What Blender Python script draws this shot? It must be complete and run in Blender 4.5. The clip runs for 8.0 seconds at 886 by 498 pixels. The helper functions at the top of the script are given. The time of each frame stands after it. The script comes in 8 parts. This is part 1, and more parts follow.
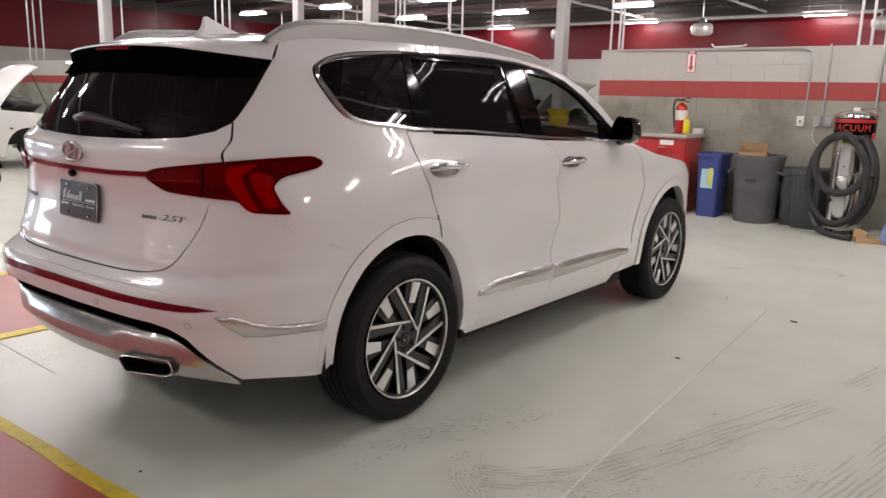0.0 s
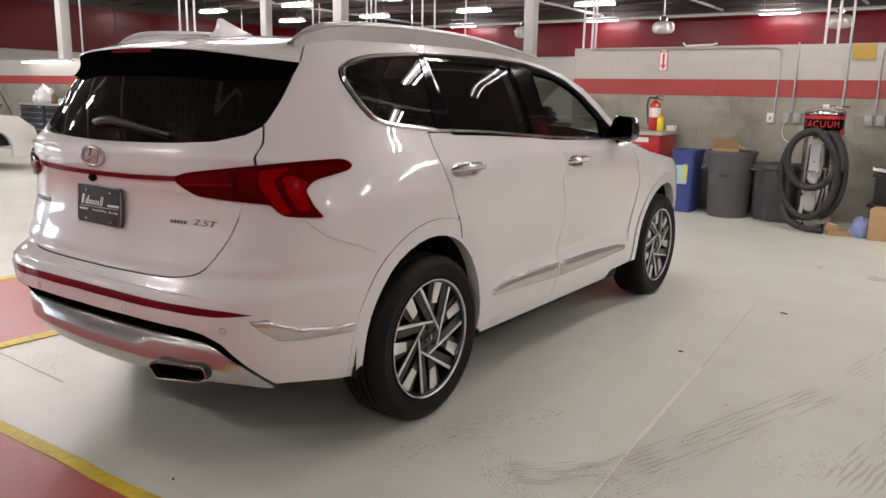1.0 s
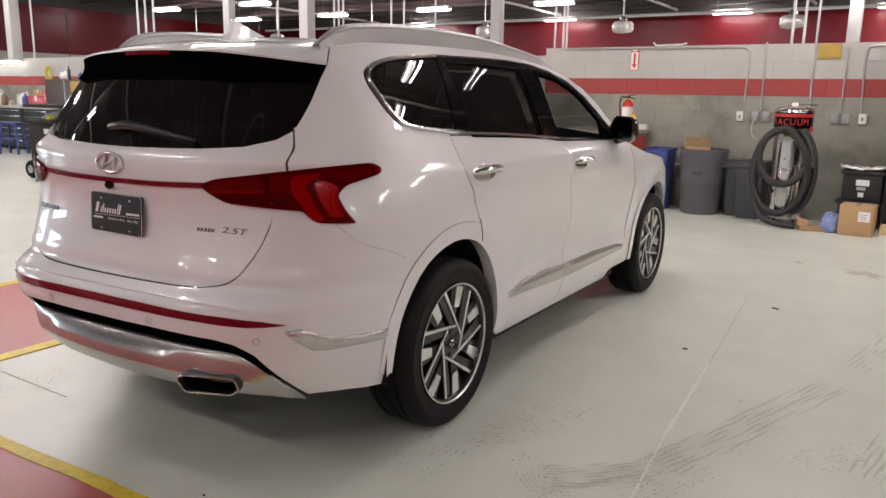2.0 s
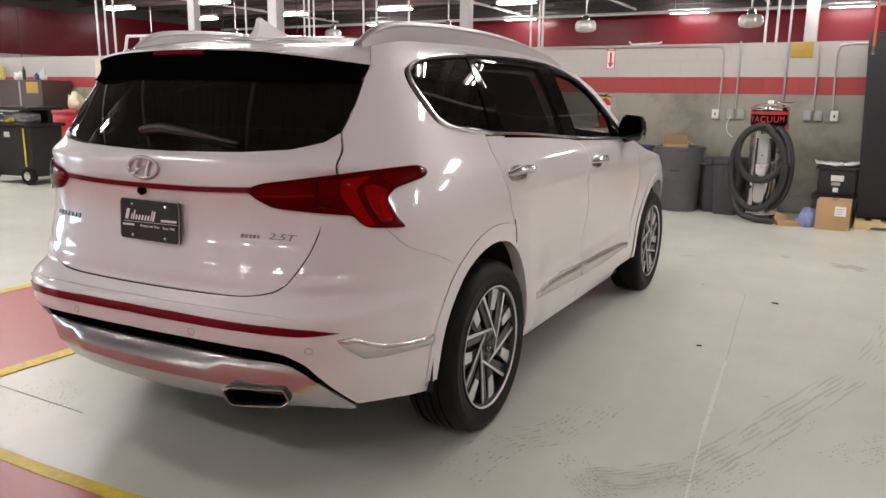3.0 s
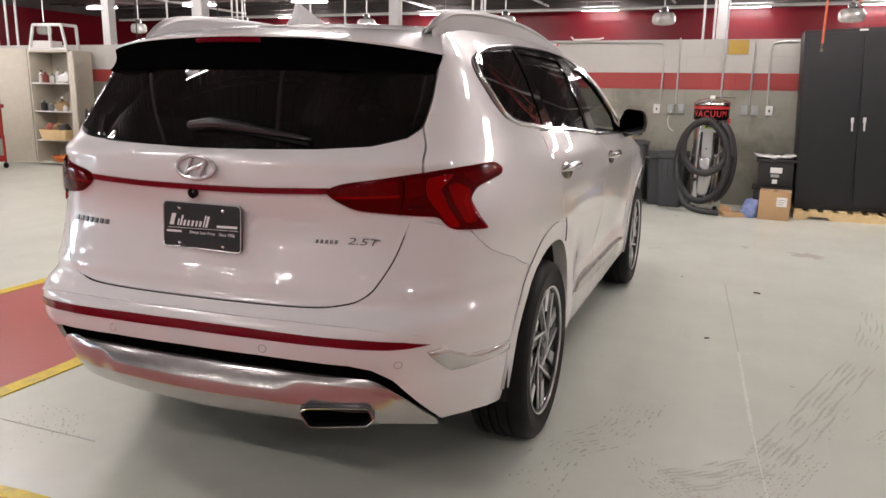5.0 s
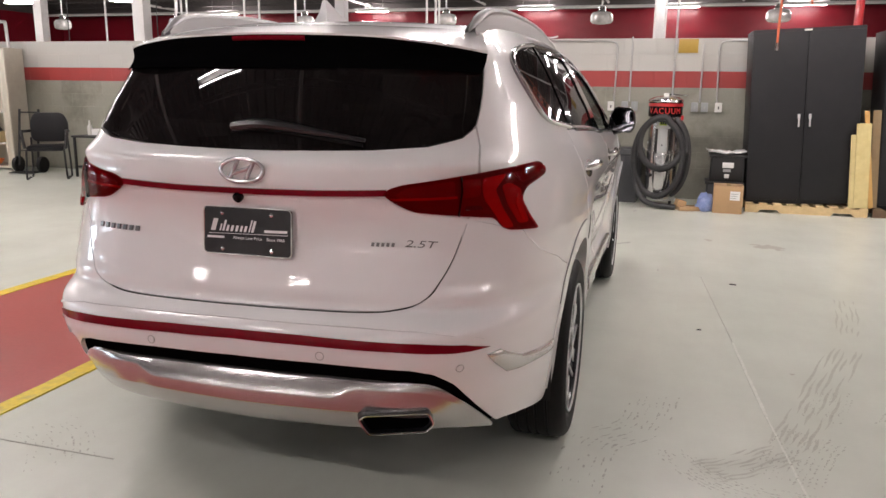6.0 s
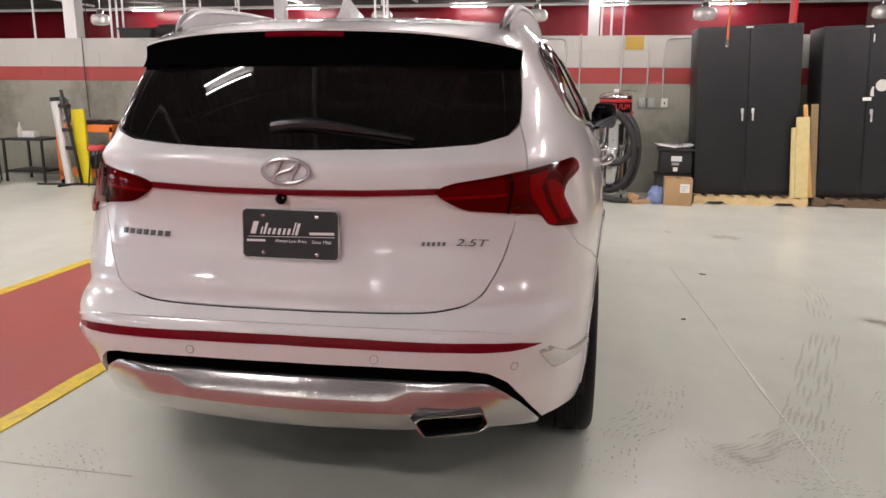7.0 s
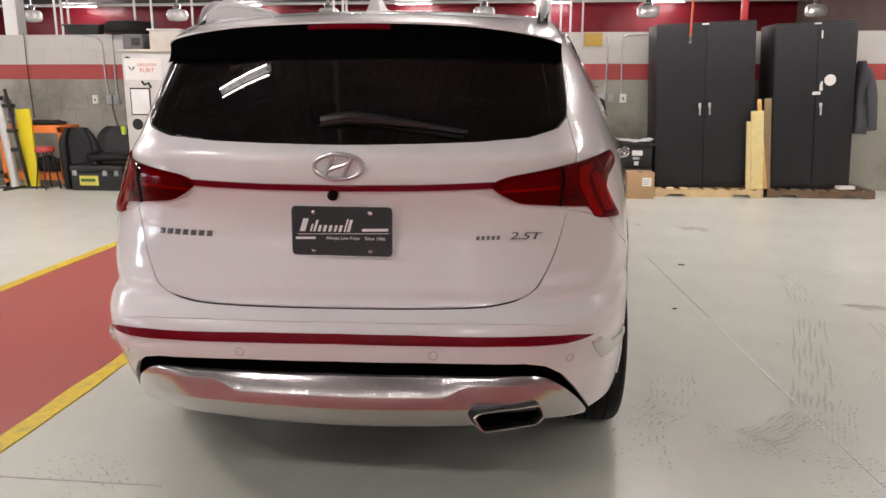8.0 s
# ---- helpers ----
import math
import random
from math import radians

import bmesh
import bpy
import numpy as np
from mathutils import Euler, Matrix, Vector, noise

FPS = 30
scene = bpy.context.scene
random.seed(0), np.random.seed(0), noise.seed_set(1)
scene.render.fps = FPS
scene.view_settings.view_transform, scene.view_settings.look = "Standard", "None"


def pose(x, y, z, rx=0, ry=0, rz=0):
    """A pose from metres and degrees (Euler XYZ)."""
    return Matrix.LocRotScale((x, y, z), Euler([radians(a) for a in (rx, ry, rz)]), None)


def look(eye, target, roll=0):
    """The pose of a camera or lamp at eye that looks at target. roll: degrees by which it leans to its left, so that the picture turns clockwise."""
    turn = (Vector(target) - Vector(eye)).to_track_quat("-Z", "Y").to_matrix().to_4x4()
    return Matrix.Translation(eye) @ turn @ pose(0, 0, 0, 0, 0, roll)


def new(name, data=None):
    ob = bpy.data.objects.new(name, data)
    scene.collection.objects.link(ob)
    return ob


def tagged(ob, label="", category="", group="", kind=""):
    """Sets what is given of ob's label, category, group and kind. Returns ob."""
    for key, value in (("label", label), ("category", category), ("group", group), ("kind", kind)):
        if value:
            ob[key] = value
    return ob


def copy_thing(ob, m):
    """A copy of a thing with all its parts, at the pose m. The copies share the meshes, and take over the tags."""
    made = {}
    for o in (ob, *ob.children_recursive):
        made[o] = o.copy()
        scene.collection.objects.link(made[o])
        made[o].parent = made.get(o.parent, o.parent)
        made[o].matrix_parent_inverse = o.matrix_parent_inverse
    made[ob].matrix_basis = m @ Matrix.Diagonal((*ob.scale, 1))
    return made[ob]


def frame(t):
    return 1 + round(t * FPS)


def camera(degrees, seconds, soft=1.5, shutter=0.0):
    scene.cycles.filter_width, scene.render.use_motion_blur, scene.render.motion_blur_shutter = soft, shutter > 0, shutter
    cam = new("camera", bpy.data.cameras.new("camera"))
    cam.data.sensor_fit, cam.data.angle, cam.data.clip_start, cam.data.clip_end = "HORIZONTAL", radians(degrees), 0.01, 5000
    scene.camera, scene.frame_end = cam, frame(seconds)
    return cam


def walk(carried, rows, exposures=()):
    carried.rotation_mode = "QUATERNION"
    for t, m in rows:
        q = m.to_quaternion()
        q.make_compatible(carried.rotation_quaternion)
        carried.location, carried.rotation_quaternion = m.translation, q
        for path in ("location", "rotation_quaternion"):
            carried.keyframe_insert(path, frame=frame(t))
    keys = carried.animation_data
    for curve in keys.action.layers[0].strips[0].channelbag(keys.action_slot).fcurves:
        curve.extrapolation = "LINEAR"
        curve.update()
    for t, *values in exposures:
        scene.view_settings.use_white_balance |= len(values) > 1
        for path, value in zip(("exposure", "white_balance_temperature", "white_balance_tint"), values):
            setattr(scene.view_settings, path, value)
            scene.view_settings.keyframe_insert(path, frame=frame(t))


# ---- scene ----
cam = camera(61.2, 8.0)
PATH = [
    (0, (2.979, -2.321, 1.4), (1.752, -0.794, 0.998), 1.5),
    (0.5, (2.892, -2.394, 1.403), (1.707, -0.834, 0.999), 1.4),
    (1, (2.781, -2.504, 1.409), (1.641, -0.912, 1.004), 1.2),
    (1.5, (2.668, -2.583, 1.418), (1.577, -0.957, 1.012), 1.1),
    (3, (2.204, -2.759, 1.416), (1.265, -1.041, 1.01), 0.7),
    (3.5, (2.073, -2.838, 1.42), (1.186, -1.093, 1.011), 0.7),
    (4, (1.927, -2.851, 1.407), (1.093, -1.08, 0.997), 0.8),
    (4.5, (1.755, -2.827, 1.407), (0.98, -1.03, 0.995), 0.9),
    (5, (1.589, -2.872, 1.399), (0.883, -1.047, 0.984), 0.9),
    (6.5, (1.027, -3.0, 1.397), (0.587, -1.094, 0.978), 0.6),
    (7, (0.851, -3.034, 1.393), (0.503, -1.111, 0.971), 0.4),
    (7.5, (0.668, -3.088, 1.395), (0.407, -1.152, 0.968), 0.3),
    (8, (0.513, -3.07, 1.378), (0.322, -1.125, 0.951), 0.1),
]
walk(cam, [(t, look(eye, target, roll)) for t, eye, target, roll in PATH], [(0, -.04), (2.0, 0), (4.5, .06), (7.0, .11), (8, .11)])

# ---- world and exposure: a closed hall, lit by its ceiling tubes ----
world = bpy.data.worlds.new("world")
scene.world = world
world.use_nodes = True
world.node_tree.nodes["Background"].inputs["Color"].default_value = (.02, .02, .02, 1)
world.node_tree.nodes["Background"].inputs["Strength"].default_value = .1
TUBE_POWER = 154.0


# ---- helpers of this scene ----
def part(name, bm, material, parent, label="", smooth=True, angle=35):
    """Links a bmesh as one mesh object under a thing or a part."""
    if smooth:
        for f in bm.faces:
            f.smooth = True
        lim = math.cos(radians(angle))
        for e in bm.edges:
            if len(e.link_faces) == 2:
                a, b = e.link_faces
                if a.normal.length and b.normal.length and a.normal.dot(b.normal) < lim:
                    e.smooth = False
    me = bpy.data.meshes.new(name)
    bm.to_mesh(me)
    bm.free()
    for m in material if isinstance(material, (list, tuple)) else [material]:
        me.materials.append(m)
    ob = new(name, me)
    if parent is not None:
        ob.parent = parent
    if label:
        ob["label"] = label
    return ob


def thing(name, at=(0, 0, 0), turn=0, label="", category="", group="", kind=""):
    """An Empty at a thing's base."""
    ob = new(name)
    ob.empty_display_size = .05
    ob.matrix_world = pose(*at, 0, 0, turn)
    return tagged(ob, label, category, group, kind)


def solo(name, bm, material, at=(0, 0, 0), turn=0, label="", category="", group="", kind="", **kw):
    """A thing that is one mesh."""
    ob = part(name, bm, material, None, **kw)
    ob.matrix_world = pose(*at, 0, 0, turn)
    return tagged(ob, label, category, group, kind)


def box(bm, lo, hi, bevel=0.0, seg=2, turn=None):
    lo, hi = Vector(lo), Vector(hi)
    made = bmesh.ops.create_cube(bm, size=1)["verts"]
    m = Matrix.Translation((lo + hi) / 2) @ (turn or Matrix()) @ Matrix.Diagonal((*(hi - lo), 1))
    bmesh.ops.transform(bm, matrix=m, verts=made)
    if bevel:
        edges = list({e for v in made for e in v.link_edges})
        bmesh.ops.bevel(bm, geom=edges, offset=bevel, segments=seg, profile=.6, affect="EDGES", clamp_overlap=True)
    bm.normal_update()
    return bm


def ring_frames(pts, closed=False):
    pts = [Vector(p) for p in pts]
    n = len(pts)
    out = []
    up = None
    for i, p in enumerate(pts):
        a = pts[i - 1] if i or closed else p
        b = pts[(i + 1) % n] if i < n - 1 or closed else p
        d = (b - a).normalized()
        if up is None:
            up = Vector((0, 0, 1)) if abs(d.z) < .9 else Vector((0, 1, 0))
        right = d.cross(up)
        if right.length < 1e-6:
            right = d.orthogonal()
        right.normalize()
        up = right.cross(d).normalized()
        out.append((p, right, up))
    return out


def tube(bm, pts, r, n=8, closed=False, flat=1.0, caps=True):
    """A round (or flattened) bar along points; r: one radius or one each."""
    rs = r if isinstance(r, (list, tuple)) else [r] * len(pts)
    rings = []
    for (p, right, up), q in zip(ring_frames(pts, closed), rs):
        rings.append([bm.verts.new(p + right * (q * math.cos(2 * math.pi * k / n)) + up * (q * flat * math.sin(2 * math.pi * k / n))) for k in range(n)])
    pairs = list(zip(rings, rings[1:])) + ([(rings[-1], rings[0])] if closed else [])
    for a, b in pairs:
        for k in range(n):
            bm.faces.new((a[k], a[(k + 1) % n], b[(k + 1) % n], b[k]))
    if caps and not closed:
        bm.faces.new(rings[0][::-1])
        bm.faces.new(rings[-1])
    bm.normal_update()
    return bm


def lathe(bm, prof, n=32, m=None, closed=False, caps=True):
    """Turns (radius, height) points round z; m places it."""
    m = m or Matrix()
    rings = []
    for r, z in prof:
        rings.append([bm.verts.new(m @ Vector((r * math.cos(2 * math.pi * k / n), r * math.sin(2 * math.pi * k / n), z))) for k in range(n)])
    pairs = list(zip(rings, rings[1:])) + ([(rings[-1], rings[0])] if closed else [])
    for a, b in pairs:
        for k in range(n):
            bm.faces.new((a[k], a[(k + 1) % n], b[(k + 1) % n], b[k]))
    if caps and not closed:
        bm.faces.new(rings[0][::-1])
        bm.faces.new(rings[-1])
    bmesh.ops.recalc_face_normals(bm, faces=bm.faces)
    return bm


def prism(bm, poly, lo, hi, m=None, bevel=0.0):
    """A flat outline (x, y) drawn out from lo to hi; m places it."""
    m = m or Matrix()
    a = [bm.verts.new(m @ Vector((x, y, lo))) for x, y in poly]
    b = [bm.verts.new(m @ Vector((x, y, hi))) for x, y in poly]
    n = len(poly)
    fs = [bm.faces.new(a[::-1]), bm.faces.new(b)]
    fs += [bm.faces.new((a[i], a[(i + 1) % n], b[(i + 1) % n], b[i])) for i in range(n)]
    bmesh.ops.recalc_face_normals(bm, faces=fs)
    if bevel:
        es = list({e for f in fs[:2] for e in f.edges})
        bmesh.ops.bevel(bm, geom=es, offset=bevel, segments=2, profile=.6, affect="EDGES", clamp_overlap=True)
    return bm


def round_poly(pts, r=.02, n=4):
    """The outline with rounded corners."""
    out = []
    k = len(pts)
    for i in range(k):
        p, a, b = Vector(pts[i]), Vector(pts[i - 1]), Vector(pts[(i + 1) % k])
        ra = min(r, (a - p).length * .45, (b - p).length * .45)
        p0, p1 = p + (a - p).normalized() * ra, p + (b - p).normalized() * ra
        for j in range(n + 1):
            u = j / n
            out.append(tuple(p0 * (1 - u) ** 2 + p * 2 * u * (1 - u) + p1 * u * u))
    return out


def smooth_line(pts, n=4):
    """A Catmull-Rom line through points."""
    pts = [Vector(p) for p in pts]
    out = []
    for i in range(len(pts) - 1):
        a, b, c, d = pts[max(i - 1, 0)], pts[i], pts[i + 1], pts[min(i + 2, len(pts) - 1)]
        for j in range(n):
            u = j / n
            out.append(.5 * (2 * b + (c - a) * u + (2 * a - 5 * b + 4 * c - d) * u * u + (3 * b - a - 3 * c + d) * u ** 3))
    out.append(pts[-1])
    return [tuple(p) for p in out]


def letters(name, text, size, material, parent, m, depth=.001, spacing=1.0, shear=0.0):
    """Raised writing as a mesh."""
    cu = bpy.data.curves.new(name, "FONT")
    cu.body, cu.size, cu.extrude, cu.align_x, cu.align_y, cu.space_character, cu.shear, cu.resolution_u = text, size, depth, "CENTER", "CENTER", spacing, shear, 3
    tmp = new("tmp_text", cu)
    dg = bpy.context.evaluated_depsgraph_get()
    me = bpy.data.meshes.new_from_object(tmp.evaluated_get(dg))
    bpy.data.objects.remove(tmp)
    me.materials.clear()
    me.materials.append(material)
    me.transform(m)
    ob = new(name, me)
    ob.parent = parent
    return ob


# ---- materials ----
def mat(name, color, rough=.5, metal=0.0, grain=0.0, scale=30.0, bump=0.0, spread=.0, coat=0.0, stain=None, stain_scale=2.0, stain_amt=.5, detail=4.0, coat_rough=.03, vary=0.0, rough_vary=.0, spec=.5, world=False):
    """A surface with fine grain, an optional large stain colour, and relief."""
    m = bpy.data.materials.new(name)
    m.use_nodes = True
    nt = m.node_tree
    bsdf = nt.nodes["Principled BSDF"]
    bsdf.inputs["Roughness"].default_value = rough
    bsdf.inputs["Metallic"].default_value = metal
    bsdf.inputs["Coat Weight"].default_value = coat
    bsdf.inputs["Coat Roughness"].default_value = coat_rough
    bsdf.inputs["Specular IOR Level"].default_value = spec
    co = nt.nodes.new("ShaderNodeTexCoord")
    fine = nt.nodes.new("ShaderNodeTexNoise")
    fine.inputs["Scale"].default_value, fine.inputs["Detail"].default_value = scale, detail
    where = nt.nodes.new("ShaderNodeNewGeometry").outputs["Position"] if world else co.outputs["Object"]
    nt.links.new(where, fine.inputs["Vector"])
    rgb = nt.nodes.new("ShaderNodeMix")
    rgb.data_type = "RGBA"
    lo = [max(0, c * (1 - grain)) for c in color]
    hi = [min(1, c * (1 + grain)) for c in color]
    rgb.inputs[6].default_value, rgb.inputs[7].default_value = (*lo, 1), (*hi, 1)
    nt.links.new(fine.outputs["Fac"], rgb.inputs[0])
    out = rgb.outputs[2]
    if stain:
        big = nt.nodes.new("ShaderNodeTexNoise")
        big.inputs["Scale"].default_value, big.inputs["Detail"].default_value, big.inputs["Roughness"].default_value = stain_scale, 6, .65
        nt.links.new(where, big.inputs["Vector"])
        ramp = nt.nodes.new("ShaderNodeValToRGB")
        ramp.color_ramp.elements[0].position, ramp.color_ramp.elements[1].position = .48, .72
        nt.links.new(big.outputs["Fac"], ramp.inputs["Fac"])
        amt = nt.nodes.new("ShaderNodeMath")
        amt.operation = "MULTIPLY"
        amt.inputs[1].default_value = stain_amt
        nt.links.new(ramp.outputs["Color"], amt.inputs[0])
        mix = nt.nodes.new("ShaderNodeMix")
        mix.data_type = "RGBA"
        mix.inputs[7].default_value = (*stain, 1)
        nt.links.new(amt.outputs[0], mix.inputs[0])
        nt.links.new(out, mix.inputs[6])
        out = mix.outputs[2]
    if vary:
        info = nt.nodes.new("ShaderNodeObjectInfo")
        mr = nt.nodes.new("ShaderNodeMapRange")
        mr.inputs["To Min"].default_value, mr.inputs["To Max"].default_value = 1 - vary, 1 + vary
        nt.links.new(info.outputs["Random"], mr.inputs["Value"])
        mul = nt.nodes.new("ShaderNodeMix")
        mul.data_type, mul.blend_type = "RGBA", "MULTIPLY"
        mul.inputs[0].default_value = 1
        nt.links.new(out, mul.inputs[6])
        nt.links.new(mr.outputs["Result"], mul.inputs[7])
        out = mul.outputs[2]
    nt.links.new(out, bsdf.inputs["Base Color"])
    if rough_vary:
        mr = nt.nodes.new("ShaderNodeMapRange")
        mr.inputs["From Min"].default_value, mr.inputs["From Max"].default_value = .3, .7
        mr.inputs["To Min"].default_value, mr.inputs["To Max"].default_value = max(0, rough - rough_vary), min(1, rough + rough_vary)
        nt.links.new(fine.outputs["Fac"], mr.inputs["Value"])
        nt.links.new(mr.outputs["Result"], bsdf.inputs["Roughness"])
    if bump:
        bp = nt.nodes.new("ShaderNodeBump")
        bp.inputs["Strength"].default_value, bp.inputs["Distance"].default_value = bump, .004
        nt.links.new(fine.outputs["Fac"], bp.inputs["Height"])
        nt.links.new(bp.outputs["Normal"], bsdf.inputs["Normal"])
    return m


def glow(name, color, strength):
    m = bpy.data.materials.new(name)
    m.use_nodes = True
    b = m.node_tree.nodes["Principled BSDF"]
    b.inputs["Base Color"].default_value = (*color, 1)
    b.inputs["Emission Color"].default_value, b.inputs["Emission Strength"].default_value = (*color, 1), strength
    return m


def pane(name, tint, gloss=1.45, rough=.01, dust=0.0):
    """Thin tinted glass: what passes is tinted, and it mirrors by Fresnel."""
    m = bpy.data.materials.new(name)
    m.use_nodes = True
    nt = m.node_tree
    nt.nodes.clear()
    out = nt.nodes.new("ShaderNodeOutputMaterial")
    mix = nt.nodes.new("ShaderNodeMixShader")
    if gloss > 1:
        fr = nt.nodes.new("ShaderNodeFresnel")
        fr.inputs["IOR"].default_value = gloss
    else:
        fr = nt.nodes.new("ShaderNodeValue")
        fr.outputs[0].default_value = gloss
    tr = nt.nodes.new("ShaderNodeBsdfTransparent")
    tr.inputs["Color"].default_value = (*tint, 1)
    gl = nt.nodes.new("ShaderNodeBsdfGlossy")
    gl.inputs["Roughness"].default_value = rough
    nt.links.new(fr.outputs[0], mix.inputs[0])
    nt.links.new(tr.outputs[0], mix.inputs[1])
    nt.links.new(gl.outputs[0], mix.inputs[2])
    last = mix
    # even veil in the colour lifts dark panes, standing in for faint reflections
    if dust:
        film = nt.nodes.new("ShaderNodeBsdfDiffuse")
        film.inputs["Color"].default_value = (.50, .42, .42, 1)
        last = nt.nodes.new("ShaderNodeMixShader")
        last.inputs[0].default_value = dust
        nt.links.new(mix.outputs[0], last.inputs[1])
        nt.links.new(film.outputs[0], last.inputs[2])
    nt.links.new(last.outputs[0], out.inputs["Surface"])
    return m


PAINT = mat("pearl_white_paint", (.82, .813, .814), .30, 0, .012, 900, 0, coat=1.0, coat_rough=.015)
BLACK_GLOSS = mat("black_gloss_plastic", (.004, .004, .0045), .07, 0, .1, 60, spec=.14)
MIRROR_BLACK = mat("polished_black_shell", (.012, .012, .013), .06, 0, .03, 60, coat=1.0)
SPOILER_BLACK = mat("spoiler_black", (.002, .002, .0022), .5, 0, .1, 60, spec=0)
BLACK_TRIM = mat("black_grained_plastic", (.010, .010, .0105), .5, 0, .2, 400, .15)
RUBBER = mat("tyre_rubber", (.010, .0098, .0098), .55, 0, .25, 120, .1, stain=(.018, .017, .016), stain_scale=9, stain_amt=.4, spec=.14)
CHROME = mat("bright_chrome", (.82, .82, .83), .07, 1.0, .02, 200)
SATIN = mat("satin_silver", (.66, .655, .65), .18, 1.0, .03, 300)
EMBLEM = mat("soft_chrome", (.62, .62, .63), .22, .55, .02, 200)
SKID = mat("silver_painted_plastic", (.58, .565, .56), .22, .85, .03, 300)
MACHINED = mat("machined_alloy", (.80, .80, .80), .30, .80, .04, 300)
RIM_DARK = mat("dark_grey_alloy", (.022, .022, .024), .30, .5, .1, 80, coat=.4)
PRIVACY = pane("privacy_glass", (.012, .010, .010), 1.42, dust=.014)
TRIM_SILVER = mat("satin_trim_silver", (.66, .655, .645), .26, .75, .03, 300)
BADGE = mat("grey_chrome_badge", (.20, .20, .20), .30, .9, .05, 200)
WIPER_BLACK = mat("wiper_black", (.022, .022, .023), .28, 0, .2, 200, spec=.6)
LAMP_COVER = pane("red_lamp_cover", (.76, .060, .10), 1.24)
BLIND_GLASS = pane("dull_privacy_glass", (.10, .10, .10), 1.06, dust=.022)
MID_RED = mat("mid_red_reflector", (.24, .014, .032), .3, 0, .2, 30)
CLEAR = pane("clear_glass", (.52, .54, .53), .05)
CABIN = mat("dark_cabin_cloth", (.02, .02, .021), .8, 0, .3, 300, .2)
STEEL_DARK = mat("dark_underbody", (.009, .009, .009), .8, 0, .3, 20)
LAMP_RED = mat("red_lamp_plastic", (.17, .003, .011), .05, 0, .2, 14, spec=.3)
LAMP_BRIGHT = mat("bright_red_reflector", (.60, .012, .024), .30, 0, .15, 20, spec=.3)
LAMP_HOT = mat("hot_red_reflector", (.80, .025, .035), .25, 0, .1, 20, spec=.3)
LAMP_DEEP = mat("deep_red_base", (.17, .009, .018), .35, 0, .25, 20, spec=.3)
LAMP_CLEAR = mat("clear_lens", (.17, .13, .13), .2, .3, .2, 30)
PLATE_GREY = mat("charcoal_plate", (.030, .031, .033), .25, 0, .1, 60)
WHITE_INK = mat("white_ink", (.78, .78, .78), .5)
GREY_INK = mat("grey_ink", (.35, .35, .35), .5)


# ---- the hall ----
CEIL, FAR_Y, NEAR_Y, LEFT_X, RIGHT_X = 4.75, 25.0, -17.0, -24.0, 10.0
WALL_Y, COURSE = 7.50, .208


def node(nt, kind, **values):
    n = nt.nodes.new(kind)
    for k, v in values.items():
        n.inputs[k].default_value = v
    return n


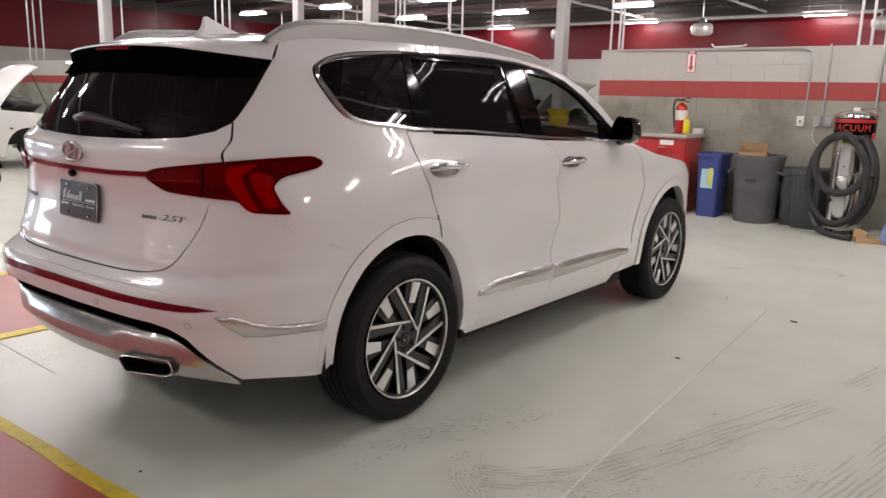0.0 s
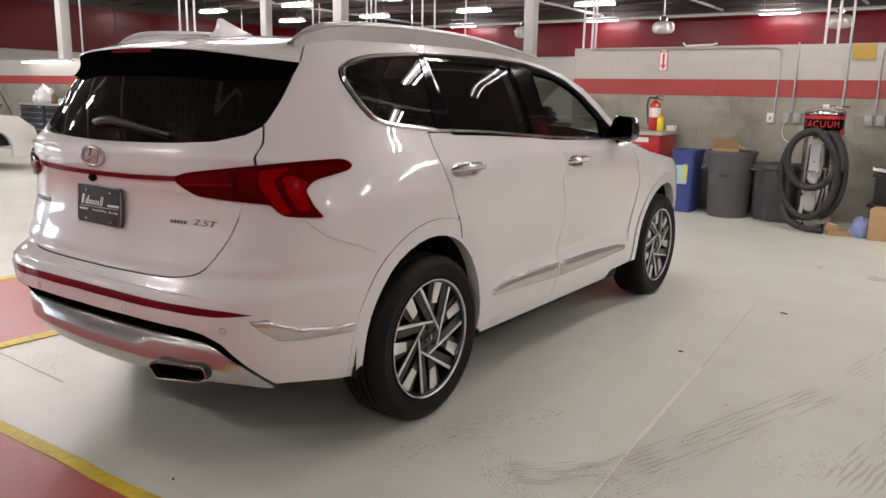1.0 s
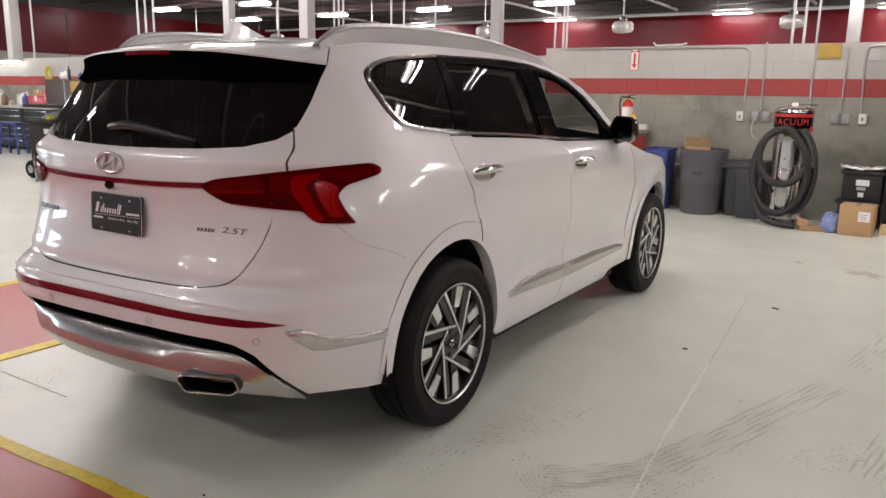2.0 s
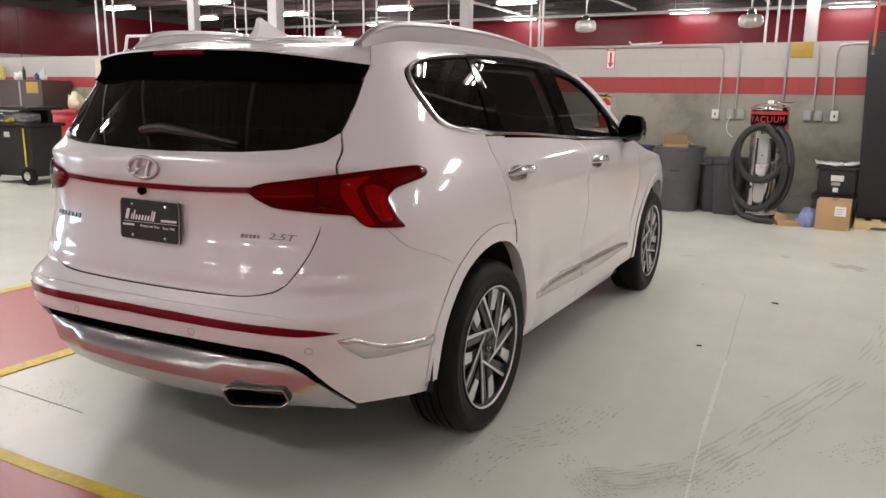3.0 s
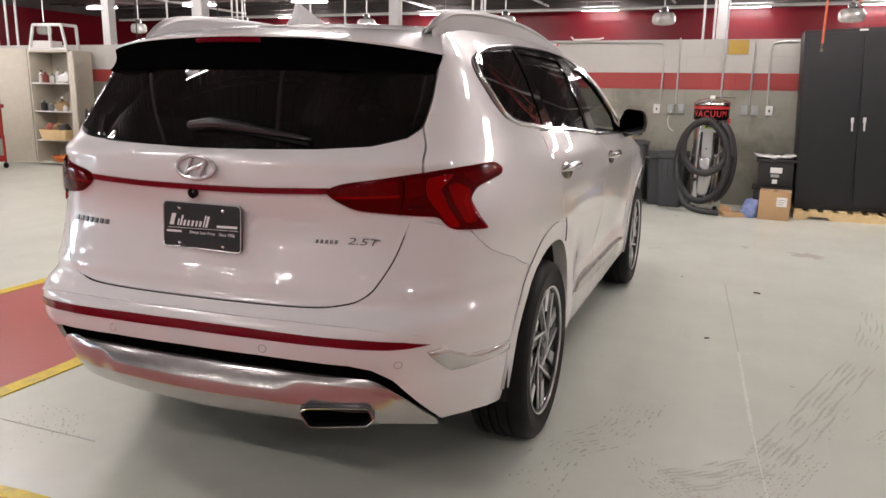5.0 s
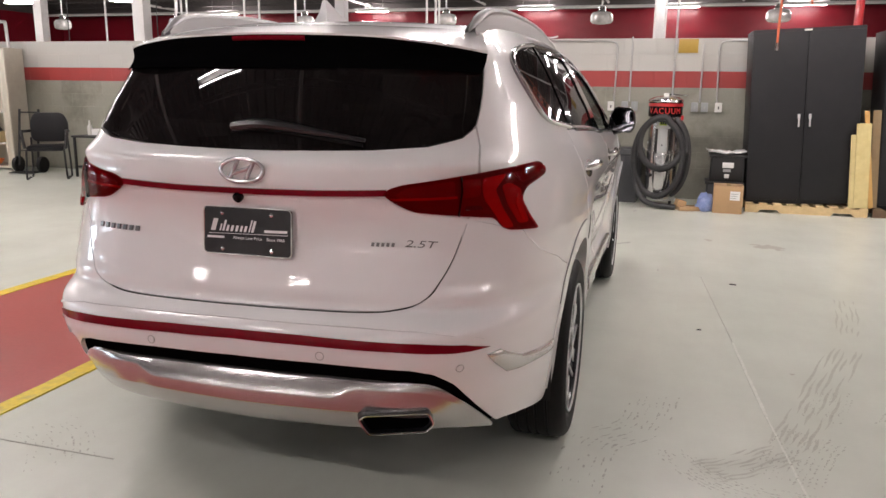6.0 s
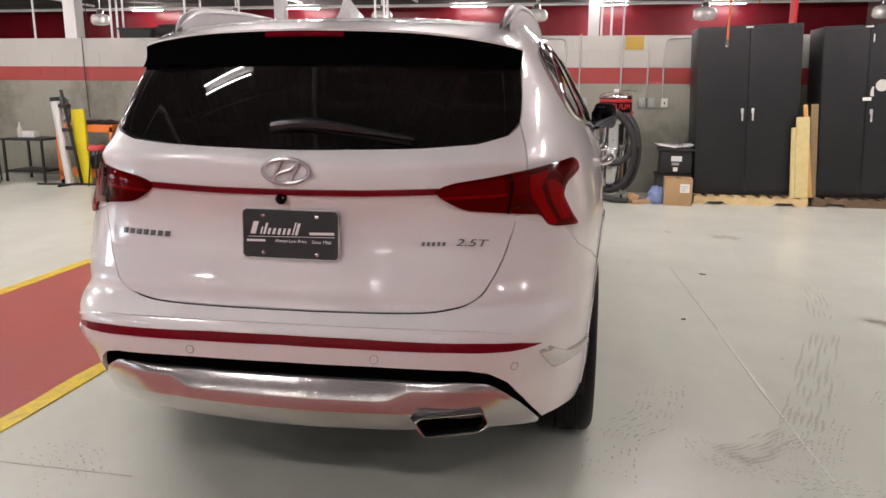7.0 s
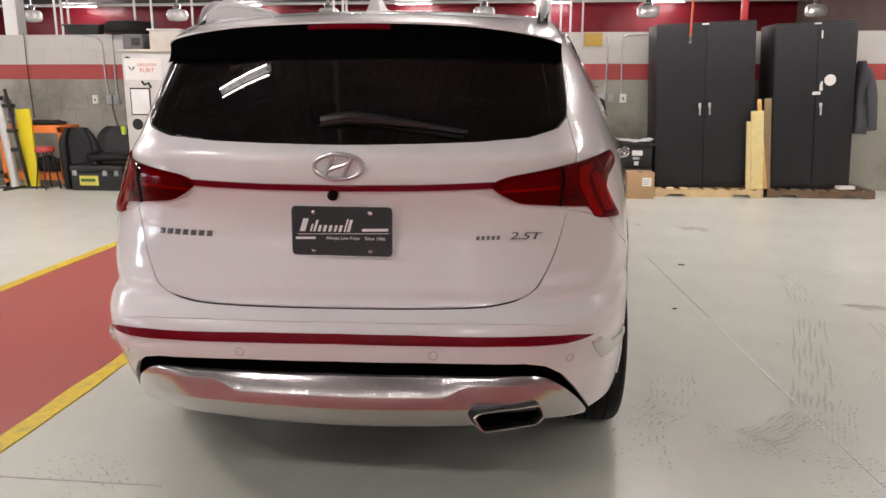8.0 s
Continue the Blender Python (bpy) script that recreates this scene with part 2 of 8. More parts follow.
def floor_material():
    """Grey sealed concrete: cloudy tone, rubbed streaks, dark tyre dust, worn gloss."""
    m = bpy.data.materials.new("sealed_concrete")
    m.use_nodes = True
    nt = m.node_tree
    b = nt.nodes["Principled BSDF"]
    co = nt.nodes.new("ShaderNodeTexCoord")
    big = node(nt, "ShaderNodeTexNoise", Scale=.55, Detail=5, Roughness=.55)
    mid = node(nt, "ShaderNodeTexNoise", Scale=2.0, Detail=6, Roughness=.62)
    fine = node(nt, "ShaderNodeTexNoise", Scale=60, Detail=4, Roughness=.7)
    rub = node(nt, "ShaderNodeTexNoise", Scale=1.0, Detail=5, Roughness=.6)
    stretch = nt.nodes.new("ShaderNodeMapping")
    stretch.inputs["Rotation"].default_value = (0, 0, radians(-22))
    stretch.inputs["Scale"].default_value = (7.0, 1.1, 1)
    nt.links.new(co.outputs["Object"], stretch.inputs["Vector"])
    nt.links.new(stretch.outputs["Vector"], rub.inputs["Vector"])
    for n in (big, mid, fine):
        nt.links.new(co.outputs["Object"], n.inputs["Vector"])

    def ramp(src, lo, hi, c0, c1):
        r = nt.nodes.new("ShaderNodeValToRGB")
        r.color_ramp.elements[0].position, r.color_ramp.elements[0].color = lo, (*c0, 1)
        r.color_ramp.elements[1].position, r.color_ramp.elements[1].color = hi, (*c1, 1)
        nt.links.new(src, r.inputs["Fac"])
        return r.outputs["Color"]

    def blend(fac, a, colour):
        n = nt.nodes.new("ShaderNodeMix")
        n.data_type = "RGBA"
        n.inputs[7].default_value = (*colour, 1)
        nt.links.new(fac, n.inputs[0])
        nt.links.new(a, n.inputs[6])
        return n.outputs[2]

    def times(a, k):
        n = nt.nodes.new("ShaderNodeMath")
        n.operation = "MULTIPLY"
        nt.links.new(a, n.inputs[0])
        if isinstance(k, float):
            n.inputs[1].default_value = k
        else:
            nt.links.new(k, n.inputs[1])
        return n.outputs[0]
    tone = ramp(big.outputs["Fac"], .30, .70, (.625, .65, .575), (.695, .725, .645))
    tone = blend(times(ramp(mid.outputs["Fac"], .40, .85, (0, 0, 0), (1, 1, 1)), .45), tone, (.47, .475, .415))
    tone = blend(times(ramp(rub.outputs["Fac"], .40, .90, (0, 0, 0), (1, 1, 1)), .40), tone, (.55, .565, .495))
    tone = blend(times(fine.outputs["Fac"], .12), tone, (.50, .51, .45))
    nt.links.new(tone, b.inputs["Base Color"])
    rr = nt.nodes.new("ShaderNodeMapRange")
    rr.inputs["From Min"].default_value, rr.inputs["From Max"].default_value = .3, .7
    rr.inputs["To Min"].default_value, rr.inputs["To Max"].default_value = .278, .33
    nt.links.new(mid.outputs["Fac"], rr.inputs["Value"])
    nt.links.new(rr.outputs["Result"], b.inputs["Roughness"])
    bp = node(nt, "ShaderNodeBump", Strength=.14, Distance=.002)
    nt.links.new(fine.outputs["Fac"], bp.inputs["Height"])
    nt.links.new(bp.outputs["Normal"], b.inputs["Normal"])
    return m


CONCRETE = floor_material()
RED_FLOOR = mat("red_floor_paint", (.42, .095, .085), .34, 0, .10, 40, .06, stain=(.37, .13, .12), stain_scale=1.2, stain_amt=.4)
YELLOW_LINE = mat("yellow_line_paint", (.74, .56, .03), .45, 0, .22, 45, .2, stain=(.42, .36, .12), stain_scale=11, stain_amt=.75)
JOINT = mat("joint_filler", (.54, .54, .49), .8, 0, .2, 40)
WALL_WHITE = mat("white_block_paint", (.405, .398, .370), .55, 0, .05, 60, .25, stain=(.385, .37, .33), stain_scale=1.3, stain_amt=.5, vary=.025, world=True)
WALL_RED = mat("red_block_paint", (.30, .036, .033), .5, 0, .08, 60, .25, stain=(.25, .045, .04), stain_scale=2, stain_amt=.5, vary=.02, world=True)
WALL_GREY = mat("grey_block_paint", (.262, .258, .214), .55, 0, .12, 40, .3, stain=(.10, .094, .068), stain_scale=.9, stain_amt=1.0, vary=.02, world=True)
MORTAR = mat("painted_mortar", (.262, .26, .22), .8, 0, .1, 60)
MORTAR_RED = mat("red_painted_mortar", (.29, .036, .033), .8, 0, .1, 60)
MORTAR_WHITE = mat("white_painted_mortar", (.385, .378, .352), .8, 0, .1, 60)
UPPER_RED = mat("red_wall_panel", (.125, .004, .010), .30, 0, .12, 4, stain=(.085, .0025, .007), stain_scale=.4, stain_amt=.6, spec=.18)
FAR_WHITE = mat("white_far_wall", (.48, .47, .45), .6, 0, .06, 10, stain=(.38, .37, .35), stain_scale=.8, stain_amt=.5)
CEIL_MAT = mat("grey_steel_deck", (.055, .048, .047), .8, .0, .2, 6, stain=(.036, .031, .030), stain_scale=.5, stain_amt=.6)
BEAM = mat("painted_steel_beam", (.09, .055, .055), .5, .1, .1, 10)
PIPE_WHITE = mat("white_pipe_paint", (.62, .61, .60), .4, 0, .08, 30)
GALV = mat("galvanised_conduit", (.45, .45, .44), .38, .7, .1, 60)
# dim surroundings put into the colour, so the car reflects them dark
DARK_WALL = mat("dimmed_hall_wall", (.17, .115, .105), .6, 0, .1, 10, stain=(.10, .07, .065), stain_scale=.6, stain_amt=.6)
TUBE_GLOW = glow("lit_tube", (1.0, .905, .890), TUBE_POWER)
DAYLIGHT = glow("daylight_pane", (.76, .88, 1.0), 11.0)
FIXTURE = mat("white_fixture", (.45, .45, .44), .5)

# floor with its joints and painted aisle
bm = bmesh.new()
box(bm, (LEFT_X, NEAR_Y, -.2), (RIGHT_X, FAR_Y, 0))
floor = tagged(part("floor", bm, CONCRETE, None, smooth=False), "grey sealed concrete floor with scuffs and tyre dust", "floor", kind="structure")


def sheet(name, rects, material, z, label, category="floor marking"):
    bm = bmesh.new()
    for x0, y0, x1, y1 in rects:
        box(bm, (x0, y0, -.002), (x1, y1, z))
    return tagged(part(name, bm, material, None, smooth=False), label, category, kind="structure")


def wavy(name, line, half, material, z, label):
    """A hand-painted line with uneven edges."""
    bm = bmesh.new()
    rng = random.Random(len(line) * 7 + int(half * 1000))
    fr = ring_frames([(x, y, 0) for x, y in line])
    prev = None
    for p, right, up in fr:
        wob = min(.006, half * .3)
        a = p + right * (half + rng.uniform(-wob, wob))
        b = p - right * (half + rng.uniform(-wob, wob))
        cur = [bm.verts.new((q.x, q.y, h)) for q in (a, b) for h in (z, -.002)]
        if prev:
            bm.faces.new((prev[0], prev[2], cur[2], cur[0]))
            bm.faces.new((prev[1], prev[0], cur[0], cur[1]))
            bm.faces.new((prev[2], prev[3], cur[3], cur[2]))
        prev = cur
    bmesh.ops.recalc_face_normals(bm, faces=bm.faces)
    return tagged(part(name, bm, material, None, smooth=False), label, "floor marking", kind="structure")


def steps(a, b, n):
    return [(a[0] + (b[0] - a[0]) * i / n, a[1] + (b[1] - a[1]) * i / n) for i in range(n + 1)]


# the red runs on unseen to y -5.2, added for pink bounce on the tail
sheet("red_aisle", [(-2.95, -5.2, -1.52, 16.0), (-12, -5.2, -2.95, -1.28)], RED_FLOOR, .004, "worn red painted walkway on the floor")
tagged(part("red_aisle", prism(bmesh.new(), [(-1.52, -5.2), (9, -5.2), (9, -.91), (-1.52, -1.262)], -.002, .004), RED_FLOOR, None, smooth=False), "worn red painted walkway on the floor", "floor marking", kind="structure")
wavy("yellow_line", steps((-1.47, -1.2), (-1.47, 16), 110), .046, YELLOW_LINE, .007, "yellow painted border line of the walkway")
wavy("yellow_line", steps((-3.0, -1.2), (-3.0, 16), 110), .048, YELLOW_LINE, .007, "yellow painted border line of the walkway")
wavy("yellow_line", steps((-1.52, -1.232), (9, -.88), 70), .031, YELLOW_LINE, .007, "yellow painted border line of the walkway")


def half_wall(name, x0, x1, label):
    """A low wall of painted blocks: mortar core, and each block proud of it."""
    core = tagged(part(name, box(bmesh.new(), (x0 + .004, WALL_Y + .0030, 0), (x1 - .004, WALL_Y + .194, COURSE * 7)), MORTAR, None, smooth=False), label, "wall", kind="structure")
    part("painted_joint", box(bmesh.new(), (x0 + .004, WALL_Y + .0028, COURSE * 7), (x1 - .004, WALL_Y + .1945, COURSE * 8)), MORTAR_RED, core, smooth=False)
    part("painted_joint", box(bmesh.new(), (x0 + .004, WALL_Y + .0026, COURSE * 8), (x1 - .004, WALL_Y + .195, COURSE * 10 - .006)), MORTAR_WHITE, core, smooth=False)
    return core


wall_a = half_wall("wall_east", -2.15, RIGHT_X, "low painted block wall, white over a red stripe over grey")
wall_b = half_wall("wall_west", LEFT_X, -4.0, "low painted block wall, white over a red stripe over grey")
# the south wall is out of view, kept pale to bounce fill onto the tail
for name, lo, hi in (("wall_north", (LEFT_X, FAR_Y, 0), (RIGHT_X, FAR_Y + .3, CEIL)),
                     ("wall_south", (LEFT_X, NEAR_Y - .3, 0), (RIGHT_X, NEAR_Y, CEIL)),
                     ("wall_left", (LEFT_X - .3, NEAR_Y - .3, 0), (LEFT_X, FAR_Y + .3, CEIL)),
                     ("wall_right", (RIGHT_X, NEAR_Y - .3, 0), (RIGHT_X + .3, FAR_Y + .3, CEIL))):
    tagged(part(name, box(bmesh.new(), lo, hi), DARK_WALL if name == "wall_right" else FAR_WHITE, None, smooth=False), "hall wall coloured dark to keep reflections dim" if name == "wall_right" else "pale painted hall wall", "wall", kind="structure")
for name, lo, hi in (("wall_trim_far", (LEFT_X, FAR_Y - .06, 2.95), (RIGHT_X, FAR_Y, 4.22)), ("wall_trim_left", (LEFT_X, NEAR_Y, 2.6), (LEFT_X + .06, FAR_Y - .06, 4.22))):
    tagged(part(name, box(bmesh.new(), lo, hi, .01), UPPER_RED, None, smooth=False), "glossy dark red band along the upper hall wall", "wall", kind="structure")

# dark sheets over the wall tops; their lack of light is put into the colour
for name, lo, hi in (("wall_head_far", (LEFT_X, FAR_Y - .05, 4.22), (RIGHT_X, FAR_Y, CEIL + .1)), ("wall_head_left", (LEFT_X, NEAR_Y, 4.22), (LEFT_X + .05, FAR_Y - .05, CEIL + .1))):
    tagged(part(name, box(bmesh.new(), lo, hi), CEIL_MAT, None, smooth=False), "top of the hall wall, coloured dark as if unlit", "wall", kind="structure")

# glazed bay doors in the left wall, bright with cool daylight


def bay_door(name, at, turn, half):
    t = thing(name, at, turn, "glazed white bay door with cool daylight behind it", "door", kind="structure")
    part("door_panel", box(bmesh.new(), (-half, -.06, 0), (half, -.01, .62), .006), FAR_WHITE, t)
    for i in range(4):
        part("pane", box(bmesh.new(), (-half + .06, -.045, .66 + .58 * i), (half - .06, -.025, 1.18 + .58 * i), 0), DAYLIGHT, t, "pane with daylight", smooth=False)
        part("door_rail", box(bmesh.new(), (-half, -.06, 1.18 + .58 * i), (half, -.01, 1.24 + .58 * i), .006), FAR_WHITE, t)
    for k in range(4):
        x = -half + 2 * half * k / 3
        part("door_stile", box(bmesh.new(), (x - .03, -.066, .62), (x + .03, -.008, 2.98), .006), FAR_WHITE, t)
    return t


bay_door("door_1", (LEFT_X + .01, -2.4, 0), 90, 2.1)
bay_door("door_2", (LEFT_X + .01, -9.6, 0), 90, 2.1)

# ceiling: ribbed deck and beams in one mesh
bm = bmesh.new()
x = LEFT_X - .3
prof = []
while x < RIGHT_X + .3:
    prof += [(x, CEIL), (x + .10, CEIL), (x + .13, CEIL + .035), (x + .23, CEIL + .035)]
    x += .26
va = [bm.verts.new((px, NEAR_Y - .3, pz)) for px, pz in prof]
vb = [bm.verts.new((px, FAR_Y + .3, pz)) for px, pz in prof]
for i in range(len(prof) - 1):
    bm.faces.new((va[i], va[i + 1], vb[i + 1], vb[i]))
box(bm, (LEFT_X - .3, NEAR_Y - .3, CEIL + .10), (RIGHT_X + .3, FAR_Y + .3, CEIL + .3))
# open-web joists: two chords and a zigzag of bars
y = NEAR_Y + 1.0
while y < FAR_Y - .4:
    for z in (4.44, 4.70):
        tube(bm, [(LEFT_X, y, z), (RIGHT_X, y, z)], .026, 4, caps=False)
    n_web = int((RIGHT_X - LEFT_X) / .55)
    tube(bm, [(LEFT_X + .55 * i, y, 4.45 if i % 2 else 4.69) for i in range(n_web + 1)], .011, 3, caps=False)
    y += 1.9
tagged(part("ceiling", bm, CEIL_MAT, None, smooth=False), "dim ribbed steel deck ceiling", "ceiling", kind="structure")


def beam(at, length, along="x"):
    bm = bmesh.new()
    for z0, z1, w in ((.0, .02, .14), (.02, .26, .014), (.26, .28, .14)):
        if along == "x":
            box(bm, (0, -w / 2, z0), (length, w / 2, z1))
        else:
            box(bm, (-w / 2, 0, z0), (w / 2, length, z1))
    return solo("ceiling_beam", bm, BEAM, at, 0, "grey painted steel ceiling beam", "beam", "ceiling beams", smooth=False)


for y in (-13.1, -9.3, -5.5, -1.6, 2.2, 6.0, 9.8, 13.6, 17.4, 21.2):
    beam((LEFT_X, y, CEIL - .28), RIGHT_X - LEFT_X)
for x in (-18.2, -9.6, -5.2, -.8, 3.6):
    bm = tube(bmesh.new(), [(0, 0, 0), (0, FAR_Y - NEAR_Y - .4, 0)], .045, 8)
    solo("ceiling_pipe", bm, PIPE_WHITE, (x, NEAR_Y + .2, 4.426), 0, "white pipe hung under the ceiling", "pipe", "ceiling pipes")
bm = tube(bmesh.new(), [(0, 0, 0), (RIGHT_X - LEFT_X - .2, 0, 0)], .05, 8)
solo("ceiling_pipe", bm, PIPE_WHITE, (LEFT_X + .1, 23.6, 4.16), 0, "white pipe hung under the ceiling", "pipe", "ceiling pipes")

# ceiling lights
lamp0 = thing("ceiling_light", (-7.44, 19.4, 4.16), 0, "lit twin tube ceiling light in a white fixture", "ceiling light", "ceiling lights")
part("housing", box(bmesh.new(), (-.66, -.075, .05), (.66, .075, .12), .01), FIXTURE, lamp0)
for y in (-.11, .11):
    part("tube_lamp", tube(bmesh.new(), [(-.60, y, 0), (.60, y, 0)], .016, 8), TUBE_GLOW, lamp0, "lit fluorescent tube")
for x in (-.45, .45):
    part("hanger", tube(bmesh.new(), [(x, 0, .09), (x, 0, .59)], .004, 5), GALV, lamp0)
for i in range(-4, 5):
    for j in range(-1, 1):
        x, y = -7.44 + 4.4 * i, 19.4 + 3.85 * j
        if (i or j) and LEFT_X + 1 < x < RIGHT_X - 1 and NEAR_Y + 1 < y < FAR_Y - 1:
            copy_thing(lamp0, pose(x, y, 4.16))
# out-of-view copies added to light car, floor and walls; first mirrors in rear glass
for x, y in ((-2.65, -1.9), (-8.6, -1.9), (-13.0, -1.9), (8.9, -2.6), (8.9, .4), (8.9, 3.4), (8.9, 6.2), (6.4, 5.6), (-15.6, 5.3), (-11.2, 5.3), (-20.0, 5.3), (-20.0, 2.4), (-15.6, 1.5), (2.0, 5.3), (6.4, 5.3), (-6.8, -5.2), (-2.4, -5.2), (2.0, -5.2), (6.4, -5.2), (-9.0, -15.2), (-4.6, -15.2), (-.2, -15.2), (4.2, -15.2)):
    copy_thing(lamp0, pose(x, y, 4.16))
# a row close to the far wall, and one by the left wall
for x, y in ((-9.3, 24.0), (-3.2, 24.0), (1.6, 24.0), (5.4, 24.0), (-15.5, 24.0)):
    copy_thing(lamp0, pose(x, y, 4.16))
# more added rows overhead, out of view, thinned to keep the car's shadow
for i in range(-7, 4):
    for y in (1.5, 3.4):
        if i < 2 and (y == 3.4 or (i % 2 and i < -1)):
            copy_thing(lamp0, pose(2.0 + 2.2 * i, y, 4.16))


# ---- wear on the floor: tyre prints, streaks, stains, the sawn joint, small litter ----
TYRE_DUST = mat("tyre_dust", (.44, .445, .388), .4, 0, .35, 60)
TYRE_FILM = mat("thin_tyre_film", (.505, .514, .448), .32, 0, .25, 45)
OIL_STAIN = mat("dried_stain", (.47, .45, .385), .3, 0, .2, 30)
CUT_LINE = mat("worn_joint_edge", (.74, .755, .69), .5, 0, .2, 60)


def tread(line, width, lanes, seed, chance, label, lug=(.010, .016), ends=5):
    """A printed tyre track: short dark lugs, slanted in a herringbone, in lanes along a line."""
    rng = random.Random(seed)
    bm = bmesh.new()
    pts = [Vector(q) for q in smooth_line([(x, y, 0) for x, y in line], 14)]
    total = len(pts)
    for i in range(total - 1):
        d = pts[i + 1] - pts[i]
        n = max(1, int(d.length / .009))
        side = Vector((-d.y, d.x, 0)).normalized()
        along = d.normalized()
        for j in range(n):
            c = pts[i].lerp(pts[i + 1], j / n)
            u = (i + j / n) / total
            amount = chance * min(1, ends * u + .1, ends * (1 - u) + .1)
            for k in range(lanes):
                patch_here = .5 + .9 * noise.noise(Vector((c.x * 9 + k * .7, c.y * 9, seed)))
                if rng.random() > amount * min(1, max(0, patch_here)):
                    continue
                o = c + side * (width * ((k + .5) / lanes - .5) + rng.uniform(-.004, .004)) + along * rng.uniform(-.006, .006)
                size = rng.uniform(.5, 1.0)
                a, b = along * rng.uniform(*lug) * .5 * size, side * rng.uniform(.005, .012) * .5 * size
                skew = along * (.006 if k % 2 else -.006)
                ring_pts = [o + a * math.cos(w) * rng.uniform(.75, 1.1) + (b + skew * .6) * math.sin(w) * rng.uniform(.75, 1.1) for w in np.linspace(0, 2 * math.pi, 7)[:-1]]
                bm.faces.new([bm.verts.new((q.x, q.y, .0034)) for q in ring_pts])
    bmesh.ops.recalc_face_normals(bm, faces=bm.faces)
    for f in bm.faces:
        if f.normal.z < 0:
            f.normal_flip()
    tagged(part("tyre_track", bm, TYRE_DUST, None, smooth=False), label, "floor marking", kind="structure")


def streaks(line, width, lanes, seed, label, half=.006):
    """Long thin rubbed lines side by side along a line, each broken and tapered."""
    rng = random.Random(seed)
    bm = bmesh.new()
    fr = ring_frames(smooth_line([(x, y, 0) for x, y in line], 16))
    for k in range(lanes):
        off = width * ((k + .5) / lanes - .5)
        i = rng.randrange(0, 6)
        while i < len(fr) - 4:
            n = rng.randrange(6, 22)
            seg = fr[i:i + n]
            prev = None
            for j, (p, right, up) in enumerate(seg):
                w = half * math.sin(math.pi * (j + .2) / (len(seg) - .6)) * rng.uniform(.6, 1.0) + .0004
                c = p + right * (off + .003 * math.sin(j * .7 + k))
                cur = [bm.verts.new((q.x, q.y, .0026)) for q in (c + right * w, c - right * w)]
                if prev:
                    bm.faces.new((prev[0], prev[1], cur[1], cur[0]))
                prev = cur
            i += n + rng.randrange(1, 6)
    bmesh.ops.recalc_face_normals(bm, faces=bm.faces)
    for f in bm.faces:
        if f.normal.z < 0:
            f.normal_flip()
    tagged(part("tyre_streaks", bm, TYRE_FILM, None, smooth=False), label, "floor marking", kind="structure")


streaks([(1.80, .08), (1.93, .42), (2.08, .85), (2.30, 1.48)], .19, 7, 21, "rubbed tyre streaks on the concrete", .0085)
streaks([(1.45, -.22), (1.60, -.12), (1.78, .06)], .18, 8, 22, "rubbed tyre streaks on the concrete", .007)
streaks([(2.52, .42), (2.60, .85), (2.72, 1.45)], .20, 7, 23, "rubbed tyre streaks on the concrete", .008)
streaks([(2.36, 1.75), (2.45, 2.15), (2.52, 2.60)], .15, 5, 24, "rubbed tyre streaks on the concrete", .007)
streaks([(3.3, .9), (3.7, 1.7), (4.3, 2.6)], .20, 6, 25, "rubbed tyre streaks on the concrete", .008)
tread([(1.74, -.22), (1.80, -.06), (1.86, .10), (1.94, .26)], .26, 12, 2, .95, "dense printed tyre track on the concrete", (.012, .024))
tread([(1.34, -.06), (1.42, -.20), (1.54, -.30), (1.70, -.34), (1.90, -.36)], .15, 8, 1, .9, "printed tyre track on the concrete", (.012, .022))
tread([(1.98, .42), (2.06, .62), (2.12, .80)], .17, 8, 5, .6, "faint printed tyre track on the concrete", (.012, .022))
tread([(2.28, .42), (2.36, .56), (2.50, .74)], .18, 9, 3, .85, "printed tyre track on the concrete", (.012, .022))
tread([(1.60, -.52), (1.80, -.50), (2.05, -.46)], .22, 8, 7, .5, "faint printed tyre track on the concrete", (.012, .022))
tread([(1.00, -.50), (1.05, -.10), (1.22, .12), (1.30, .53)], .22, 8, 8, .42, "faint scuffs of a tyre on the concrete", (.02, .05))
tread([(-1.20, -.62), (-1.02, -.70), (-.85, -.90)], .26, 10, 10, .5, "scuffed tyre dust on the concrete", (.01, .03))


def stain(at, rx, ry, seed, label):
    """A dried spill: an uneven blot with loose spots round it."""
    rng = random.Random(seed)
    bm = bmesh.new()
    for cx, cy, k in [(0, 0, 1)] + [(rng.uniform(-1.3, 1.3), rng.uniform(-1.2, 1.2), rng.uniform(.10, .4)) for _ in range(9)]:
        ph = [rng.uniform(0, 6.28) for _ in range(3)]
        ring_pts = []
        for i in range(24):
            a = 2 * math.pi * i / 24
            r = k * (1 + .22 * math.sin(2 * a + ph[0]) + .14 * math.sin(3 * a + ph[1]) + .09 * math.sin(7 * a + ph[2]))
            ring_pts.append(bm.verts.new((at[0] + rx * (cx + r * math.cos(a)), at[1] + ry * (cy + r * math.sin(a)), .0018 + .0006 * (k < 1))))
        bm.faces.new(ring_pts)
    tagged(part("floor_stain", bm, OIL_STAIN, None, smooth=False), label, "stain", kind="structure")


stain((2.262, 4.40), .11, .10, 1, "dried brownish stain on the concrete")
stain((1.746, 4.57), .03, .05, 2, "small dried stain on the concrete")
stain((2.79, 1.76), .12, .05, 3, "dried brownish stain on the concrete")
stain((1.95, .976), .010, .010, 5, "small dried stain on the concrete")

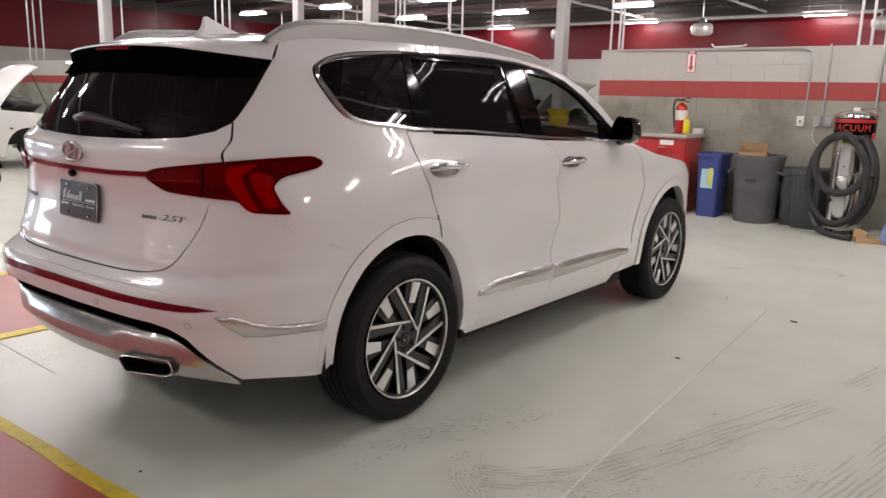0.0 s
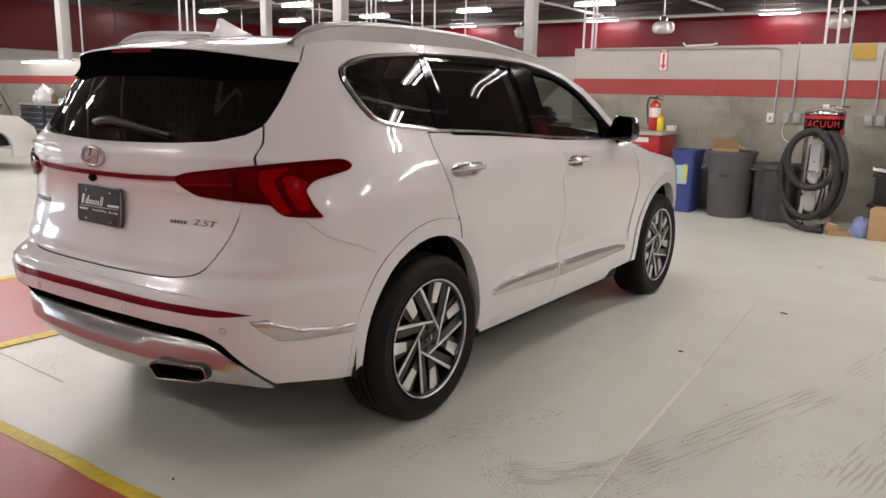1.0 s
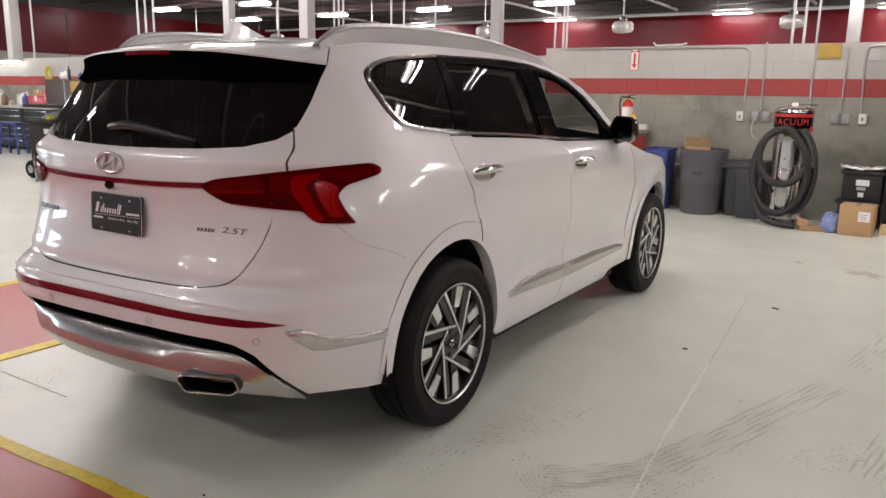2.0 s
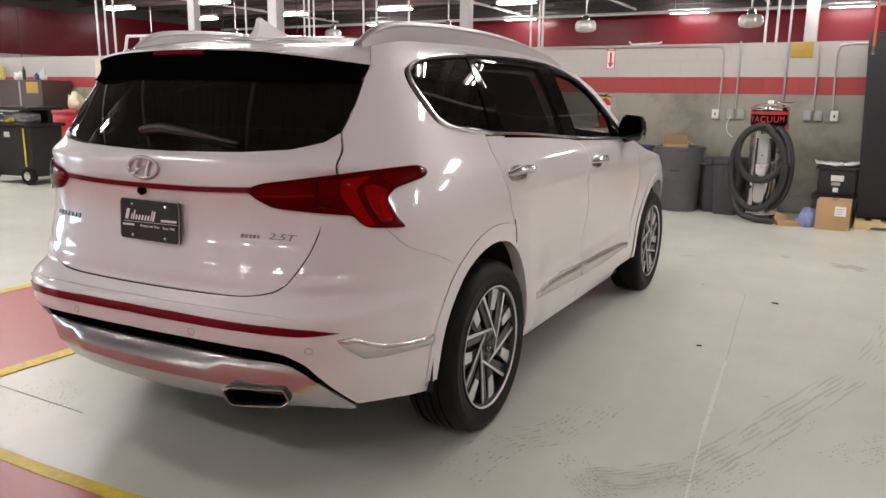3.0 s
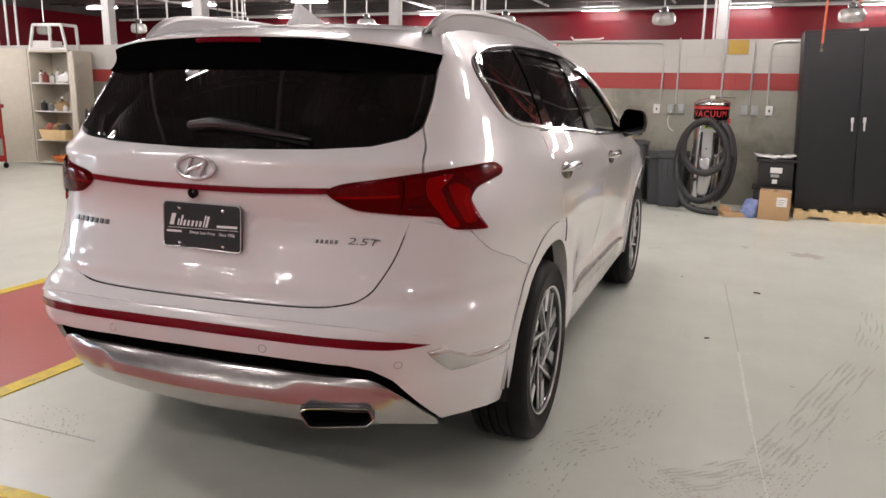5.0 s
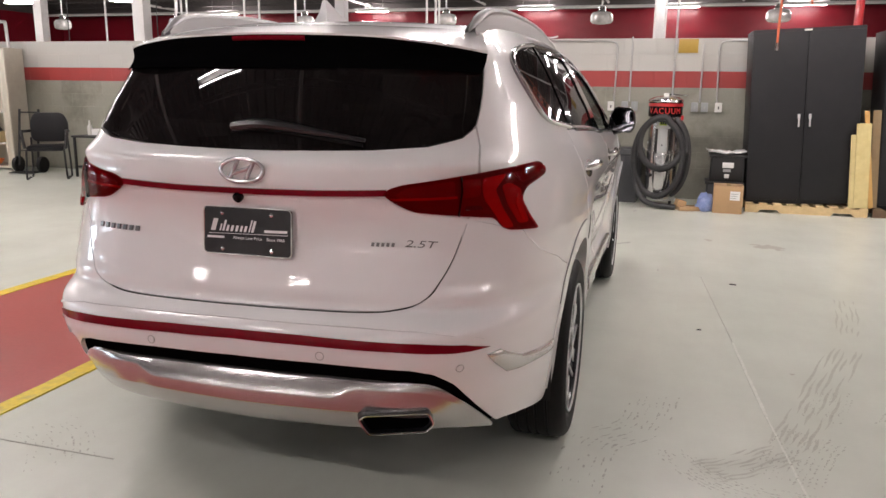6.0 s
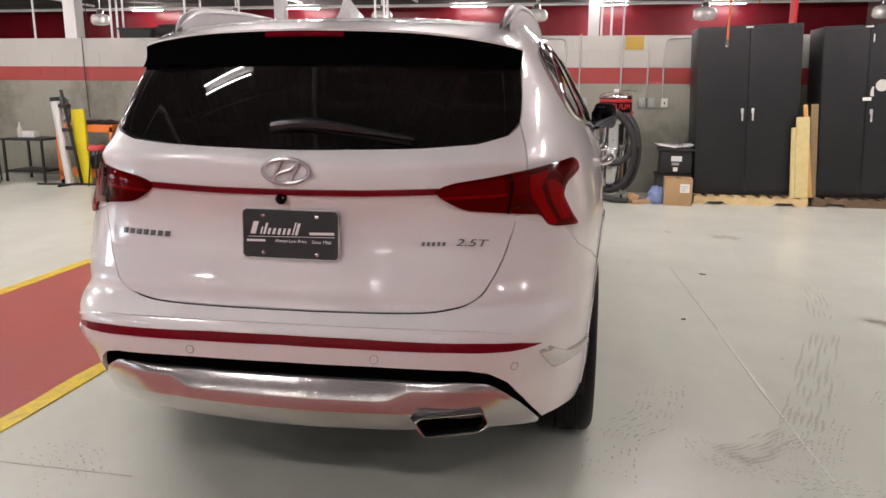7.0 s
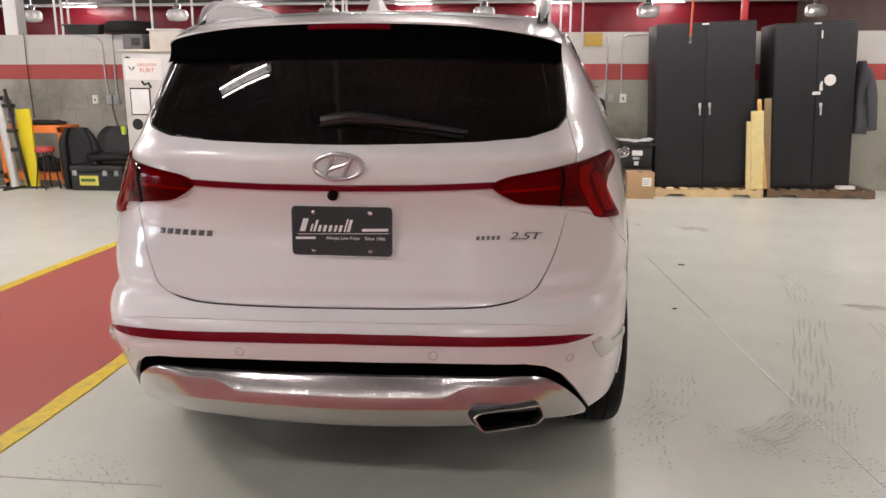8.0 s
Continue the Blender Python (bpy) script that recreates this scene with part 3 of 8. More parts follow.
wavy("floor_joint", steps((1.60, 3.0), (1.70, 1.42), 30), .0022, JOINT, .0030, "sawn joint line in the concrete floor")
wavy("floor_joint", steps((1.70, 1.40), (1.755, .40), 30), .0075, CUT_LINE, .0030, "worn pale edge of the floor joint")
wavy("floor_joint", steps((1.755, .39), (1.86, -.95), 34), .0042, CUT_LINE, .0030, "worn pale edge of the floor joint")
wavy("floor_joint", steps((-1.38, -.78), (-.70, -.785), 14), .0022, JOINT, .0030, "sawn joint line in the concrete floor")

CHIP_DARK = mat("dark_chip", (.03, .028, .026), .6, 0, .2, 60)
for x, y, turn, l, w in ((1.525, 1.595, 10, .030, .010), (1.82, 2.82, -20, .050, .018), (.52, -1.02, 30, .008, .008)):
    solo("floor_litter", prism(bmesh.new(), round_poly([(-l / 2, -w / 2), (l / 2, -w * .3), (l * .4, w / 2), (-l * .3, w * .4)], .003, 2), 0, .006), CHIP_DARK, (x, y, 0), turn, "small dark chip lying on the concrete floor", "litter", "floor litter")
for x, y, turn, l, w in ((.96, 4.16, 40, .16, .014), (1.28, 3.12, 0, .018, .016), (1.0, 6.2, 20, .05, .03)):
    solo("floor_litter", prism(bmesh.new(), round_poly([(-l / 2, -w / 2), (l / 2, -w * .3), (l * .45, w / 2), (-l * .4, w * .4)], .003, 2), 0, .004), PIPE_WHITE, (x, y, 0), turn, "small white scrap lying on the concrete floor", "litter", "floor litter")
# ---- the car's skin: one smooth surface over (p, z) ----
# p runs round the right half of the plan: 0 rear centre, 1 end of the rear quarter, 2 start of the front corner, 3 nose; minus is the left half.


def hermite(xs, ys):
    """A smooth curve through the knots with no overshoot."""
    xs, ys = np.asarray(xs, float), np.asarray(ys, float)
    h = np.diff(xs)
    d = np.diff(ys, axis=0) / h.reshape(-1, *([1] * (ys.ndim - 1)))
    m = np.zeros_like(ys)
    m[0], m[-1] = d[0], d[-1]
    same = d[:-1] * d[1:] > 0
    m[1:-1] = np.where(same, 2 * d[:-1] * d[1:] / np.where(same, d[:-1] + d[1:], 1), 0)

    def at(x):
        x = np.clip(np.asarray(x, float), xs[0], xs[-1])
        i = np.clip(np.searchsorted(xs, x, side="right") - 1, 0, len(xs) - 2)
        u = (x - xs[i]) / h[i]
        if ys.ndim > 1:
            u = u[..., None]
            hh = h[i][..., None]
        else:
            hh = h[i]
        return ys[i] * (1 + 2 * u) * (1 - u) ** 2 + m[i] * hh * u * (1 - u) ** 2 + ys[i + 1] * u * u * (3 - 2 * u) + m[i + 1] * hh * u * u * (u - 1)
    return at


rear_y = hermite([.25, .33, .40, .47, .52, .60, .66, .69, .715, .74, .79, .83, .88, .95, 1.02, 1.06, 1.10, 1.15, 1.19, 1.215, 1.25, 1.35, 1.45, 1.55, 1.66],
                 [-.88, -.94, -.985, -1.015, -1.02, -1.045, -1.045, -1.035, -1.000, -.963, -.962, -.954, -.937, -.922, -.924, -.936, -.946, -.945, -.925, -.885, -.862, -.812, -.757, -.70, -.62])
half_w = hermite([.18, .25, .31, .36, .45, .60, .75, .88, 1.0, 1.05, 1.10, 1.125, 1.17, 1.23, 1.30, 1.40, 1.50, 1.58, 1.66],
                 [.84, .885, .905, .915, .922, .928, .938, .948, .953, .954, .952, .946, .922, .893, .862, .808, .750, .690, .600])
front_y = hermite([.18, .5, .7, .85, 1.0, 1.2], [3.58, 3.70, 3.72, 3.70, 3.5, 3.1])
P_KNOT = [0, .2, .36, .54, .66, .8, .92, 1.0]
k_of_p = hermite(P_KNOT, [0, .3, .5, .7, .8, .9, .97, 1.0])
# how far the plan falls back from the rear centre, by height
fall = hermite([.30, .62, .95, 1.12, 1.30, 1.58],
               [[0, .015, .040, .110, .170, .30, .50, .90],
                [0, .017, .045, .115, .190, .36, .58, .95],
                [0, .018, .050, .118, .200, .335, .60, 1.0],
                [0, .020, .058, .140, .265, .54, .85, 1.3],
                [0, .014, .042, .105, .215, .42, .72, 1.2],
                [0, .015, .040, .100, .160, .23, .50, 1.0]])
nose_k = hermite([2, 2.15, 2.3, 2.5, 2.75, 3], [1, .97, .9, .75, .4, 0])
nose_fall = hermite([2, 2.15, 2.3, 2.5, 2.75, 3], [1.0, .58, .36, .2, .06, 0])


def bump(v, lo, hi, soft):
    a = np.clip((v - lo) / soft, 0, 1)
    b = np.clip((hi - v) / soft, 0, 1)
    return a * a * (3 - 2 * a) * b * b * (3 - 2 * b)


door_hollow = hermite([.30, .45, .495, .535, .60, .70, .82, .95], [0, .002, .008, .032, .027, .014, .004, 0])


def raw_skin(p, z):
    """The skin as its curves give it, for arrays of p and z."""
    p, z = np.broadcast_arrays(np.asarray(p, float), np.asarray(z, float))
    side = np.where(p < 0, -1.0, 1.0)
    q = np.abs(p)
    table = fall(z)
    knots = np.asarray(P_KNOT)
    r = np.clip(q, 0, 1)
    i = np.clip(np.searchsorted(knots, r, side="right") - 1, 0, len(knots) - 2)
    # cubic through the fall values
    h = np.diff(knots)
    d = np.diff(table, axis=-1) / h
    m = np.zeros_like(table)
    m[..., 0], m[..., -1] = 0, d[..., -1]
    m[..., 1:-1] = 2 * d[..., :-1] * d[..., 1:] / (d[..., :-1] + d[..., 1:])

    def pick(a, j):
        return np.take_along_axis(a, j[..., None], -1)[..., 0]
    u = (r - knots[i]) / h[i]
    f0, f1, m0, m1 = pick(table, i), pick(table, i + 1), pick(m, i) * h[i], pick(m, i + 1) * h[i]
    f = f0 * (1 + 2 * u) * (1 - u) ** 2 + m0 * u * (1 - u) ** 2 + f1 * u * u * (3 - 2 * u) + m1 * u * u * (u - 1)
    w = half_w(z)
    y_end = rear_y(z) + table[..., -1]
    y_nose = front_y(z)
    x = k_of_p(r) * w
    y = rear_y(z) + f
    s = np.clip(q, 1, 2) - 1
    on_side = q > 1
    y = np.where(on_side, y_end + s * (y_nose - 1.0 - y_end), y)
    x = np.where(on_side, w, x)
    n = np.clip(q, 2, 3)
    x = np.where(q > 2, nose_k(n) * w, x)
    y = np.where(q > 2, y_nose - nose_fall(n), y)
    # hollow of the doors, shoulder line, swell round the wheels
    x = x - door_hollow(z) * bump(y, .46, 2.30, .30)
    x = x + .010 * np.exp(-((z - 1.015) / .035) ** 2) * bump(y, -.35, 3.0, .5)
    for c in (0.0, 2.765):
        rr = np.hypot(y - c, z - .40)
        x = x + .016 * np.exp(-((rr - .50) / .10) ** 2) * bump(z, .25, 1.0, .1) * (q > .9)
    x = x - .05 * bump(y, 2.7, 9, 1.2) * bump(z, -1, 1.25, .15)
    return np.stack([side * x, y, z], -1)


def blur(a, sigma, axis):
    """A Gaussian blur of a table along one axis."""
    r = int(3 * sigma) + 1
    k = np.exp(-.5 * (np.arange(-r, r + 1) / sigma) ** 2)
    k /= k.sum()
    pad = [(0, 0)] * a.ndim
    pad[axis] = (r, r)
    b = np.pad(a, pad, mode="reflect", reflect_type="odd")
    return sum(w * np.take(b, range(i, i + a.shape[axis]), axis) for i, w in enumerate(k))


STEP = .01
TAB_P, TAB_Z = np.arange(-.6, 3.6001, STEP), np.arange(.10, 1.7401, STEP)
_p, _z = np.meshgrid(np.clip(np.abs(TAB_P), 0, 3), np.clip(TAB_Z, .18, 1.66), indexing="ij")
TABLE = raw_skin(_p, _z)
TABLE[..., 2] = TAB_Z[None, :]
TABLE[TAB_P < 0, :, 0] *= -1
TABLE[..., :2] = blur(blur(TABLE[..., :2], 3.0, 0), 1.1, 1)
_w = bump(np.abs(TAB_P), .56, 1.5, .2)[:, None, None] * bump(TAB_Z, .78, 1.8, .12)[None, :, None]
_f = np.clip((np.abs(TAB_P) - .86) / .16, 0, 1)[:, None, None]
TABLE[..., :2] += _w * (blur(TABLE[..., :2], 5.0, 0) * _f + blur(blur(TABLE[..., :2], 5.0, 0), 6.0, 1) * (1 - _f) - TABLE[..., :2])
_w = (1 - bump(np.abs(TAB_P), .62, 9, .15))[:, None, None] * bump(TAB_Z, .77, 1.18, .05)[None, :, None]
TABLE[..., :2] += _w * (blur(blur(TABLE[..., :2], 9.0, 0), 2.5, 1) - TABLE[..., :2])


LEFT, SHEAR, FULL = 1.005, .08, .0


def to_left(co):
    """The left half: the mirrored right half, a little fuller at its rear corner."""
    co = np.array(co, float)
    x, y, z = co[..., 0].copy(), co[..., 1].copy(), co[..., 2]
    rear = np.clip((.8 - y) / 1.6, 0, 1)
    co[..., 0] = -x * LEFT - FULL * rear * bump(z, .68, 1.3, .12) * np.clip((x - .3) / .4, 0, 1)
    co[..., 1] = y - SHEAR * x * rear * bump(z, .40, 1.8, .2)
    return co


def skin(p, z):
    """The smoothed skin, for arrays of p and z; minus p is the left half."""
    p, z = np.broadcast_arrays(np.asarray(p, float), np.asarray(z, float))
    u, v = (np.abs(p) - TAB_P[0]) / STEP, (z - TAB_Z[0]) / STEP
    i, j = np.clip(u.astype(int), 1, len(TAB_P) - 3), np.clip(v.astype(int), 1, len(TAB_Z) - 3)
    u, v = u - i, v - j

    def weights(t):
        return [(-t + 2 * t ** 2 - t ** 3) / 2, (2 - 5 * t ** 2 + 3 * t ** 3) / 2, (t + 4 * t ** 2 - 3 * t ** 3) / 2, (-t ** 2 + t ** 3) / 2]
    wu, wv = weights(u), weights(v)
    out = sum((wu[a] * wv[b])[..., None] * TABLE[i + a - 1, j + b - 1] for a in range(4) for b in range(4))
    return np.where((p < 0)[..., None], to_left(out), out)


def p_at_y(y, z):
    """p on the right side where the skin passes y at height z."""
    ps = np.linspace(.3, 2.9, 1301)
    return float(np.interp(y, skin(ps, np.full(1301, z))[:, 1], ps))


def p_at_x(x, z):
    """p on the rear where the skin passes x at height z."""
    ps = np.linspace(-1, 1, 1001)
    return float(np.interp(x, skin(ps, np.full(1001, z))[:, 0], ps))


# ---- the car ----
def skin_n(p, z):
    """Places and outward normals on the skin."""
    p, z = np.asarray(p, float), np.asarray(z, float)
    e = .004
    a = skin(p + e, z) - skin(p - e, z)
    b = skin(p, z + e) - skin(p, z - e)
    n = np.cross(a, b)
    n /= np.linalg.norm(n, axis=-1, keepdims=True) + 1e-12
    s = skin(p, z)
    out = s - np.array([0.0, 1.3, .8])
    n *= np.sign(np.sum(n * out, -1, keepdims=True))
    return s, n


def place(co, side):
    return co if side > 0 else to_left(co)


def soften(outline, r=.012, n=3):
    return round_poly(outline, r, n)


def inset(outline, d):
    """The outline drawn in by d metres."""
    pts = np.array(outline, float)
    e = .004
    s = np.linalg.norm(skin(pts[:, 0] + e, pts[:, 1]) - skin(pts[:, 0] - e, pts[:, 1]), axis=1) / (2 * e)
    q = np.stack([pts[:, 0] * s, pts[:, 1]], 1)
    n = len(pts)
    turn = sum(pts[i - 1, 0] * pts[i, 1] - pts[i, 0] * pts[i - 1, 1] for i in range(n))
    out = []
    for i in range(n):
        # each corner measured with its own scale
        a, b, c = pts[i - 1] * [s[i], 1], q[i], pts[(i + 1) % n] * [s[i], 1]
        u, v = (b - a) / (np.linalg.norm(b - a) + 1e-9), (c - b) / (np.linalg.norm(c - b) + 1e-9)
        nu, nv = np.array([-u[1], u[0]]), np.array([-v[1], v[0]])
        m = nu + nv
        m = m / max(.5, m @ m) * 2 * (1 if turn > 0 else -1)
        b = b + m * d
        out.append((b[0] / s[i], b[1]))
    return out


def patch(outline, off=0.0, depth=.012, cell=(.025, .03), side=1, crown=0.0):
    """A panel of the skin inside an outline of (p, z), off metres proud, with a turned-in rim."""
    bm = bmesh.new()
    f = bm.faces.new([bm.verts.new((p, z, 0)) for p, z in outline])
    ps, zs = [o[0] for o in outline], [o[1] for o in outline]
    for axis, (lo, hi), step in ((1, (min(zs), max(zs)), cell[1]), (0, (min(ps), max(ps)), cell[0])):
        for c in np.arange(math.ceil(lo / step) * step, hi, step):
            no = (1, 0, 0) if axis == 0 else (0, 1, 0)
            bmesh.ops.bisect_plane(bm, geom=bm.verts[:] + bm.edges[:] + bm.faces[:], plane_co=(c, 0, 0) if axis == 0 else (0, c, 0), plane_no=no, dist=1e-5)
    rim = [e for e in bm.edges if len(e.link_faces) == 1]
    vs = list(bm.verts)
    pz = np.array([v.co[:2] for v in vs])
    s, n = skin_n(pz[:, 0], pz[:, 1])
    if crown:
        edge = np.array([v.co[:2] for v in vs if any(len(e.link_faces) == 1 for e in v.link_edges)])
        d = np.array([np.min(np.hypot((edge[:, 0] - a) * 1.3, edge[:, 1] - b)) for a, b in pz])
        grow = crown * (1 - np.exp(-d / .012))
    else:
        grow = np.zeros(len(vs))
    low = {}
    for v, a, b, g in zip(vs, s, n, grow):
        v.co = Vector(place(a + b * (off + g), side))
    if depth:
        for v, a, b in zip(vs, s, n):
            if any(len(e.link_faces) == 1 for e in v.link_edges):
                low[v] = bm.verts.new(Vector(place(a + b * (off - depth), side)))
        for e in rim:
            a, b = e.verts
            bm.faces.new((a, b, low[b], low[a]))
            e.smooth = False
    bmesh.ops.recalc_face_normals(bm, faces=bm.faces)
    bm.normal_update()
    mid = len(vs) // 2
    probe = [v for v in vs if v not in low] or vs
    v = probe[len(probe) // 2]
    i = vs.index(v)
    if v.normal.dot(Vector(n[i] * [side, 1, 1])) < 0:
        bmesh.ops.reverse_faces(bm, faces=bm.faces)
    return bm


def band(line_a, line_b, off=0.003, depth=.01, side=1):
    """A ribbon between two lines of (p, z) with as many points."""
    bm = bmesh.new()
    rows = []
    for line in (line_a, line_b):
        arr = np.array(line, float)
        s, n = skin_n(arr[:, 0], arr[:, 1])
        rows.append(([bm.verts.new(Vector(place(a + b * off, side))) for a, b in zip(s, n)], [bm.verts.new(Vector(place(a + b * (off - depth), side))) for a, b in zip(s, n)]))
    (a0, a1), (b0, b1) = rows
    for i in range(len(a0) - 1):
        bm.faces.new((a0[i], a0[i + 1], b0[i + 1], b0[i]))
        bm.faces.new((a1[i], a1[i + 1], a0[i + 1], a0[i]))
        bm.faces.new((b0[i], b0[i + 1], b1[i + 1], b1[i]))
    bm.faces.new((a0[0], b0[0], b1[0], a1[0]))
    bm.faces.new((a0[-1], a1[-1], b1[-1], b0[-1]))
    bmesh.ops.recalc_face_normals(bm, faces=bm.faces)
    return bm


def ring(outline, wide, off=.004, depth=.012, side=1):
    """A frame of that width just outside an outline."""
    inner = list(outline) + [outline[0]]
    big = inset(outline, -wide)
    return band(inner, big + [big[0]], off, depth, side)


def mirrored(right):
    """A full outline from its right half, which starts and ends on the centre line."""
    return list(right) + [(-p, z) for p, z in right[::-1] if abs(p) > 1e-6]


def ellipse_arc(cy, cz, a, b, lo, hi, n=22):
    """Points of (p, z) on the side along an ellipse in (y, z)."""
    out = []
    for i in range(n + 1):
        t = radians(lo + (hi - lo) * i / n)
        y, z = cy + a * math.cos(t), cz + b * math.sin(t)
        out.append((p_at_y(y, z), z))
    return out


car = thing("sport_utility_vehicle", (0, 0, 0), 0, "pearl white sport utility vehicle parked on the painted shop floor", "car")

GLASS_LOW = [(0, 1.212), (.15, 1.213), (.306, 1.218), (.454, 1.229), (.563, 1.254), (.617, 1.286)]
GLASS_SIDE = [(.642, 1.327), (.671, 1.377), (.698, 1.426), (.723, 1.466), (.750, 1.503), (.770, 1.530)]
GATE_SIDE = [(p, z) for p, z, _ in smooth_line([(0.000, 0.731, 0), (0.200, 0.732, 0), (0.301, 0.734, 0), (0.361, 0.739, 0), (0.422, 0.754, 0), (0.463, 0.784, 0), (0.489, 0.820, 0), (0.516, 0.877, 0), (0.535, 0.938, 0), (0.554, 1.008, 0), (0.579, 1.107, 0), (0.601, 1.166, 0), (0.613, 1.225, 0), (0.615, 1.265, 0)], 3)]
TO_SEAM = sum(1 for q in GATE_SIDE if q[1] < .96)
LAMP = [(.326, 1.094), (.345, 1.108), (.379, 1.120), (.543, 1.145), (.660, 1.158), (.788, 1.165), (.807, 1.143), (.803, 1.119), (.763, 1.100), (.733, 1.088), (.717, 1.057), (.753, 1.004), (.799, .954), (.685, .964), (.657, .980), (.633, 1.006), (.528, 1.019), (.400, 1.034), (.353, 1.063), (.334, 1.080)]
LAMP_ROUND = round_poly(LAMP, .022, 4)
SEAM = [(.550, .998), (.740, .960), (.815, .887), (.890, .837), (.941, .775)]
SLOT_TOP = [(0, .588), (.20, .587), (.32, .582), (.44, .573), (.50, .557), (.562, .517), (.62, .459), (.67, .398), (.712, .345)]
SLOT_LOW = [(0, .538), (.20, .536), (.315, .531), (.43, .524), (.495, .512), (.552, .482), (.611, .436), (.662, .386), (.702, .338)]
ROOF_P = [.76, .80, .83, .88, .93, 1.0, 1.15, 1.3, 1.45, 1.56, 1.64, 1.72, 1.79, 1.85, 1.90, 1.95]
ROOF_Z = [1.567, 1.592, 1.604, 1.614, 1.620, 1.626, 1.627, 1.620, 1.603, 1.578, 1.550, 1.505, 1.437, 1.352, 1.262, 1.170]
roof_z = hermite(ROOF_P, ROOF_Z)
ARCH_IN = ellipse_arc(-.005, .375, .400, .450, -8, 183)
ARCH_OUT = ellipse_arc(.015, .375, .487, .520, -6, 181)
FARCH_IN = ellipse_arc(2.755, .375, .415, .45, 186, -8)
FARCH_OUT = ellipse_arc(2.755, .375, .478, .515, 185, -6)


def on_roof_edge(lo, hi, n=12):
    return [(p, float(roof_z(p))) for p in np.linspace(lo, hi, n)]


# tailgate, bumper, slot and skid plate, each across the whole tail
gate = mirrored(GATE_SIDE + [GLASS_LOW[-1]] + GLASS_LOW[-2::-1])
tailgate = part("tailgate", patch(inset(gate, .0032), 0, .02, (.02, .01)), PAINT, car)
bump_right = GATE_SIDE[:TO_SEAM] + SEAM[:4] + [(.938, .775)]
arch_back = [q for q in ARCH_IN if q[0] < 1.0 and q[1] < .76 and p_at_y(-.1, q[1]) > q[0]]
bump_right += arch_back + [(.905, .315), (.826, .335), (.745, .345)] + SLOT_TOP[::-1]
bumper = part("rear_bumper", patch(inset(mirrored(bump_right), .0018), 0, .02, (.02, .01)), PAINT, car)
part("bumper_slot", patch(mirrored(SLOT_TOP + SLOT_LOW[::-1]), -.014, .01), SPOILER_BLACK, car, "black mesh bumper slot")
skid_low = [(.705, .325), (.62, .345), (.534, .356), (.40, .358), (.283, .358), (.15, .356), (0, .354)]
slot_low_z = hermite([q[0] for q in SLOT_LOW], [q[1] for q in SLOT_LOW])
skid_low_z = hermite([q[0] for q in skid_low[::-1]], [q[1] for q in skid_low[::-1]])
# bevel that catches the ceiling, upright face, and a return towards the ground
MID_U, END_U = [-.05, 0, .02, .36, .39, .61, .65, .98, 1.0, 1.06], [-.05, 0, .02, .14, .17, .62, .66, .98, 1.0, 1.06]
TILT = [60, 40, 24, 12, 0, -18, -37, -46, -55]
bm = bmesh.new()
rows = []
for p in np.linspace(-.70, .70, 141):
    w = min(max((abs(p) - .215) / .085, 0), 1)
    w = w * w * (3 - 2 * w)
    u = np.array(MID_U) * (1 - w) + np.array(END_U) * w
    z0, z1 = float(slot_low_z(abs(p))), float(skid_low_z(abs(p)))
    q, n = skin_n(np.full(len(u), p), z0 + (z1 - z0) * u)
    flat = n[4] * [1, 1, 0]
    flat = flat / np.linalg.norm(flat)
    out = q @ flat
    fade = min(1, max(0, (abs(p) - .32) / .34))
    fade = fade * fade * (3 - 2 * fade)
    depth = [.0]
    for k, a in enumerate(TILT):
        tan = math.tan(radians(a))
        depth.append(depth[-1] + (-tan * (q[k + 1][2] - q[k][2]) - (out[k + 1] - out[k])) / (1 + .40 * tan))
    depth = (np.array(depth) - depth[1] - .018) * (1 - fade)
    rows.append([bm.verts.new(Vector(a + flat * o + np.array([0, 0, .40 * o]))) for a, o in zip(q, depth)])
for a, b in zip(rows, rows[1:]):
    for i in range(len(a) - 1):
        bm.faces.new((a[i], a[i + 1], b[i + 1], b[i]))
bmesh.ops.recalc_face_normals(bm, faces=bm.faces)
part("skid_plate", bm, SKID, car, "satin silver skid plate", angle=30)

# lining behind the gaps; dark strips put shade into the tailgate gap
part("gate_seal", band([(p + .008, z - .004) for p, z in GATE_SIDE[6:]], [(p - .010, z + .004) for p, z in GATE_SIDE[6:]], -.010, .004), STEEL_DARK, car)
part("gate_seal", band([(-p - .008, z - .004) for p, z in GATE_SIDE[6:]], [(-p + .010, z + .004) for p, z in GATE_SIDE[6:]], -.010, .004), STEEL_DARK, car)
part("gate_seal", band([(p, .722) for p in np.linspace(-.40, .40, 17)], [(p, .748) for p in np.linspace(-.40, .40, 17)], -.010, .004), STEEL_DARK, car)
for s in (1, -1):
    part("seam_backing", patch([(.538, .938), (.550, 1.028), (.757, .980), (.847, .902), (.946, .801), (.926, .751), (.837, .852), (.738, .921)], -.004, .004, side=s), PAINT, car)
part("tail_lining", patch(mirrored([(0, .40), (.5, .40), (.60, .60), (.56, 1.0), (.57, 1.19), (0, 1.19)]), -.045, 0, (.06, .06)), STEEL_DARK, car)

# rear glass
glass = mirrored(GLASS_LOW + GLASS_SIDE + [(.72, 1.545), (.40, 1.560), (0, 1.565)])
bm = patch(inset(glass, .002), -.002, .006)
co = np.array([v.co for v in bm.verts])
def glass_terms(x, z):
    return np.stack([np.ones_like(x), x, x ** 2, z, x ** 2 * z, z ** 2], -1)


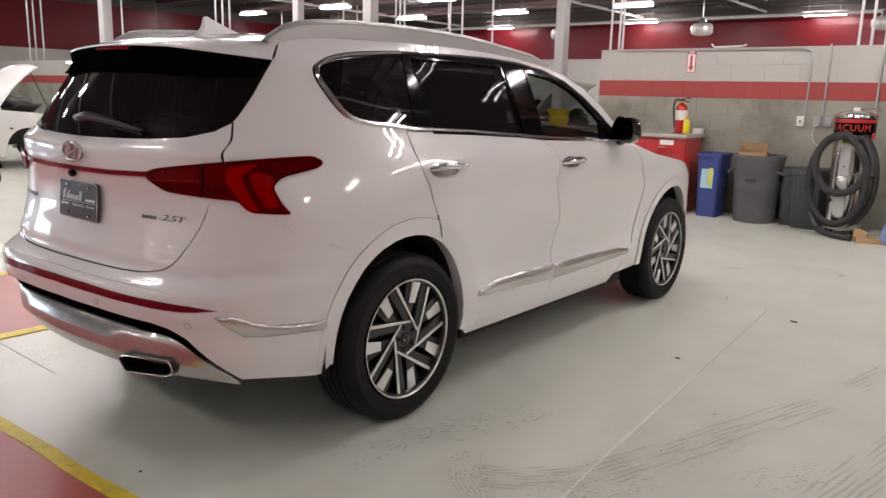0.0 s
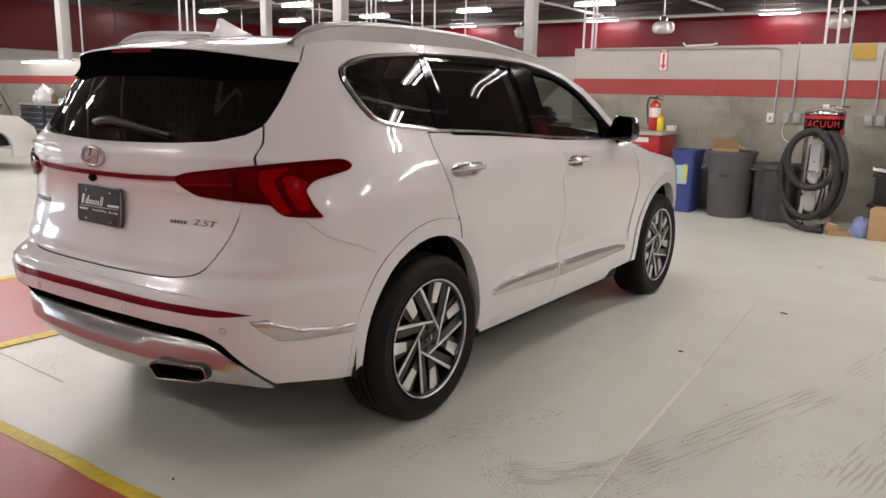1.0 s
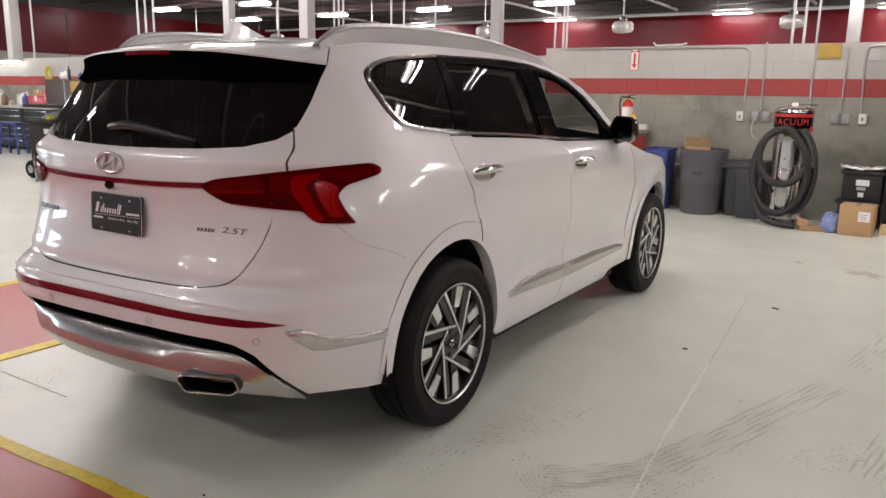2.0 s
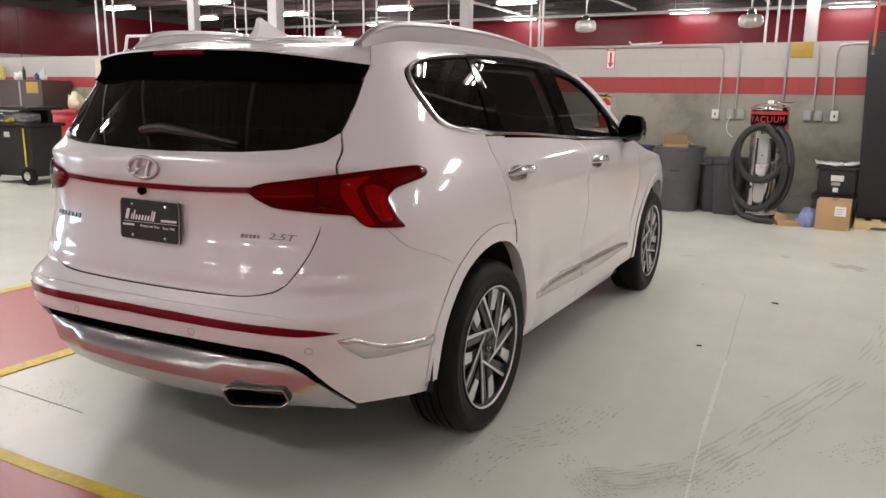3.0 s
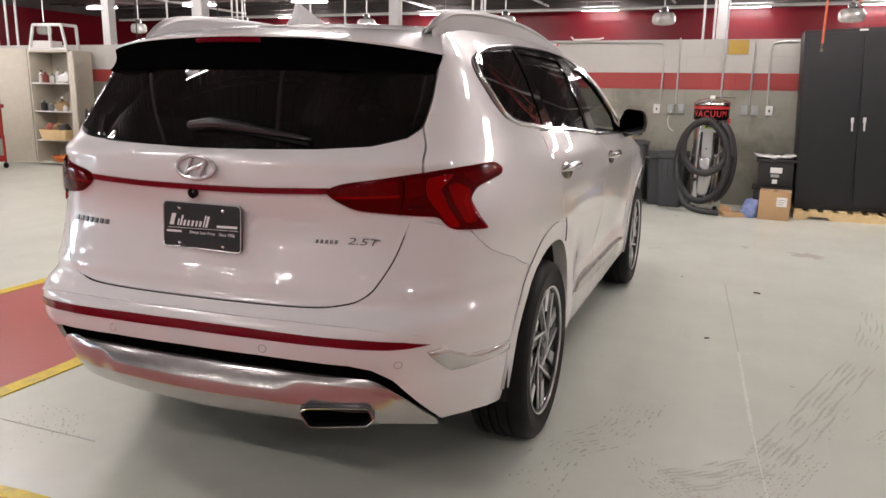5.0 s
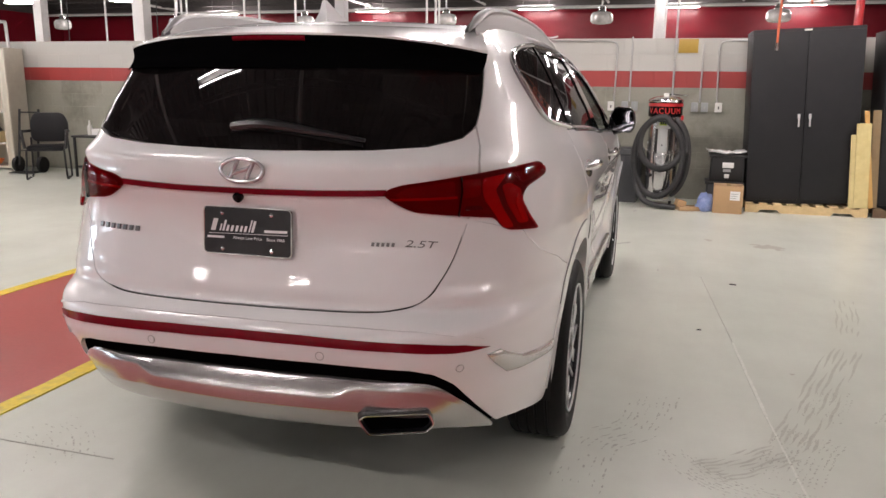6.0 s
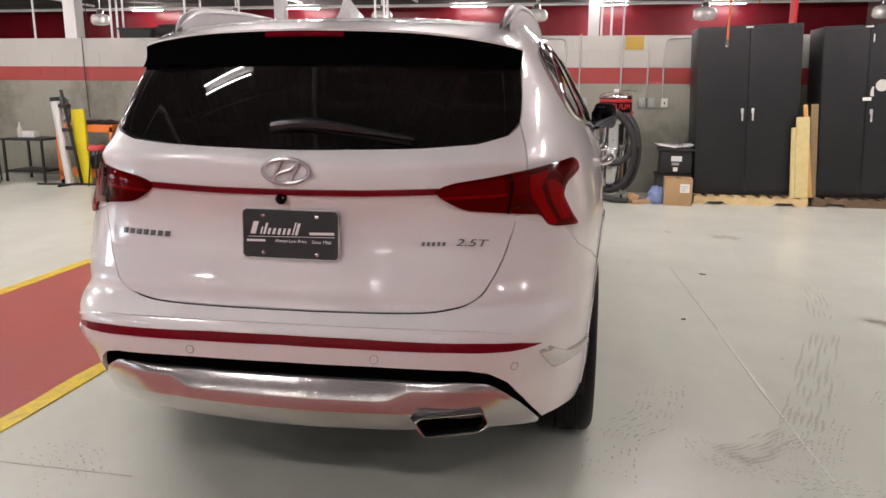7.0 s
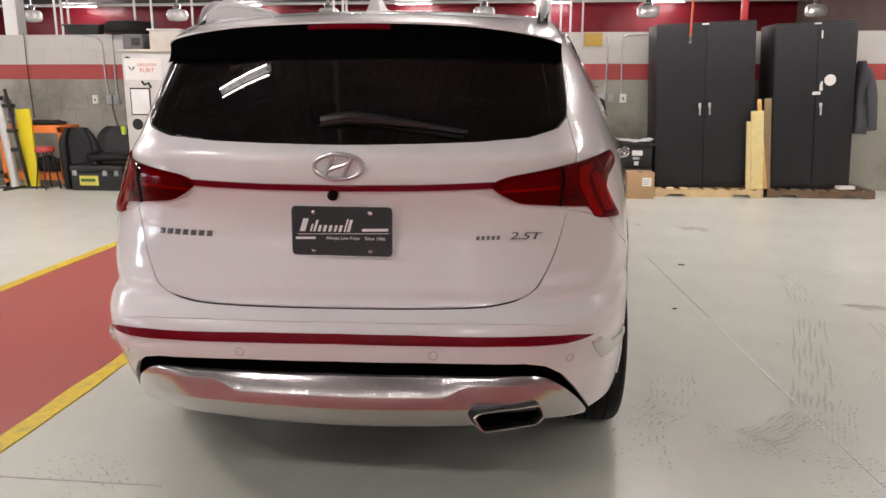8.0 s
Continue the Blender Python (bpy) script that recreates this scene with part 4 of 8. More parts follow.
around = np.array([(p, z) for z in np.arange(1.24, 1.56, .02) for p in np.arange(-.68, .69, .04)])
around = skin(around[:, 0], around[:, 1])
glass_fit = np.linalg.lstsq(glass_terms(around[:, 0], around[:, 2]), around[:, 1], rcond=None)[0]


def glass_y(x, y, z):
    """Depth of the rear glass: one even bow, easing into the body at its sides."""
    w = np.clip((np.abs(x) - .50) / .18, 0, 1)
    w = w * w * (3 - 2 * w)
    return (1 - w) * (glass_terms(x, z) @ glass_fit) + w * y


for v, y in zip(bm.verts, glass_y(co[:, 0], co[:, 1], co[:, 2])):
    v.co.y = y
part("rear_window", bm, PRIVACY, car, "dark tinted rear window")

sides = {}
QUARTER_CUT = [(.956, 1.250), (.925, 1.264), (.892, 1.279), (.868, 1.303), (.857, 1.345), (.850, 1.400), (.846, 1.450), (.851, 1.490), (.866, 1.516), (.887, 1.537), (.918, 1.557), (.955, 1.570), (.993, 1.580)]
for s in (1, -1):
    quarter = [(.553, 1.008)] + SEAM[1:4] + [(.942, .777)]
    quarter += [q for q in ARCH_IN[::-1] if q[1] > .775]
    gap = [(p_at_y(y, z), z) for y, z, _ in smooth_line([(.152, .885, 0), (.128, .955, 0), (.100, 1.03, 0), (.068, 1.115, 0), (.052, 1.18, 0), (.048, 1.248, 0)], 5)]
    quarter = quarter[:5] + [q for q in ARCH_IN[::-1] if q[1] > .775 and q[0] < 1.055] + gap
    quarter += [(p, z) for p, z, _ in smooth_line([(q[0], q[1], 0) for q in QUARTER_CUT], 3)][1:]
    quarter += on_roof_edge(.999, .80, 10) + GLASS_SIDE[::-1] + [(.618, 1.287), (.616, 1.225), (.604, 1.166), (.583, 1.107), (.560, 1.028)]
    part("quarter_panel", patch(inset(quarter, .0016), 0, .02, (.02, .01), s), PAINT, car)
    rdoor = [(p + .0009, z) for p, z in gap[::-1]] + [q for q in ARCH_IN[::-1] if q[0] > 1.058 and q[1] > .345]
    rdoor += [(1.172, .335), (1.30, .328), (1.441, .322), (1.462, .40), (1.470, .52), (1.470, .648), (1.452, .78), (1.430, .908), (1.424, 1.02), (1.412, 1.12), (1.400, 1.165), (1.380, 1.188), (1.31, 1.200), (1.18, 1.216), (1.06, 1.233)]
    rear_door = part("rear_door", patch(inset(rdoor, .0012), 0, .014, side=s), PAINT, car)
    fdoor = [(1.384, 1.187), (1.402, 1.165), (1.414, 1.12), (1.426, 1.02), (1.432, .908), (1.454, .78), (1.472, .648), (1.472, .52), (1.464, .40), (1.443, .322), (1.60, .316), (1.76, .308), (1.80, .40), (1.815, .452), (1.818, .60), (1.824, .748), (1.842, .87), (1.858, .968), (1.885, 1.06), (1.90, 1.10), (1.898, 1.145), (1.809, 1.155), (1.60, 1.170)]
    front_door = part("front_door", patch(inset(fdoor, .0012), 0, .014, side=s), PAINT, car)
    sides[s] = (rear_door, front_door)
    nose_top = [(2.30, .93), (2.2, .965), (2.1, 1.005), (2.0, 1.06), (1.96, 1.095), (1.93, 1.125), (1.904, 1.148)]
    fender = [(1.903, 1.10), (1.889, 1.06), (1.862, .968), (1.846, .87), (1.828, .748), (1.822, .60), (1.819, .50)]
    fender[-1:] = [(1.818, .50), (1.805, .42), (1.770, .312)]
    fender += [q for q in FARCH_IN if q[1] > .50 or (q[1] > .315 and q[0] < 1.97)] + [(2.30, .50)] + nose_top
    part("front_fender", patch(inset(fender, .0012), 0, .014, side=s), PAINT, car)
    sill = [(1.162, .33), (1.30, .324), (1.441, .318), (1.60, .312), (1.77, .304), (1.755, .25), (1.18, .26)]
    part("sill", patch(sill, -.012, .02, side=s), PAINT, car)
    # wheel arch mouldings, with a deep inner lip
    part("wheel_arch_moulding", band(ARCH_IN, ARCH_OUT, .005, .06, s), PAINT, car)
    part("wheel_arch_moulding", band(FARCH_IN, FARCH_OUT, .010, .06, s), PAINT, car)
    for c in (-.02, 2.755):
        bm = bmesh.new()
        prev = None
        for i in range(25):
            t = radians(-8 + 196 * i / 24)
            y, z = c + .43 * math.cos(t), .375 + .465 * math.sin(t)
            cur = (bm.verts.new((s * .60, y, z)), bm.verts.new((s * .905, y, z)))
            if prev:
                bm.faces.new((prev[0], prev[1], cur[1], cur[0]))
            prev = cur
        part("wheel_well", bm, STEEL_DARK, car, "black inner wheel arch")
    # joints round the mouldings, and the door joint that runs across one
    for arc, off in ((ARCH_OUT, .002), (FARCH_OUT, .004)):
        line = np.array([q for q in arc if q[1] > .60 or q[0] > 1.1], float)
        co, no = skin_n(line[:, 0], line[:, 1])
        part("moulding_joint", tube(bmesh.new(), [tuple(place(a + b * off, s)) for a, b in zip(co, no)], .0012, 5), STEEL_DARK, car)
    line = np.array([(p_at_y(y, z), z) for y, z in ((.150, .895), (.162, .860), (.176, .825), (.188, .790))])
    co, no = skin_n(line[:, 0], line[:, 1])
    part("moulding_joint", tube(bmesh.new(), [tuple(place(a + b * .005, s)) for a, b in zip(co, no)], .0019, 5), STEEL_DARK, car)
    # linings of the doors
    part("door_lining", patch([(.96, 1.19), (1.05, .86), (1.20, .60), (1.20, .36), (1.78, .34), (1.82, .7), (1.86, 1.12)], -.06, 0, (.08, .08), s), CABIN, car)
    # side glass
    cut = [(p, z) for p, z, _ in smooth_line([(q[0], q[1], 0) for q in QUARTER_CUT], 3)]
    qg = [(p + .002, z) for p, z in cut] + [(.996, 1.566), (.958, 1.262)]
    part("quarter_window", patch(qg, -.002, .006, side=s), PRIVACY, car, "tinted quarter window")
    line = np.array([(p + .006 * max(0, (.97 - p) / .11), z + (.006 if z < 1.40 else -.004) * (1 - max(0, (.93 - p) / .08))) for p, z in cut])
    co, no = skin_n(line[:, 0], line[:, 1])
    part("chrome_surround", tube(bmesh.new(), [tuple(place(a + b * .003, s)) for a, b in zip(co, no)], .0105, 8), SATIN, car, "bright chrome window surround")
    rw = [(.985, 1.246), (.994, 1.372), (1.004, 1.552), (1.17, 1.553), (1.335, 1.546), (1.31, 1.38), (1.281, 1.215), (1.12, 1.230)]
    pane_r = part("rear_door_window", patch(rw, -.004, .006, side=s), BLIND_GLASS, rear_door, "tinted rear door window with a drawn blind")
    part("window_frame", ring(rw, .012, .003, .02, s), BLACK_GLOSS, rear_door)
    part("window_blind", patch(inset(rw, .006), -.05, 0, (.06, .06), s), mat("black_mesh_blind" if s > 0 else "black_mesh_blind_b", (.020, .020, .021), .9, 0, .3, 500), rear_door, "black mesh blind behind the glass")
    fw = soften([(1.463, 1.530), (1.59, 1.503), (1.693, 1.432), (1.79, 1.272), (1.757, 1.184), (1.410, 1.200)], .008)
    part("front_door_window", patch(fw, -.004, .006, side=s), CLEAR, front_door, "clear front door window")
    part("window_frame", ring(fw, .016, .003, .02, s), BLACK_GLOSS, front_door)
    # black pillars between the panes
    part("pillar_cover", patch([(.956, 1.256), (.983, 1.245), (1.000, 1.56), (1.0, 1.574), (.994, 1.576)], .002, .02, side=s), BLACK_GLOSS, car)
    part("pillar_cover", patch([(1.296, 1.206), (1.395, 1.196), (1.448, 1.545), (1.44, 1.562), (1.352, 1.566)], .002, .02, side=s), BLACK_GLOSS, car)
    part("mirror_corner_cover", patch([(1.775, 1.165), (1.88, 1.155), (1.905, 1.20), (1.80, 1.285)], .002, .02, side=s), BLACK_GLOSS, front_door)
    # chrome along the belt and above the windows
    belt_lo = [(.955, 1.250), (1.06, 1.234), (1.18, 1.218), (1.31, 1.202), (1.45, 1.186), (1.60, 1.172), (1.75, 1.160), (1.88, 1.150)]
    part("belt_trim", band(belt_lo, [(p, z + .011) for p, z in belt_lo], .008, .014, s), SATIN, car, "bright chrome belt line")
    top_lo = [(.99, 1.574), (1.15, 1.580), (1.30, 1.581), (1.44, 1.570), (1.56, 1.541), (1.66, 1.488), (1.74, 1.405), (1.80, 1.315), (1.86, 1.225)]
    top_up = [(p + .002, z + .008) for p, z in top_lo]
    part("window_top_trim", band(top_lo, top_up, .006, .014, s), CHROME, car, "bright chrome strip above the windows")
    frame_in = [(1.002, 1.560), (1.15, 1.564), (1.30, 1.563), (1.44, 1.551), (1.55, 1.525), (1.645, 1.474), (1.722, 1.392), (1.785, 1.300), (1.84, 1.215)]
    part("door_top_frame", band(frame_in, top_lo, .002, .02, s), BLACK_GLOSS, car)
    # cant rail and front pillar up to the roof
    part("cant_rail", band(top_up, [(p, float(roof_z(p))) for p in (.995, 1.15, 1.30, 1.45, 1.57, 1.68, 1.77, 1.84, 1.90)], 0, .02, s), PAINT, car)
    # lower side cladding with its silver strip
    part("door_cladding", patch([(1.210, .458), (1.214, .486), (1.260, .505), (1.36, .508), (1.467, .497), (1.467, .420), (1.34, .436)], .006, .014, (.012, .006), s, crown=.012), TRIM_SILVER, rear_door, "silver lower door strip")
    part("door_cladding", patch([(1.475, .420), (1.475, .497), (1.62, .494), (1.76, .478), (1.803, .460), (1.806, .446), (1.80, .430), (1.64, .420)], .006, .014, (.012, .006), s, crown=.012), TRIM_SILVER, front_door, "silver lower door strip")
    # door handles over their cups
    for pc, zc, door in ((.993, 1.087, rear_door), (1.475, 1.062, front_door)):
        y0 = float(skin(np.array([pc]), np.array([zc]))[0, 1])
        cup = [(p_at_y(y0 + .098 * math.cos(t), zc - .004 + .038 * math.sin(t)), zc - .004 + .038 * math.sin(t)) for t in np.linspace(0, 2 * math.pi, 21)[:-1]]
        part("handle_cup", patch(cup, -.001, .01, (.008, .012), s, crown=.007), SATIN, door, "silver door handle cup")
        pts = []
        for u in np.linspace(-1, 1, 11):
            z = zc + .010 - .008 * u * u
            q, n = skin_n(np.array([p_at_y(y0 + .02 + .118 * u, z)]), np.array([z]))
            pts.append(tuple(place(q[0] + n[0] * (.034 - .030 * u ** 4), s)))
        part("door_handle", tube(bmesh.new(), pts, [.007, .013, .016, .018, .019, .019, .019, .018, .016, .013, .007], 10), SATIN, door, "silver door handle")
    # lamp: red body, lenses, clear window
    lamp = part("tail_lamp", patch(inset(LAMP_ROUND, .003), .002, .012, side=s), LAMP_DEEP, car, "dark red wraparound tail lamp")
    part("lamp_cover", patch(inset(LAMP_ROUND, .002), .009, .008, (.008, .008), s, crown=.006), LAMP_COVER, lamp, "glossy red lamp cover")
    part("inner_lens", patch(soften([(.356, 1.085), (.390, 1.109), (.520, 1.128), (.514, 1.073), (.375, 1.073)], .012, 3), .004, .002, side=s), MID_RED, lamp)
    part("upper_lens", patch(soften([(.540, 1.128), (.594, 1.132), (.588, 1.079), (.537, 1.073)], .012, 3), .004, .002, side=s), MID_RED, lamp)
    part("reversing_lens", patch(soften([(.540, 1.051), (.582, 1.051), (.592, 1.037), (.538, 1.039)], .006), .0140, .004, side=s), LAMP_CLEAR, lamp, "clear reversing lamp lens")
    part("brake_lens", patch(soften([(.600, 1.130), (.678, 1.139), (.658, 1.119), (.632, 1.094), (.657, 1.035), (.704, .973), (.666, .974), (.623, 1.032), (.598, 1.067), (.593, 1.095)], .012, 3), .005, .002, side=s), LAMP_BRIGHT, lamp, "bright red brake lens")
    part("outer_lens", patch(soften([(.653, 1.102), (.679, 1.111), (.718, 1.085), (.714, 1.053), (.755, .983), (.719, .982), (.673, 1.043)], .012, 3), .005, .002, side=s), LAMP_BRIGHT, lamp, "bright red outer lens")
    part("upper_arm_lens", patch(soften([(.699, 1.140), (.782, 1.143), (.788, 1.125), (.755, 1.111), (.723, 1.102)], .012, 3), .004, .002, side=s), MID_RED, lamp)
    glow_line = [(p, 1.070 + .030 * (p - .345)) for p in np.linspace(.345, .52, 9)]
    part("light_line", band(glow_line, [(p, z + .0065) for p, z in glow_line], .0068, .003, s), LAMP_BRIGHT, lamp, "thin bright red light line")
    stripe = [(.700, 1.072), (.697, 1.045), (.712, 1.015), (.728, .990)]
    part("light_stripe", band(stripe, [(p + .010, z + .002) for p, z in stripe], .0085, .003, s), LAMP_HOT, lamp, "bright red light stripe")
    split = [(.537, 1.142), (.533, 1.095), (.526, 1.057), (.522, 1.020)]
    part("lamp_split", band(split, [(p + .0020, z) for p, z in split], .0135, .01, s), STEEL_DARK, lamp)
    # corner ornament of the bumper, its side sensor
    orn = [(.676, .606), (.722, .610), (.760, .585), (.802, .560), (.860, .550), (.920, .545), (.920, .510), (.85, .512), (.790, .514), (.744, .522), (.710, .560)]
    part("corner_ornament", patch(orn, .004, .012, (.01, .006), s, crown=.010), TRIM_SILVER, bumper, "satin silver bumper corner trim")
    for p, z in ((.205, .612), (.585, .575), (.930, .548)):
        q, n = skin_n(np.array([p]), np.array([z]))
        m = Matrix.Translation(Vector(place(q[0], s))) @ Vector(n[0] * [s, 1, 1]).to_track_quat("Z", "Y").to_matrix().to_4x4()
        bm = lathe(bmesh.new(), [(.0135, -.004), (.0135, .001), (.0105, .0012), (.0105, -.001), (.009, -.001), (.009, .001), (.001, .0015)], 16, m)
        part("parking_sensor", bm, PAINT, bumper, "round parking sensor")
        part("sensor_ring", tube(bmesh.new(), [m @ Vector((.0125 * math.cos(a), .0125 * math.sin(a), .0008)) for a in np.linspace(0, 2 * math.pi, 17)[:-1]], .0014, 4, True), GREY_INK, bumper)

# red reflector strip and the light bar
strip = [(0, .674), (.15, .673), (.313, .667), (.464, .660), (.60, .648), (.640, .640), (.684, .630), (.62, .627), (.56, .626), (.47, .630), (.389, .636), (.20, .642), (0, .645)]
part("reflector_strip", patch(mirrored(strip), .004, .01), LAMP_RED, bumper, "long dark red reflector strip")
part("light_bar", patch(mirrored([(0, 1.094), (.16, 1.096), (.338, 1.103), (.338, 1.085), (.16, 1.079), (0, 1.077)]), .008, .014), LAMP_RED, tailgate, "thin red light bar")
ledge = [(0, .708), (.30, .706), (.46, .700), (.57, .684), (.66, .660), (.66, .655), (.57, .676), (.46, .692), (.30, .699), (0, .701)]
part("bumper_crease", patch(mirrored(ledge), .005, .006), PAINT, bumper)

# roof, windscreen and bonnet


def span(lo, hi, n, rise, bow, k0=-1.0, k1=1.0, nk=25, drop=0.0):
    """A sheet from one roof edge to the other."""
    bm = bmesh.new()
    rows = []
    for p in np.linspace(lo, hi, n):
        e = skin(np.array([p]), np.array([roof_z(p)]))[0]
        r = rise(p) if callable(rise) else rise
        b = bow(p) if callable(bow) else bow
        rows.append([bm.verts.new((e[0] * k, e[1] + b * (1 - k * k), e[2] + r * (1 - abs(k) ** 2.4) - drop)) for k in np.linspace(k0, k1, nk)])
    for a, b in zip(rows, rows[1:]):
        for i in range(nk - 1):
            bm.faces.new((a[i], a[i + 1], b[i + 1], b[i]))
    bmesh.ops.recalc_face_normals(bm, faces=bm.faces)
    return bm


part("roof", span(.80, 1.56, 30, lambda p: .018 + .022 * min(1, max(0, (p - .82) / .25)), lambda p: -.08 if p < .9 else (.10 if p > 1.5 else 0)), PAINT, car)
part("headlining", span(.80, 1.56, 20, .03, 0, -.97, .97, 13, .05), CABIN, car)
part("windscreen", span(1.562, 1.95, 16, lambda p: .038 - .01 * (p - 1.56), lambda p: .10 + .4 * (p - 1.56)), CLEAR, car, "clear windscreen")
bm = bmesh.new()
rows = []
for p, z in [(1.905, 1.148), (1.95, 1.108), (2.0, 1.06), (2.1, 1.005), (2.2, .965), (2.30, .93), (2.5, .90), (2.75, .88), (2.96, .87)]:
    e = skin(np.array([p]), np.array([z]))[0]
    rows.append([bm.verts.new((e[0] * k, e[1] + .14 * (1 - k * k) * (p < 2.2), e[2] + .075 * (1 - abs(k) ** 2.2) * min(1, (3.75 - e[1]) / .6))) for k in np.linspace(-1, 1, 19)])
for a, b in zip(rows, rows[1:]):
    for i in range(18):
        bm.faces.new((a[i], a[i + 1], b[i + 1], b[i]))
bmesh.ops.recalc_face_normals(bm, faces=bm.faces)
part("bonnet", bm, PAINT, car)
nose = [(p, .88) for p in np.linspace(2.98, 2.5, 6)] + [(2.30, .925), (2.30, .50), (2.22, .42), (2.25, .26), (2.6, .24), (2.98, .24)]
for s in (1, -1):
    part("front_bumper", patch(nose, 0, .02, (.06, .05), s), PAINT, car)
bm = box(bmesh.new(), (-.60, -.20, .20), (.60, 3.45, .30), .02)
box(bm, (-.84, .50, .215), (.84, 2.25, .30), .02)
part("underbody", bm, STEEL_DARK, car)
bm = box(bmesh.new(), (-.58, -.78, .36), (.58, -.45, .46), .05)
part("rear_subframe", bm, STEEL_DARK, car)

# spoiler with black sides, brake light, aerial, rails
edge = smooth_line([(-.672, -.53, 1.520), (-.60, -.630, 1.532), (-.47, -.702, 1.547), (-.30, -.735, 1.561), (0, -.762, 1.567), (.30, -.735, 1.561), (.47, -.690, 1.547), (.585, -.600, 1.532), (.652, -.478, 1.520)], 5)
n_e = len(edge)
bm = bmesh.new()
back = []
for i, q in enumerate(edge):
    k = -1 + 2 * i / (n_e - 1)
    e = skin(np.array([.80]), np.array([roof_z(.80)]))[0]
    back.append(Vector((e[0] * k, e[1] - .08 * (1 - k * k), e[2] + .018 * (1 - abs(k) ** 2.4))))
grid = []
for j in range(7):
    u = j / 6
    row = []
    for a, q in zip(back, edge):
        c = a.lerp(Vector(q), u)
        c.z += .012 * math.sin(math.pi * u)
        row.append(bm.verts.new(c))
    grid.append(row)
grid.append([bm.verts.new(Vector(q) + Vector((0, .001, -.007))) for q in edge])
grid.append([bm.verts.new(Vector(q) + Vector((0, .03, -.006))) for q in edge])
for a, b in zip(grid, grid[1:]):
    for i in range(n_e - 1):
        bm.faces.new((a[i], a[i + 1], b[i + 1], b[i]))
bmesh.ops.recalc_face_normals(bm, faces=bm.faces)
spoiler = part("spoiler", bm, PAINT, car, angle=50)
bm = bmesh.new()
top = [Vector(q) + Vector((0, .0005, -.0065)) for q in edge]
low = []
for i in range(n_e):
    k = -1 + 2 * i / (n_e - 1)
    q, n = skin_n(np.array([.700 * k]), np.array([1.455 - .008 * abs(k) ** 3]))
    q = q[0] + n[0] * .006
    low.append(Vector((q[0], min(q[1], glass_y(q[[0]], q[[1]], q[[2]])[0] - .007), q[2])))
rows = [[bm.verts.new(a.lerp(b, u) + Vector((0, .012 * math.sin(math.pi * u), 0))) for a, b in zip(top, low)] for u in (0, .12, .35, .6, .82, 1)]
for a, b in zip(rows, rows[1:]):
    for i in range(n_e - 1):
        bm.faces.new((a[i], a[i + 1], b[i + 1], b[i]))
bmesh.ops.recalc_face_normals(bm, faces=bm.faces)
part("spoiler_underside", bm, SPOILER_BLACK, spoiler, "gloss black underside of the spoiler")
bm = bmesh.new()
pts = [Vector(q) for q in edge if abs(q[0]) < .185]
tube(bm, [q + Vector((0, .004, -.016)) for q in pts], .0085, 8, flat=1.0)
part("high_brake_light", bm, LAMP_RED, spoiler, "dark red high brake light")
bm = bmesh.new()
fin = smooth_line([(-.375, 1.622), (-.340, 1.664), (-.332, 1.706), (-.314, 1.711), (-.285, 1.698), (-.22, 1.672), (-.15, 1.648)], 4)
for sx in (-1, 1):
    for y, z in fin:
        wdt = .022 * max(0, 1 - (z - 1.63) / .09) + .0025
        bm.verts.new((sx * wdt, y, z))
    for y, z in fin:
        bm.verts.new((sx * .020, y, 1.618 + .03 * (y + .4)))
bm.verts.ensure_lookup_table()
nf = len(fin)
for base in (0, 2 * nf):
    for i in range(nf - 1):
        bm.faces.new([bm.verts[base + j] for j in (i, i + 1, nf + i + 1, nf + i)])
for i in range(nf - 1):
    bm.faces.new([bm.verts[j] for j in (i, i + 1, 2 * nf + i + 1, 2 * nf + i)])
bmesh.ops.recalc_face_normals(bm, faces=bm.faces)
part("shark_fin_aerial", bm, PAINT, car, "white shark fin aerial")
RAIL = mat("silver_white_rail", (.40, .395, .39), .42, .35, .02, 200)
for s in (1, -1):
    rail = smooth_line([(s * .585, -.475, 1.585), (s * .595, -.39, 1.630), (s * .603, -.27, 1.664), (s * .61, 0, 1.684), (s * .612, .35, 1.690), (s * .612, .75, 1.680), (s * .61, 1.10, 1.650), (s * .605, 1.40, 1.620), (s * .60, 1.60, 1.580)], 4)
    bm = bmesh.new()
    tube(bm, rail, [.020 * min(1, .12 + i / 5, .12 + (len(rail) - 1 - i) / 5) for i in range(len(rail))], 10, flat=.8)
    for dx in (-.017, .017):
        prev = None
        for q in rail[1:-1]:
            low = 1.575
            cur = (bm.verts.new((q[0] + dx, q[1], q[2])), bm.verts.new((q[0] + dx * 1.2, q[1], min(low, q[2] - .01))))
            if prev:
                bm.faces.new((prev[0], prev[1], cur[1], cur[0]))
            prev = cur
    bmesh.ops.recalc_face_normals(bm, faces=bm.faces)
    part("roof_rail", bm, RAIL, car, "silver roof rail")

